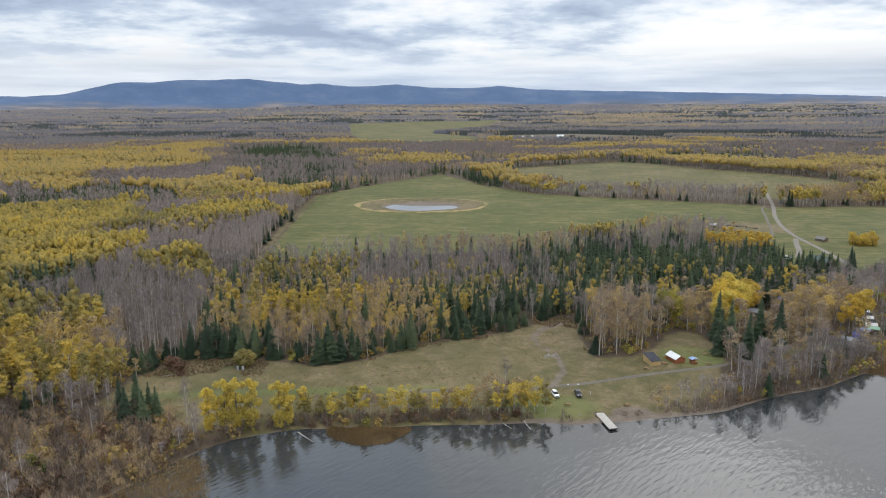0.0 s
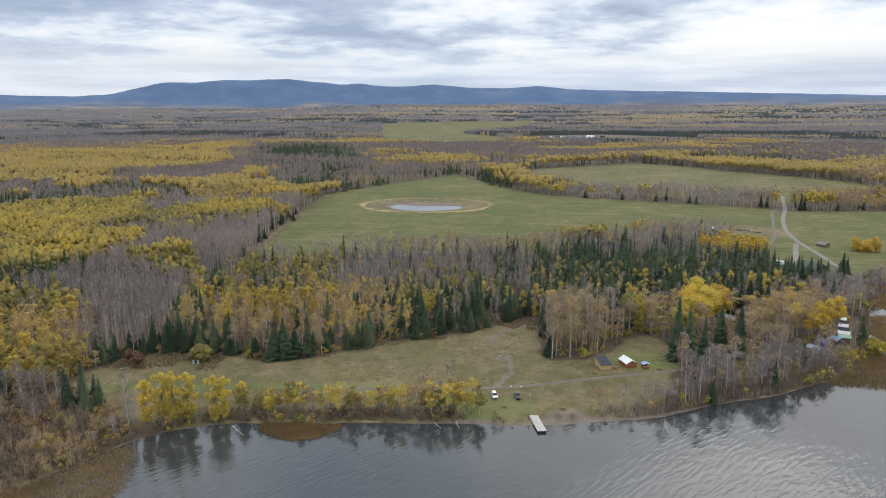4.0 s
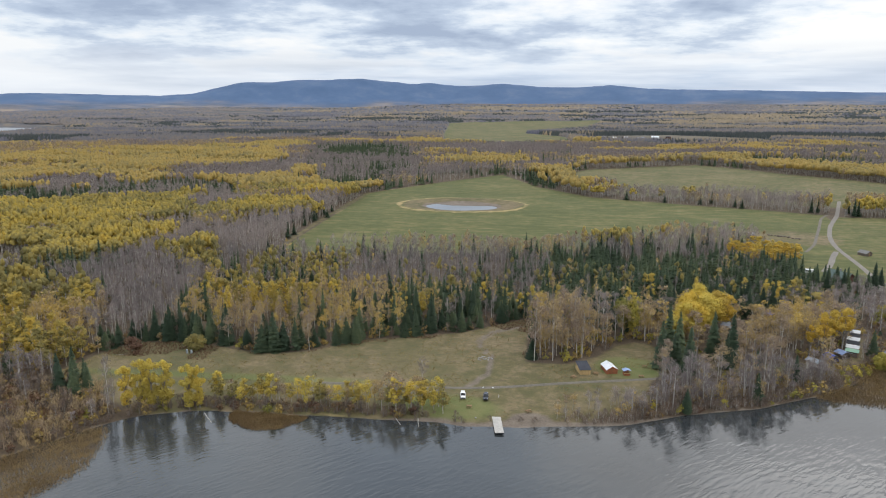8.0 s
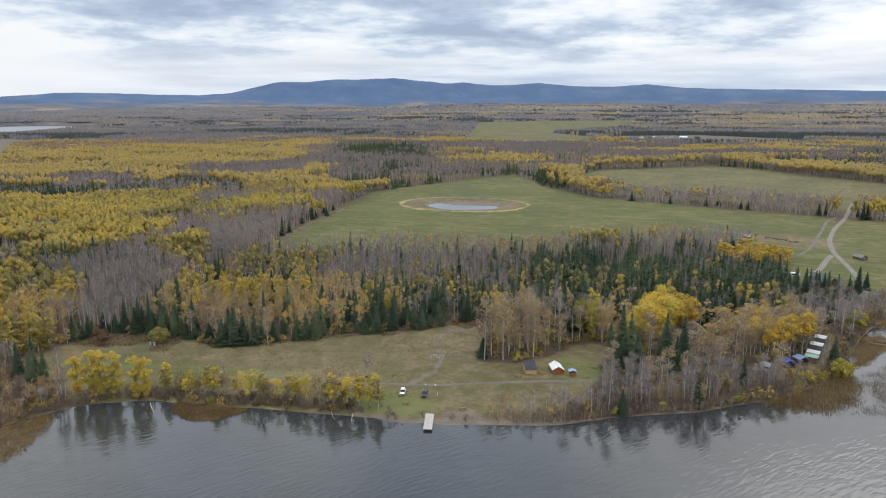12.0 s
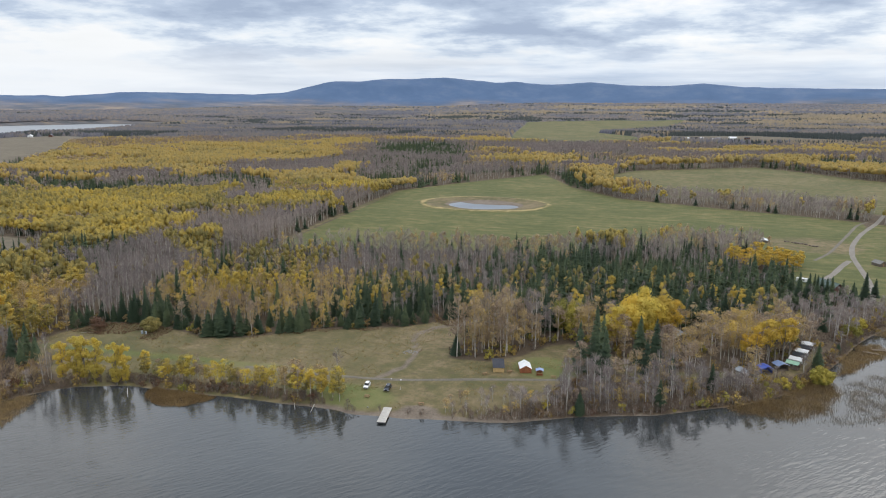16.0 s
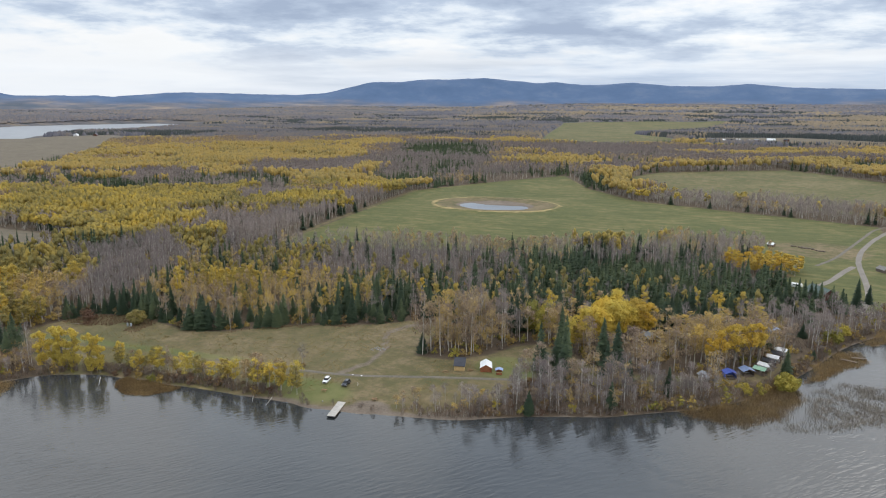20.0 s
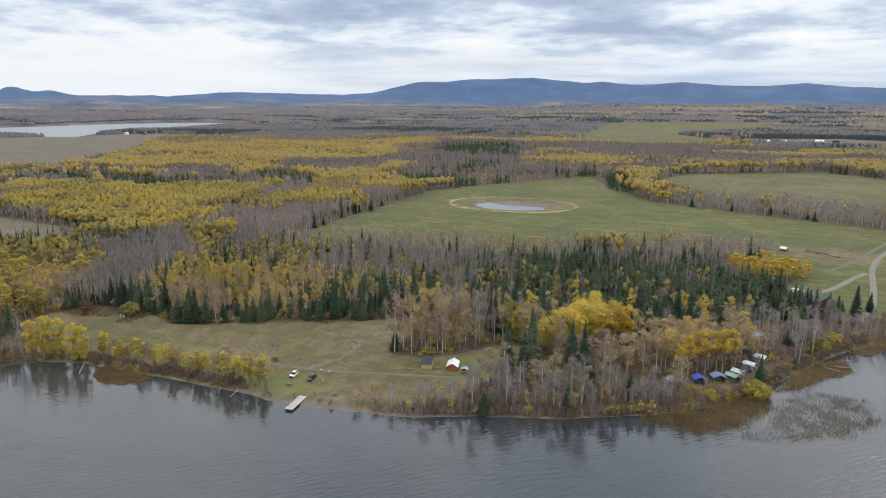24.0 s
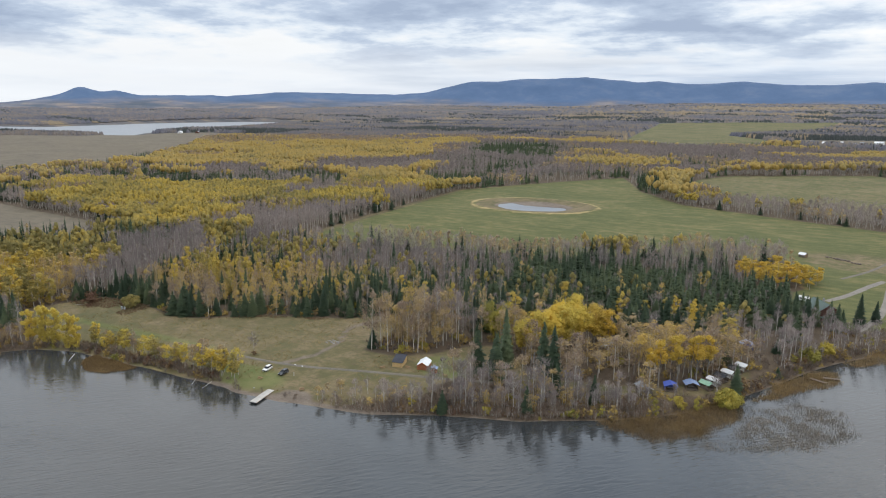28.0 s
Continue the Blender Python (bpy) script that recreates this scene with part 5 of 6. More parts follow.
# bottom of the bay: spruces and willows
for px_, py_, s, t in ((-100, 203, 1.0, 1.0), (-97, 206, 1.0, 1.15), (-94, 202, 0.95, 0.95), (-99, 209, 1.0, 1.1), (-91.5, 206, 0.9, 0.9), (-103, 206, 1.0, 1.0), (-95.5, 210, 0.9, 1.0)):
    plant("spruce", int(fg.integers(0, 3)), px_, py_, s, t)
for px_, py_, s, mat in ((-108, 171, 1.0, LEAF_GREEN), (-103, 174, 1.1, LEAF_GREEN), (-113, 175, 1.2, LEAF_GREEN), (-118, 180, 1.1, LEAF_PALE), (-106, 183, 1.2, LEAF_PALE), (-112, 188, 1.1, SHRUB), (-100, 190, 1.0, SHRUB), (-122, 190, 1.2, LEAF_PALE)):
    plant("bush", int(fg.integers(0, 2)), px_, py_, s, s * 0.9, "willow bush at the reedy end of the bay", mat)
# round bush with the two posts, and bushes in the meadow
plant("bush", 2, -77.2, 254, 1.75, 1.62, "rounded olive-yellow bush over two grey drums", LEAF_YELLOW)
plant("bush", 1, -103, 250, 2.0, 1.5, "rusty brown bush in the meadow corner", SHRUB)
plant("bush", 1, -100.5, 246.5, 1.8, 1.1, "rusty brown bush in the meadow corner", SHRUB)
plant("bush", 1, -98, 262, 0.9, 0.9, "pale yellow bush before the spruces", LEAF_PALE)
plant("bare", 1, 22.9, 237.5, 1.0, 0.72, "small leafless tree beside the drive")
plant("shrub", 0, 23.5, 236.8, 1.0, 0.8, "dark brown brush heap beside the drive")
# broad poplars behind the camp meadow
for px_, py_, s, t in ((125, 294, 0.85, 0.95), (131, 298, 0.95, 1.08), (127, 301, 0.9, 1.05), (134.5, 305, 1.05, 1.2), (130, 309, 1.0, 1.15), (138.5, 311, 1.0, 1.12), (135, 317, 0.95, 1.1), (143, 317, 0.85, 0.95), (141, 324, 0.8, 0.9), (120.5, 291, 0.7, 0.85), (148, 320, 0.75, 0.8)):
    plant("poplar", int(fg.integers(0, 2)), px_, py_, s * 1.1, t, "broad golden-yellow poplar towering over the wood", LEAF_ORANGE if px_ > 140 else LEAF_GOLD)
for px_, py_, s, t in ((101, 302, 0.95, 0.98), (107, 306, 0.9, 0.95), (105, 298, 0.75, 0.85)):
    plant("poplar", int(fg.integers(0, 2)), px_, py_, s, t, "broad olive-yellow poplar behind the meadow", LEAF_OLIVE)
for px_, py_, s, t in ((177, 285.5, 0.9, 1.08), (182.5, 291, 1.0, 1.15), (188.5, 296, 1.0, 1.12), (191.5, 301, 0.85, 1.05), (180, 294.5, 0.8, 1.0), (186, 299, 0.8, 0.95), (173, 288, 0.6, 0.8)):
    plant("poplar", 2, px_, py_, s, t, "golden-orange poplar over the camp shelters", LEAF_ORANGE)
for px_, py_, s in ((200.5, 287, 1.75), (202.5, 289, 1.5), (187, 276, 0.95), (179, 270, 0.8), (224.5, 346, 1.7), (230.5, 359, 1.5), (192, 279, 0.7)):
    plant("bush", 2 if s > 1.4 else int(fg.integers(0, 2)), px_, py_, s, s, "bright yellow-green bush at the water", LEAF_OLIVE)
for px_, py_, s, t in ((112, 266, 1.15, 1.1), (118, 270, 1.2, 1.0), (117, 282, 1.1, 1.1), (122, 263, 1.1, 0.95), (134, 280, 1.15, 1.0), (140, 275, 1.15, 1.05), (120, 276, 1.1, 1.15), (137, 270, 1.0, 0.9), (116, 231.5, 0.9, 0.72), (142, 244, 0.85, 0.8),
                       (146, 262, 0.9, 0.8), (160, 262, 0.8, 0.75), (202, 300, 0.9, 0.85), (206, 392, 1.0, 1.0), (209, 388, 1.0, 1.1), (213, 386, 1.0, 1.0), (217, 385, 1.0, 1.05), (221, 394, 1.0, 1.0), (225, 391, 1.0, 0.95), (219, 401, 0.9, 0.95), (214, 393, 1.0, 1.0), (218, 391, 1.0, 0.9), (222, 388, 1.0, 1.05), (216, 398, 0.9, 0.9), (211, 396, 1.0, 0.95), (234, 388, 1.1, 0.95), (236, 391, 1.0, 0.8), (243, 402, 1.1, 1.0), (250, 411, 1.0, 0.85), (231, 395, 1.0, 0.9)):
    old = px_ < 142 and 255 < py_ < 290
    plant("spruce", int(fg.integers(0, 3)), px_, py_, s * (1.12 if old else 1.0), t * (1.32 if old else 1.0), "tall dark green spruce beside the lawn" if old else "")
for k in range(9):
    a, r = 2.4 * k, math.sqrt((k + 0.3) / 9)
    plant("bush", k % 2, 294 + 9.5 * r * math.cos(a), 476 + 7 * r * math.sin(a), float(fg.uniform(1.5, 1.9)), float(fg.uniform(1.7, 2.2)), "rounded orange bush of a thicket in the eastern field", LEAF_ORANGE)

# rusty bracken where the meadow meets the wood
rx, ry = jittered(-112, 236, 62, 322, 1.0, fg)
rd = inside(rx, ry, YARD)
ok = (rd > 0.3) & (rd < 34 * (fnoise(rx, ry, 20, 91) - 0.5) + 16 * (rx < -68) * (rx > -104)) & (ry > 243)
stuff("bracken", "low rusty brown bracken along the meadow edge", "bracken", rx[ok], ry[ok], fg.uniform(0.14, 0.30, ok.sum()), NEAR["shrub"], (1,), [BRACKEN], fg)
# low golden thicket at the corner of the hay field
for k in range(44):
    a, r = 2.4 * k, math.sqrt((k + 0.5) / 44)
    px_, py_ = 204 + 22 * r * math.cos(a), 468 + 19 * r * math.sin(a)
    s = float(fg.uniform(0.75, 1.05))
    plant("yellow", int(fg.integers(0, 4)), px_, py_, s * 1.15, s * 0.72, "low golden-orange aspen in a thicket at the field corner", LEAF_ORANGE)

# ---- reeds ----


def reeds(name, outline, n, tall, label, edge_w=3.0, patchy=0.3):
    """Dry reeds within an outline, thinning out into the water along its rim."""
    g = np.random.default_rng(len(name) * 7 + n)
    o = np.array(outline, float)
    x, y = g.uniform(o[:, 0].min(), o[:, 0].max(), n * 6), g.uniform(o[:, 1].min(), o[:, 1].max(), n * 6)
    d = inside(x, y, outline) + 3.0 * (fnoise(x, y, 7, 88) - 0.5)
    chance = step(0, edge_w, d) * (1 - patchy * step(0.42, 0.62, fnoise(x, y, 5, 89)))
    keep = g.uniform(size=x.shape) < chance
    x, y = x[keep][:n], y[keep][:n]
    z = np.maximum(height(x, y), -0.4)
    s = np.column_stack([x, y, z])
    e = s + np.column_stack([g.normal(0, 0.35, len(x)), g.normal(0, 0.35, len(x)), tall * g.uniform(0.5, 1.25, len(x)) - z + np.maximum(z, 0)])
    v, f = slivers(s, e, 0.06 if patchy > 0.5 else 0.08, g)
    tagged(new(name, mesh_of(name, v, f, REED_GREY if patchy > 0.5 else REED)), label, "reeds", kind="stuff")


reeds("reeds", [(-37, 201.5), (-33, 196.5), (-24, 193), (-16, 196), (-11, 202), (-10, 206), (-26, 207.5), (-36, 206)], 11000, 0.7, "oval bed of dry brown reeds off the shore", 1.0, 0.0)
reeds("reeds_bay", [(-96, 158), (-84, 176), (-78, 187), (-71, 190), (-65, 180), (-60, 160), (-64, 138), (-104, 134)], 26000, 0.8, "brown reed bed at the end of the bay", 5.0)
reeds("reeds_point", [(160, 253), (168, 246), (184, 245), (200, 257), (208, 277), (206, 299), (194, 290), (182, 270)], 20000, 0.7, "brown reed bed round the wooded point", 6.0, 0.3)
reeds("reeds_outer", [(188, 246), (208, 250), (230, 264), (244, 286), (238, 304), (222, 304), (207, 290), (203, 264)], 17000, 0.6, "thin outer reeds standing in open water", 6.0, 0.7)
reeds("reeds_north", [(206, 294), (216, 300), (228, 318), (238, 330), (236, 345), (226, 342), (214, 320)], 9000, 0.8, "brown reed bed along the east shore", 4.0)
reeds("reeds_far_bay", [(236, 356), (243, 352), (262, 374), (300, 396), (290, 404), (252, 384)], 9000, 0.9, "rusty reed bed below the house", 3.0)

# ---- built things ----
PAINT_WHITE = simple("white_car_paint", (0.72, 0.73, 0.73), (0.80, 0.80, 0.80), 1.0, 0.25, 0.0, 0.0)
PAINT_GREY = simple("dark_grey_car_paint", (0.045, 0.05, 0.06), (0.07, 0.075, 0.085), 1.0, 0.25, 0.3, 0.0)
CAR_GLASS = simple("dark_car_glass", (0.012, 0.014, 0.016), (0.02, 0.022, 0.025), 1.0, 0.08, 0.0, 0.0)
RUBBER = simple("black_rubber", (0.02, 0.02, 0.02), (0.035, 0.035, 0.035), 4.0, 0.9)
STEEL = simple("brushed_steel", (0.42, 0.43, 0.44), (0.55, 0.56, 0.57), 3.0, 0.4, 0.8)
LAMP = simple("lamp_lens", (0.55, 0.55, 0.52), (0.70, 0.70, 0.68), 3.0, 0.15)
LAMP_RED = simple("red_lamp_lens", (0.25, 0.02, 0.02), (0.32, 0.03, 0.02), 3.0, 0.2)
PLY = simple("tan_plywood", (0.42, 0.29, 0.13), (0.54, 0.39, 0.19), 1.6, 0.8)
LOG_RED = simple("red_brown_log_wall", (0.22, 0.075, 0.035), (0.34, 0.13, 0.06), 1.8, 0.8)
ROOF_DARK = simple("dark_shingle_roof", (0.035, 0.038, 0.048), (0.06, 0.063, 0.075), 2.2, 0.9, 0.0, 0.6)
ROOF_WHITE = simple("white_metal_roof", (0.68, 0.70, 0.72), (0.82, 0.83, 0.84), 0.8, 0.4)
ROOF_GREY = simple("grey_metal_roof", (0.20, 0.215, 0.235), (0.33, 0.35, 0.37), 0.8, 0.55, 0.0)
ROOF_GREEN = simple("green_metal_roof", (0.055, 0.085, 0.075), (0.085, 0.12, 0.10), 0.9, 0.5)
TARP_BLUE = simple("blue_tarpaulin", (0.06, 0.10, 0.42), (0.11, 0.17, 0.55), 1.2, 0.45)
TARP_PALE = simple("pale_blue_roof", (0.20, 0.28, 0.48), (0.33, 0.41, 0.60), 1.2, 0.5)
TARP_WHITE = simple("white_canvas", (0.62, 0.63, 0.64), (0.78, 0.78, 0.77), 1.2, 0.6)
TARP_GREEN = simple("green_canvas", (0.24, 0.42, 0.30), (0.33, 0.52, 0.38), 1.2, 0.6)
TARP_BLACK = simple("black_roofing_felt", (0.03, 0.032, 0.036), (0.05, 0.052, 0.058), 1.2, 0.7)
PLANK = simple("weathered_planks", (0.33, 0.31, 0.28), (0.48, 0.455, 0.415), 1.2, 0.85)
PLANK_DARK = simple("dark_old_planks", (0.10, 0.08, 0.065), (0.18, 0.15, 0.12), 1.5, 0.9)
PLANK_OLD = simple("silver_grey_old_boards", (0.15, 0.145, 0.135), (0.24, 0.23, 0.215), 1.4, 0.9)
FLOAT_DARK = simple("dark_dock_float", (0.03, 0.03, 0.03), (0.06, 0.06, 0.06), 2.0, 0.7)
STONE = simple("grey_field_stone", (0.20, 0.195, 0.185), (0.36, 0.35, 0.33), 2.5, 0.9, 0.0, 0.5)
BARN_RED = simple("barn_red_boards", (0.085, 0.042, 0.034), (0.13, 0.062, 0.047), 1.4, 0.85)
DRUM_GREY = simple("grey_drum_paint", (0.30, 0.34, 0.38), (0.42, 0.46, 0.50), 2.0, 0.5)
TIMBER = simple("brown_timber", (0.20, 0.12, 0.065), (0.32, 0.20, 0.11), 2.0, 0.85)
WINDOW_GLASS = simple("window_glass", (0.02, 0.025, 0.03), (0.04, 0.045, 0.05), 1.0, 0.06, 0.0, 0.0)


def part(name, bm, mat, parent, label="", smooth=False):
    me = bpy.data.meshes.new(name)
    bmesh.ops.recalc_face_normals(bm, faces=bm.faces)
    bm.to_mesh(me)
    bm.free()
    me.materials.append(mat)
    for p in me.polygons:
        p.use_smooth = smooth
    ob = new(name, me)
    ob.parent = parent
    if label:
        tagged(ob, label)
    return ob


def thing(name, x, y, rot, label, category, group="", z=None):
    base = new(name)
    base.matrix_basis = pose(x, y, z_at(x, y) if z is None else z, 0, 0, rot)
    return tagged(base, label, category, group)


def box(lo, hi, bevel=0.0, bm=None, turn=None):
    """A block between two corners, with its edges eased."""
    bm = bm or bmesh.new()
    c, s = [(a + b) / 2 for a, b in zip(lo, hi)], [b - a for a, b in zip(lo, hi)]
    m = Matrix.Translation(c) @ (turn or Matrix.Identity(4)) @ Matrix.Diagonal((*s, 1))
    made = bmesh.ops.create_cube(bm, size=1, matrix=m)["verts"]
    if bevel:
        edges = list({e for v in made for e in v.link_edges})
        bmesh.ops.bevel(bm, geom=edges, offset=bevel, segments=1, affect="EDGES", profile=0.5)
    return bm


def rod(a, b, r, sides=8, bm=None):
    bm = bm or bmesh.new()
    d = Vector(b) - Vector(a)
    m = Matrix.Translation((Vector(a) + Vector(b)) / 2) @ d.to_track_quat("Z", "Y").to_matrix().to_4x4()
    bmesh.ops.create_cone(bm, cap_ends=True, segments=sides, radius1=r, radius2=r, depth=d.length, matrix=m)
    return bm


def prism(profile, y0, y1):
    """A profile in x and z drawn out along y."""
    bm = bmesh.new()
    a = [bm.verts.new((x, y0, z)) for x, z in profile]
    b = [bm.verts.new((x, y1, z)) for x, z in profile]
    bm.faces.new(a), bm.faces.new(b[::-1])
    for i in range(len(a)):
        j = (i + 1) % len(a)
        bm.faces.new((a[i], a[j], b[j], b[i]))
    return bm


def slab(x0, z0, x1, z1, y0, y1, thick):
    """A sloping roof plane with thickness."""
    return prism([(x0, z0), (x1, z1), (x1, z1 + thick), (x0, z0 + thick)], y0, y1)


def car(name, x, y, rot, paint, label):
    """A parked sport utility car, its front towards its own -y."""
    c = thing(name, x, y, rot, label, "car", "cars parked on the grass", z_at(x, y) + 0.06)
    L2, W = 2.3, 0.90
    bm = bmesh.new()
    prof = [(-2.28, 0.32, 0.84), (-2.30, 0.62, 0.86), (-2.15, 0.86, 0.86), (-1.15, 1.02, 0.87), (0.2, 1.04, 0.90), (2.05, 1.06, 0.88), (2.28, 0.92, 0.86), (2.30, 0.40, 0.85)]
    rows = [[bm.verts.new((s * w, yy, z)) for s in (-1, 1)] for yy, z, w in prof]
    low = [[bm.verts.new((s * w * 0.97, yy, 0.28)) for s in (-1, 1)] for yy, z, w in prof]
    for i in range(len(rows) - 1):
        bm.faces.new((rows[i][0], rows[i][1], rows[i + 1][1], rows[i + 1][0]))
        for s in (0, 1):
            bm.faces.new((rows[i][s], rows[i + 1][s], low[i + 1][s], low[i][s]))
        bm.faces.new((low[i][0], low[i][1], low[i + 1][1], low[i + 1][0]))
    bm.faces.new((rows[0][0], rows[0][1], low[0][1], low[0][0]))
    bm.faces.new((rows[-1][0], rows[-1][1], low[-1][1], low[-1][0]))
    bmesh.ops.bevel(bm, geom=bm.edges[:], offset=0.03, segments=1, affect="EDGES")
    part("body", bm, paint, c)
    bm = bmesh.new()
    ring = [(-1.15, 1.02, 0.80), (-0.35, 1.62, 0.66), (1.75, 1.62, 0.66), (2.15, 1.06, 0.78)]
    vs = [[bm.verts.new((s * w, yy, z)) for s in (-1, 1)] for yy, z, w in ring]
    for i in range(3):
        bm.faces.new((vs[i][0], vs[i][1], vs[i + 1][1], vs[i + 1][0]))
    for s in (0, 1):
        bm.faces.new([v[s] for v in vs])
    part("window", bm, CAR_GLASS, c, "dark tinted glasshouse")
    part("roof", box((-0.68, -0.42, 1.60), (0.68, 1.80, 1.68), 0.03), paint, c)
    for s in (-1, 1):
        part("roof_rail", rod((s * 0.60, -0.2, 1.72), (s * 0.60, 1.6, 1.72), 0.02, 6), STEEL, c)
        part("pillar", rod((s * 0.75, 0.55, 1.05), (s * 0.66, 0.55, 1.62), 0.05, 6), paint, c)
        part("mirror", box((s * 0.92 - 0.08, -0.95, 1.02), (s * 0.92 + 0.08, -0.78, 1.16), 0.02), paint, c)
        part("headlight", box((s * 0.62 - 0.18, -2.33, 0.68), (s * 0.62 + 0.18, -2.24, 0.82), 0.02), LAMP, c)
        part("tail_light", box((s * 0.74 - 0.09, 2.24, 0.78), (s * 0.74 + 0.09, 2.33, 1.02), 0.02), LAMP_RED, c)
        for yy in (-1.42, 1.40):
            w = part("wheel", rod((s * 0.66, yy, 0.34), (s * 0.90, yy, 0.34), 0.34, 16), RUBBER, c)
            part("rim", rod((s * 0.88, yy, 0.34), (s * 0.915, yy, 0.34), 0.21, 12), STEEL, w)
    part("grille", box((-0.42, -2.34, 0.58), (0.42, -2.27, 0.74), 0.01), RUBBER, c)
    part("bumper", box((-0.84, -2.36, 0.34), (0.84, -2.22, 0.54), 0.03), RUBBER, c)
    part("bumper", box((-0.84, 2.24, 0.36), (0.84, 2.36, 0.56), 0.03), RUBBER, c)


car("white_car", 39.4, 227.6, 9, PAINT_WHITE, "white sport utility car parked on the meadow grass")
car("grey_car", 47.5, 227.8, 4, PAINT_GREY, "dark grey sport utility car parked on the meadow grass")


def dock():
    d = thing("dock", 53.3, 210.3, 10.0, "long pale plank dock on dark floats at the beach", "dock", z=0.0)
    for s in (-1, 1):
        part("side_beam", box((s * 1.35 - 0.06, -6.1, 0.42), (s * 1.35 + 0.06, 6.1, 0.66), 0.02), TIMBER, d)
    for yy in (-5.0, -2.6, 0.0):
        part("float", box((-1.2, yy - 0.7, -0.25), (1.2, yy + 0.7, 0.42), 0.05), FLOAT_DARK, d)
    for yy in (3.0, 5.4):
        for s in (-1, 1):
            part("post", rod((s * 1.2, yy, -0.4), (s * 1.2, yy, 0.5), 0.08), TIMBER, d)
    for k in range(40):
        part("plank", box((-1.45, -6.1 + 0.305 * k, 0.66), (1.45, -6.1 + 0.305 * k + 0.28, 0.71)), PLANK, d)
    part("fender", box((-1.45, -6.22, 0.35), (1.45, -6.1, 0.70), 0.03), FLOAT_DARK, d)


dock()


def gable(name, x, y, rot, w, l, wall, rise, walls, roof, label, category, door=True, over=0.35, windows=0, boards=0):
    """A small building with a pitched roof; its gable looks towards its own -y."""
    h = thing(name, x, y, rot, label, category, z=z_at(x, y) - 0.1)
    hw, hl, t = w / 2, l / 2, 0.12
    for s in (-1, 1):
        part("wall", box((s * hw - t / 2, -hl, 0), (s * hw + t / 2, hl, wall)), walls, h)
        part("gable_wall", prism([(-hw, 0), (hw, 0), (hw, wall), (0, wall + rise - 0.03), (-hw, wall)], s * hl - t / 2, s * hl + t / 2), walls, h)
        e = over / hw
        part("roof", slab(s * (hw + over), wall - rise * e, 0, wall + rise, -hl - over, hl + over, 0.08), roof, h)
        part("barge_board", prism([(s * (hw + over), wall - rise * e - 0.12), (0, wall + rise - 0.12), (0, wall + rise + 0.09), (s * (hw + over), wall - rise * e + 0.09)], -hl - over - 0.04, -hl - over - 0.005), walls, h)
    part("ridge_cap", rod((0, -hl - over, wall + rise + 0.08), (0, hl + over, wall + rise + 0.08), 0.07, 6), roof, h)
    part("floor", box((-hw, -hl, 0), (hw, hl, 0.12)), TIMBER, h)
    if door:
        dr = part("door", box((-0.45, -hl - 0.10, 0.12), (0.45, -hl - 0.065, 2.0), 0.01), TIMBER, h)
        part("handle", box((0.30, -hl - 0.15, 1.0), (0.36, -hl - 0.10, 1.12), 0.01), STEEL, dr)
    for k in range(windows):
        yy = -hl + l * (k + 0.5) / windows
        for s in (-1, 1):
            wn = part("window", box((s * (hw + 0.07) - 0.02, yy - 0.5, 0.95), (s * (hw + 0.07) + 0.02, yy + 0.5, 1.85)), WINDOW_GLASS, h)
            part("frame", box((s * (hw + 0.06) - 0.015, yy - 0.58, 0.87), (s * (hw + 0.06) + 0.015, yy + 0.58, 1.93)), TARP_WHITE, wn)
    for k in range(boards):
        z0 = wall * k / boards
        for s in (-1, 1):
            part("log", rod((s * (hw + 0.05), -hl - 0.1, z0 + wall / boards / 2), (s * (hw + 0.05), hl + 0.1, z0 + wall / boards / 2), wall / boards * 0.5, 6), walls, h)
        part("log", rod((-hw - 0.1, -hl - 0.05, z0 + wall / boards / 2), (hw + 0.1, -hl - 0.05, z0 + wall / boards / 2), wall / boards * 0.5, 6), walls, h)
    return h


gable("log_shed", 92.0, 259.6, 17, 4.0, 6.2, 1.9, 1.15, LOG_RED, ROOF_WHITE, "red-brown log shed with a white metal roof", "shed", boards=7)


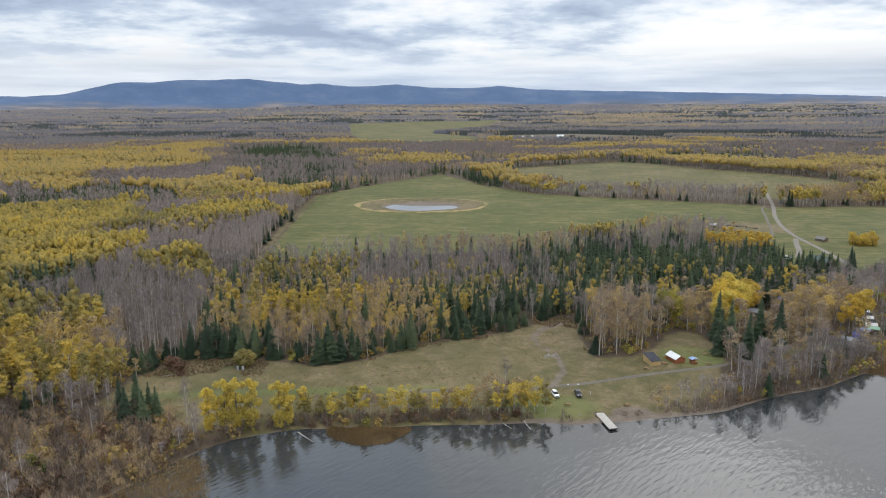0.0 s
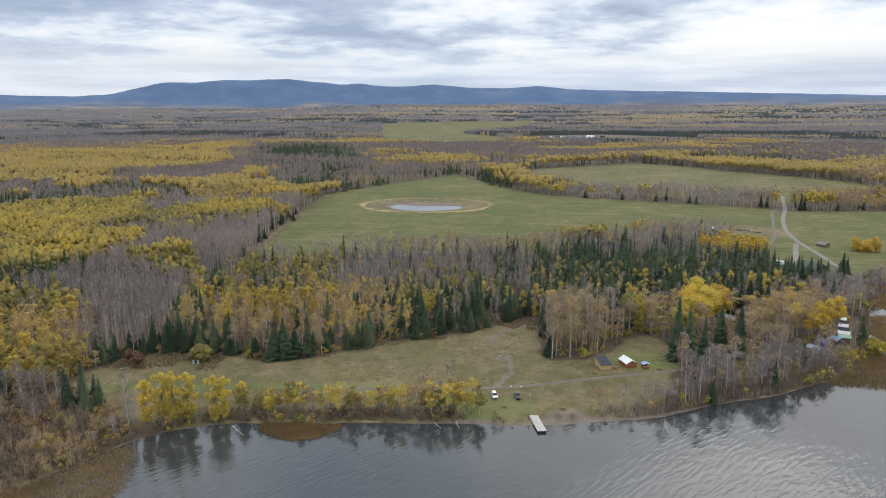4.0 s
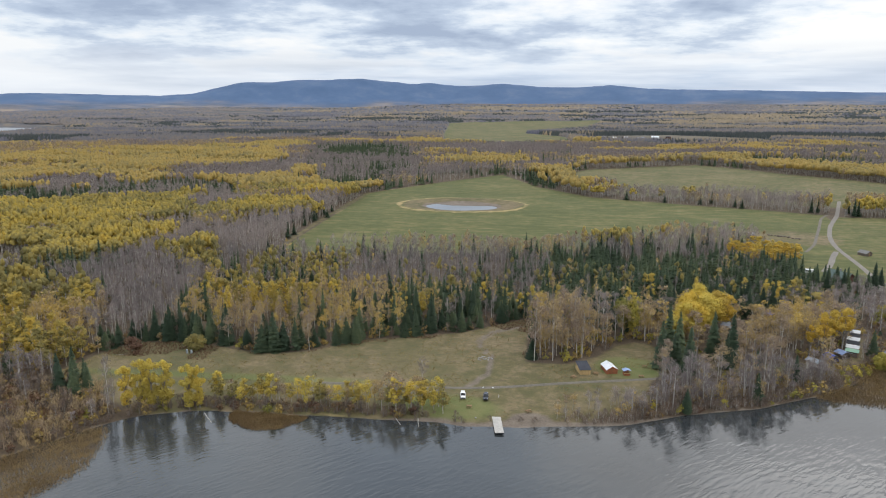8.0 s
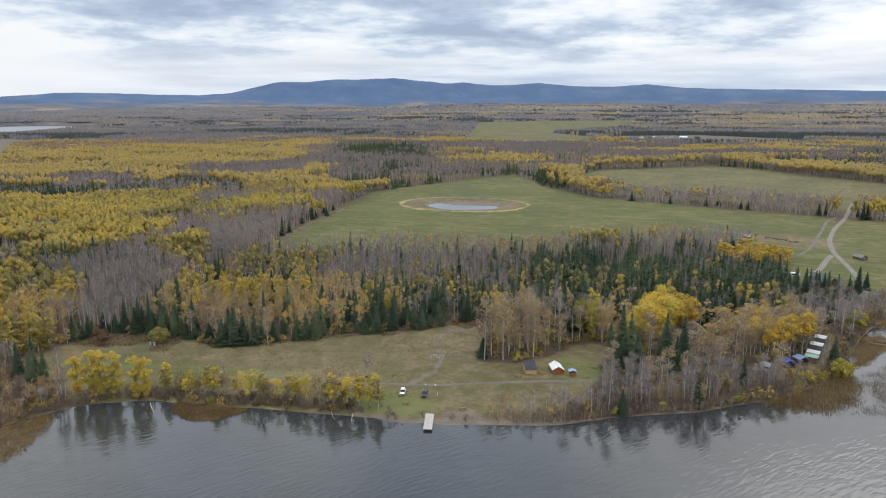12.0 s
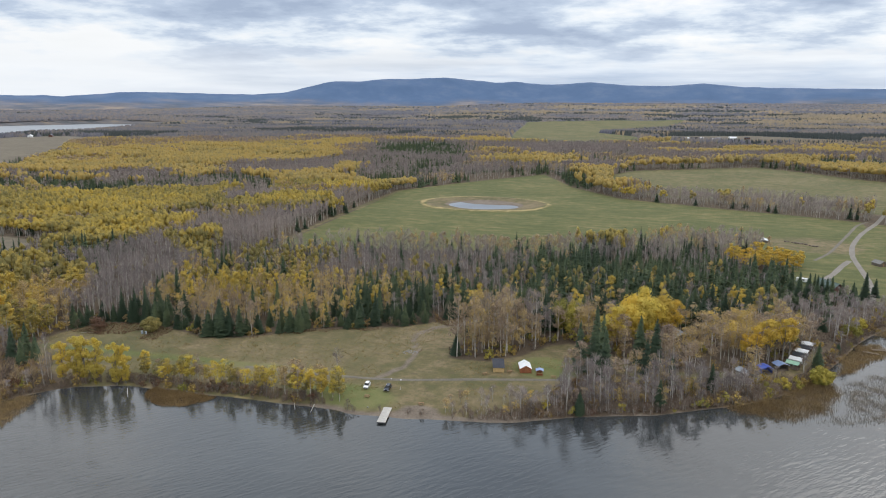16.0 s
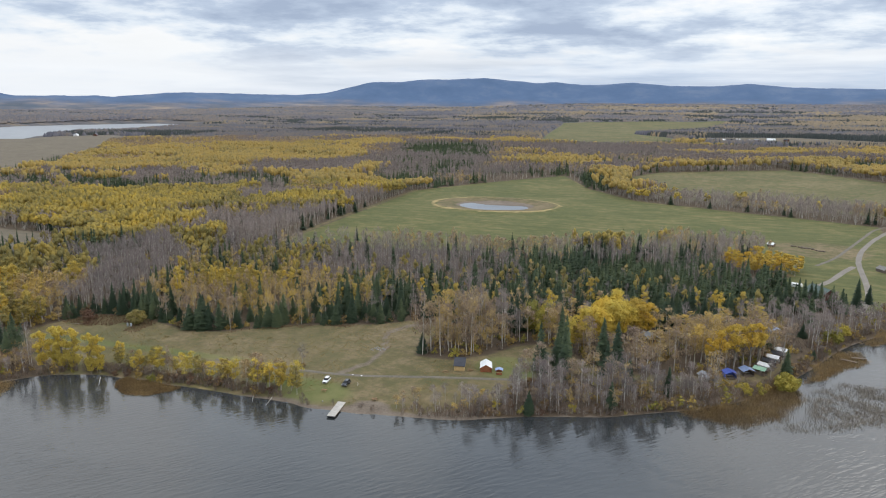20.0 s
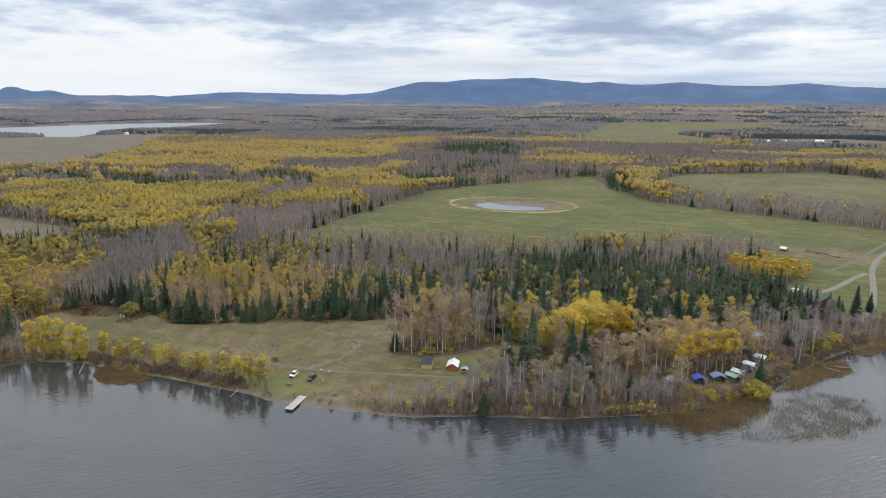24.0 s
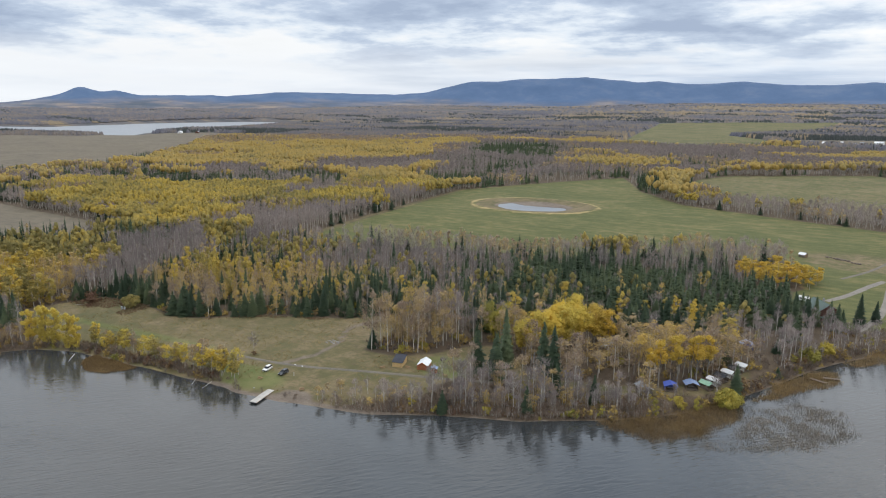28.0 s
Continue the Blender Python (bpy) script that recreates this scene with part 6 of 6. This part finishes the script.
def lean_to():
    """Tan shed in two steps, each under a dark sloping roof."""
    h = thing("plywood_shed", 82.0, 257.2, 15, "tan plywood shed in two steps under dark roofs", "shed", z=z_at(82, 257.2) - 0.1)
    for y0, y1, w, lo, hi in ((-3.0, -0.3, 2.05, 1.95, 2.65), (-0.3, 3.0, 2.05, 2.55, 3.25)):
        part("side_wall", box((-w, y0, 0), (-w + 0.1, y1, lo)), PLY, h)
        part("side_wall", box((w - 0.1, y0, 0), (w, y1, lo)), PLY, h)
        part("front_wall", box((-w + 0.1, y0, 0), (w - 0.1, y0 + 0.1, lo)), PLY, h)
        bm = bmesh.new()
        q = [(-w - 0.25, y0 - 0.35, lo - 0.02), (w + 0.25, y0 - 0.35, lo - 0.02), (w + 0.25, y1 + 0.1, hi), (-w - 0.25, y1 + 0.1, hi)]
        a, b = [bm.verts.new(p) for p in q], [bm.verts.new((p[0], p[1], p[2] + 0.1)) for p in q]
        bm.faces.new(a), bm.faces.new(b)
        for i in range(4):
            bm.faces.new((a[i], a[(i + 1) % 4], b[(i + 1) % 4], b[i]))
        part("roof", bm, ROOF_DARK, h)
        for s in (-1, 1):
            part("upper_wall", prism([(y0, lo - 0.02), (y1, lo - 0.02), (y1, hi)], s * w - 0.05, s * w + 0.05), PLY, h).matrix_basis = Matrix.Rotation(radians(90), 4, "Z") @ Matrix.Diagonal((1, -1, 1, 1))
    part("back_wall", box((-2.05, 2.9, 0), (2.05, 3.0, 3.2)), PLY, h)
    part("door", box((-0.45, -3.05, 0.1), (0.45, -3.005, 1.85), 0.01), PLY, h)
    for s in (-1, 0, 1):
        part("batten", box((s * 1.3 - 0.03, -3.03, 0.05), (s * 1.3 + 0.03, -3.002, 1.9)), TIMBER, h)


lean_to()


def booth():
    b = thing("booth", 98.2, 256.6, 14, "small wooden booth with a pale blue roof", "booth")
    for sx in (-1, 1):
        for sy in (-1, 1):
            part("post", box((sx * 1.1 - 0.06, sy * 0.9 - 0.06, 0), (sx * 1.1 + 0.06, sy * 0.9 + 0.06, 2.1)), TIMBER, b)
        part("side_panel", box((sx * 1.1 - 0.03, -0.84, 0.1), (sx * 1.1 + 0.03, 0.84, 1.0)), LOG_RED, b)
        part("roof", slab(sx * 1.5, 1.95, 0, 2.45, -1.3, 1.3, 0.06), TARP_PALE, b)
    part("counter", box((-1.2, -1.1, 0.95), (1.2, -0.7, 1.05), 0.02), PLY, b)
    part("front_panel", box((-1.04, -0.95, 0.1), (1.04, -0.87, 0.94)), LOG_RED, b)
    part("back_panel", box((-1.04, 0.87, 0.1), (1.04, 0.95, 1.9)), LOG_RED, b)


booth()


def picnic_table(x, y, rot, label, mat=TIMBER):
    t = thing("picnic_table", x, y, rot, label, "picnic table", "picnic tables on the meadow")
    for k in range(5):
        part("top_plank", box((-0.95, -0.37 + 0.15 * k, 0.72), (0.95, -0.37 + 0.15 * k + 0.135, 0.77)), mat, t)
    for s in (-1, 1):
        for k in (0, 1):
            part("seat_plank", box((-0.95, s * 0.72 - 0.14 + 0.15 * k, 0.43), (0.95, s * 0.72 - 0.14 + 0.15 * k + 0.135, 0.47)), mat, t)
        part("crossbar", box((s * 0.7 - 0.03, -0.85, 0.37), (s * 0.7 + 0.03, 0.85, 0.43)), mat, t)
        for q in (-1, 1):
            part("leg", rod((s * 0.7, q * 0.75, 0), (s * 0.7, q * 0.25, 0.72), 0.05, 4), mat, t)


for tx, ty, tr, words in ((42.6, 220.3, 8, "brown picnic table between the cars and the beach"), (62.8, 220.5, 35, "brown picnic table beside the beach"), (78.2, 250.8, 50, "brown picnic table by the plywood shed"),
                          (86.8, 255.6, 0, "brown picnic table between the two sheds"), (103.6, 255.4, 8, "brown picnic table on the green lawn"), (106.0, 265.4, -5, "brown picnic table at the lawn's far side"),
                          (-30, 212.5, 10, "brown picnic table among the shore aspens"), (-12.5, 213.0, -6, "brown picnic table among the shore aspens"), (57, 301, 20, "brown picnic table where the track enters the wood")):
    picnic_table(tx, ty, tr, words)


def stone(name, x, y, size, label, g, category="stone", mat=None, group=""):
    bm = bmesh.new()
    bmesh.ops.create_icosphere(bm, subdivisions=2, radius=1)
    for v in bm.verts:
        n = noise.noise(v.co * 1.3 + Vector((x, y, 0)))
        v.co = v.co * (1 + 0.35 * n)
        v.co.z = max(v.co.z, -0.55)
    me = bpy.data.meshes.new(name)
    bm.to_mesh(me)
    bm.free()
    me.materials.append(mat or STONE)
    ob = new(name, me)
    ob.matrix_basis = pose(x, y, z_at(x, y) + size * 0.2, 0, 0, float(g.uniform(0, 360))) @ Matrix.Diagonal((size * float(g.uniform(0.8, 1.4)), size, size * 0.65, 1))
    tagged(ob, label, category, group)


sg = np.random.default_rng(5)
for k in range(9):
    a = 0.5 + 3.6 * k / 9
    stone("boulder", 43.9 + 2.9 * math.cos(a) + float(sg.normal(0, 0.3)), 263 + 2.6 * math.sin(a) + float(sg.normal(0, 0.3)), float(sg.uniform(0.25, 0.5)), "grey boulder in the ring on the meadow", sg, group="ring of boulders")
for k in range(9):
    stone("boulder", 43 + float(sg.uniform(-2, 2)), 263 + float(sg.uniform(-1.6, 1.6)), float(sg.uniform(0.25, 0.45)), "grey boulder heaped within the ring", sg, group="ring of boulders")
for bx_, by_ in ((45.6, 236.6), (49.2, 236.9)):
    stone("marker_stone", bx_, by_, 0.3, "white painted stone beside the drive", sg, mat=TARP_WHITE)
stone("tuft_stone", 45.6, 213.8, 0.35, "dark stone on the beach grass", sg)
for bx_, by_ in ((50.2, 206.2), (55.0, 203.6), (45.0, 207.2)):
    stone("beach_stone", bx_, by_, 0.4, "dark wet stone in the shallows", sg, mat=FLOAT_DARK)
post = thing("marker_post", 52.0, 228.6, 0, "white marker post on the grass", "post")
part("shaft", rod((0, 0, 0), (0, 0, 1.3), 0.06), TARP_WHITE, post)
part("cap", rod((0, 0, 1.3), (0, 0, 1.34), 0.08), TARP_WHITE, post)
for dx in (0.0, 1.3):
    dr = thing("drum", -78.5 + dx * 1.5, 249.8, 0, "grey upright drum under the round bush", "drum", "drums under the bush")
    part("barrel", rod((0, 0, 0), (0, 0, 1.4), 0.42, 16), DRUM_GREY, dr)
    part("lid", rod((0, 0, 1.4), (0, 0, 1.46), 0.45, 16), DRUM_GREY, dr)


def fallen_log(x0, y0, x1, y1, r, label):
    g = np.random.default_rng(int(abs(x0) * 10))
    n = 7
    path = [(x0 + (x1 - x0) * k / n + g.normal(0, 0.06), y0 + (y1 - y0) * k / n, 0) for k in range(n + 1)]
    pts = [(p[0], p[1], max(z_at(p[0], p[1]), -0.05) + r * 0.6) for p in path]
    d = Vector((y0 - y1, x1 - x0, 0)).normalized()
    v, f = [], []
    for k, q in enumerate(pts):
        for s in range(7):
            a, rr = 2 * math.pi * s / 7, r * (1 - 0.08 * k)
            v.append((q[0] + d.x * rr * math.cos(a), q[1] + d.y * rr * math.cos(a), q[2] + rr * math.sin(a)))
            if k:
                f.append(((k - 1) * 7 + s, (k - 1) * 7 + (s + 1) % 7, k * 7 + (s + 1) % 7, k * 7 + s))
    me = mesh_of("log", v, f, BARK_PALE, smooth=True)
    tagged(new("fallen_log", me), label, "log")


fallen_log(-46, 203, -40, 196.5, 0.18, "pale fallen trunk lying into the lake")
fallen_log(18.5, 211, 22.0, 205.5, 0.15, "bleached log on the beach")
fallen_log(26.5, 211, 28.0, 205.0, 0.15, "bleached log on the beach")
fallen_log(-106, 243, -100, 246, 0.15, "grey dead trunk in the meadow corner")


def shelter(name, x, y, rot, w, l, low, high, roof, label, wall=None, group="shelters of the camp"):
    """A camp shelter: posts, a pitched cover and a back and side wall."""
    s_ = thing(name, x, y, rot, label, "shelter", group)
    for sx in (-1, 1):
        for sy in (-1, 1):
            part("post", rod((sx * w * 0.46, sy * l * 0.46, -0.1), (sx * w * 0.46, sy * l * 0.46, low), 0.06, 6), TIMBER, s_)
        part("roof", slab(sx * w * 0.56, low - 0.12, 0, high, -l * 0.54, l * 0.54, 0.05), roof, s_)
        part("side_wall", box((sx * w * 0.46 - 0.03, -l * 0.44, 0.02), (sx * w * 0.46 + 0.03, l * 0.44, low * 0.62)), wall or PLANK_DARK, s_)
    part("ridge_pole", rod((0, -l * 0.54, high - 0.08), (0, l * 0.54, high - 0.08), 0.05, 6), TIMBER, s_)
    part("back_wall", box((-w * 0.44, l * 0.45, 0.02), (w * 0.44, l * 0.47, low)), wall or PLANK_DARK, s_)
    part("platform", box((-w * 0.5, -l * 0.5, -0.1), (w * 0.5, l * 0.5, 0.06)), PLANK_DARK, s_)
    part("table", box((-w * 0.25, -0.35, 0.70), (w * 0.25, 0.35, 0.76)), PLANK, s_)


shelter("camp_shelter", 173.2, 279.6, 40, 4.2, 6.5, 2.2, 3.1, ROOF_GREY, "long camp shelter under a grey metal roof", PLANK)
shelter("camp_shelter", 181.1, 286.8, 20, 4.4, 4.2, 2.0, 2.9, TARP_BLUE, "camp shelter under a bright blue tarpaulin", TARP_BLUE)
shelter("camp_shelter", 187.4, 292.2, 25, 4.6, 4.2, 2.0, 2.9, TARP_PALE, "camp shelter under a faded blue tarpaulin")
for k, (roof, words) in enumerate(((TARP_GREEN, "camp stall under a green canvas"), (TARP_WHITE, "camp stall under a white canvas"), (TARP_BLACK, "camp stall under black roofing felt"), (TARP_WHITE, "camp stall under a white canvas"), (TARP_BLACK, "camp stall under black roofing felt"), (TARP_WHITE, "camp stall under a white canvas"))):
    shelter("camp_stall", 192.4 + 1.9 * k, 295.6 + 4.7 * k, 62, 3.4, 4.6, 2.1, 2.9, roof, words, TARP_WHITE if roof == TARP_WHITE else None, "stalls in a row")
shelter("camp_shelter", 149.0, 316.0, 50, 4.2, 7.0, 2.3, 3.3, ROOF_GREY, "long shelter under a streaked metal roof among poplars", PLANK)
shelter("camp_shelter", 200.9, 343.0, 15, 5.0, 5.0, 2.3, 3.4, TARP_PALE, "camp shelter under a blue tarpaulin in the bare wood", TARP_BLUE)
shelter("camp_shelter", 172.0, 336.0, 10, 4.6, 4.6, 2.3, 3.4, TARP_BLUE, "camp shelter under a blue tarpaulin among aspens")
gable("cabin", 150.2, 315.0, 28, 4.6, 7.0, 2.3, 1.2, PLANK_DARK, ROOF_GREY, "dark cabin with a pale metal roof in the wood", "cabin", windows=2)
hs = gable("house", 227.0, 406.0, 30, 9.0, 13.0, 5.2, 3.0, BARN_RED, ROOF_GREEN, "red-brown house with a green metal roof", "house", over=0.7, windows=4)
part("chimney", box((1.2, 1.0, 6.0), (1.9, 1.7, 9.2), 0.03), STONE, hs)
part("porch_roof", slab(-4.4, 2.4, 4.4, 2.4, -9.5, -6.6, 0.12), ROOF_GREEN, hs)
for sx in (-4.0, 0.0, 4.0):
    part("porch_post", box((sx - 0.08, -9.3, 0), (sx + 0.08, -9.14, 2.4)), TIMBER, hs)


def caravan(x, y, rot, label):
    c = thing("caravan", x, y, rot, label, "caravan")
    part("shell", box((-1.15, -3.0, 0.55), (1.15, 3.0, 2.7), 0.25), PAINT_WHITE, c)
    for s in (-1, 1):
        part("window", box((s * 1.16 - 0.01, -1.6, 1.5), (s * 1.16 + 0.01, 1.4, 2.1)), CAR_GLASS, c)
        w = part("wheel", rod((s * 0.95, 0, 0.33), (s * 1.15, 0, 0.33), 0.33, 14), RUBBER, c)
        part("hub", rod((s * 1.13, 0, 0.33), (s * 1.17, 0, 0.33), 0.15, 10), STEEL, w)
    part("door", box((1.15, 1.7, 0.65), (1.175, 2.4, 2.4), 0.01), TARP_WHITE, c)
    part("hitch", rod((0, -3.0, 0.6), (0, -4.1, 0.5), 0.06), STEEL, c)


caravan(218.6, 430.5, 70, "white caravan parked behind the house")
gable("field_shed", 214.0, 540.0, 60, 3.2, 4.2, 2.0, 1.0, PLANK_DARK, ROOF_WHITE, "small dark shed with a white roof by the hay field", "shed")
gable("old_cabin", 272.0, 488.0, 30, 5.0, 6.5, 2.0, 1.4, PLANK_DARK, PLANK_OLD, "weathered grey cabin in the eastern field", "cabin")
for k in range(10):
    stone("brush_mound", 228 + 2.0 * k, 547 - 1.3 * k + float(sg.uniform(-1.5, 1.5)), float(sg.uniform(0.8, 1.5)), "dark mound of old brush by the field", sg, "brush mound", PLANK_DARK, "mounds along the field")
for jx, jy, jr in ((228.5, 329.5, 70), (233.0, 334.5, 100)):
    j = thing("jetty", jx, jy, jr, "small weathered plank jetty among the reeds", "jetty", "jetties of the east shore", 0.0)
    for s in (-1, 1):
        part("beam", box((s * 0.6 - 0.05, -3, 0.30), (s * 0.6 + 0.05, 3, 0.44)), TIMBER, j)
        for yy in (-2.5, 0, 2.5):
            part("post", rod((s * 0.6, yy, -0.5), (s * 0.6, yy, 0.5), 0.07, 6), TIMBER, j)
    for k in range(18):
        part("plank", box((-0.75, -3 + 0.335 * k, 0.44), (0.75, -3 + 0.335 * k + 0.30, 0.49)), PLANK_DARK, j)
for fx, fy, fr, w, l, wall, roof, words in ((205, 1800, 20, 9, 16, 4.2, ROOF_WHITE, "white farmhouse with a white roof far off"), (222, 1822, 60, 8, 12, 4, ROOF_DARK, "far farm building with a dark roof"), (310, 1850, 75, 10, 18, 4.6, ROOF_WHITE, "long white-roofed barn on the far farm"),
                                             (278, 1835, 70, 7, 10, 3.6, ROOF_GREY, "grey-roofed shed on the far farm"), (196, 1775, 10, 6, 8, 3.2, ROOF_GREY, "small grey shed beside the far farmhouse"), (345, 1870, 40, 7, 12, 4, ROOF_DARK, "dark-roofed shed at the edge of the far farm"), (160, 1785, 15, 8, 13, 4, ROOF_WHITE, "small white house beside the far farm"), (180, 1840, 70, 7, 11, 3.8, ROOF_GREY, "grey-roofed house beside the far farm"),
                                             (262, 1795, 30, 8, 12, 4, ROOF_WHITE, "white house on the open ground of the far farm"), (238, 1850, 80, 6, 9, 3.4, ROOF_WHITE, "small white-roofed outbuilding on the far farm"),
                                             (-1390, 1400, 40, 10, 26, 4, ROOF_WHITE, "long white-roofed farm shed by the far lake"), (-1350, 1425, 40, 9, 14, 4, ROOF_GREY, "grey-roofed farm shed by the far lake")):
    gable("farm_building", fx, fy, fr, w, l, wall, w * 0.25, TARP_WHITE if roof is ROOF_WHITE else BARN_RED, roof, words, "farm building", windows=3)


def meadow_tufts():
    """Coarse grass tussocks over the meadow."""
    g = np.random.default_rng(61)
    x, y = g.uniform(-115, 112, 9000), g.uniform(205, 316, 9000)
    ok = (inside(x, y, YARD) > 0.5) & (y - shore(x) > 6) & (along(x, y, DRIVE) > 2) & (fnoise(x, y, 22, 63) > 0.46)
    x, y = x[ok][:2600], y[ok][:2600]
    z = height(x, y)
    n, k = len(x), 7
    s = np.repeat(np.column_stack([x, y, z - 0.05]), k, 0) + g.normal(0, 0.16, (n * k, 3)) * np.array([1, 1, 0])
    e = s + np.column_stack([g.normal(0, 0.22, n * k), g.normal(0, 0.22, n * k), g.uniform(0.25, 0.6, n * k)])
    v, f = slivers(s, e, 0.06, g)
    tagged(new("grass_tufts", mesh_of("grass_tufts", v, f, STRAW)), "dry straw-coloured grass tussocks on the meadow", "grass", kind="stuff")


meadow_tufts()
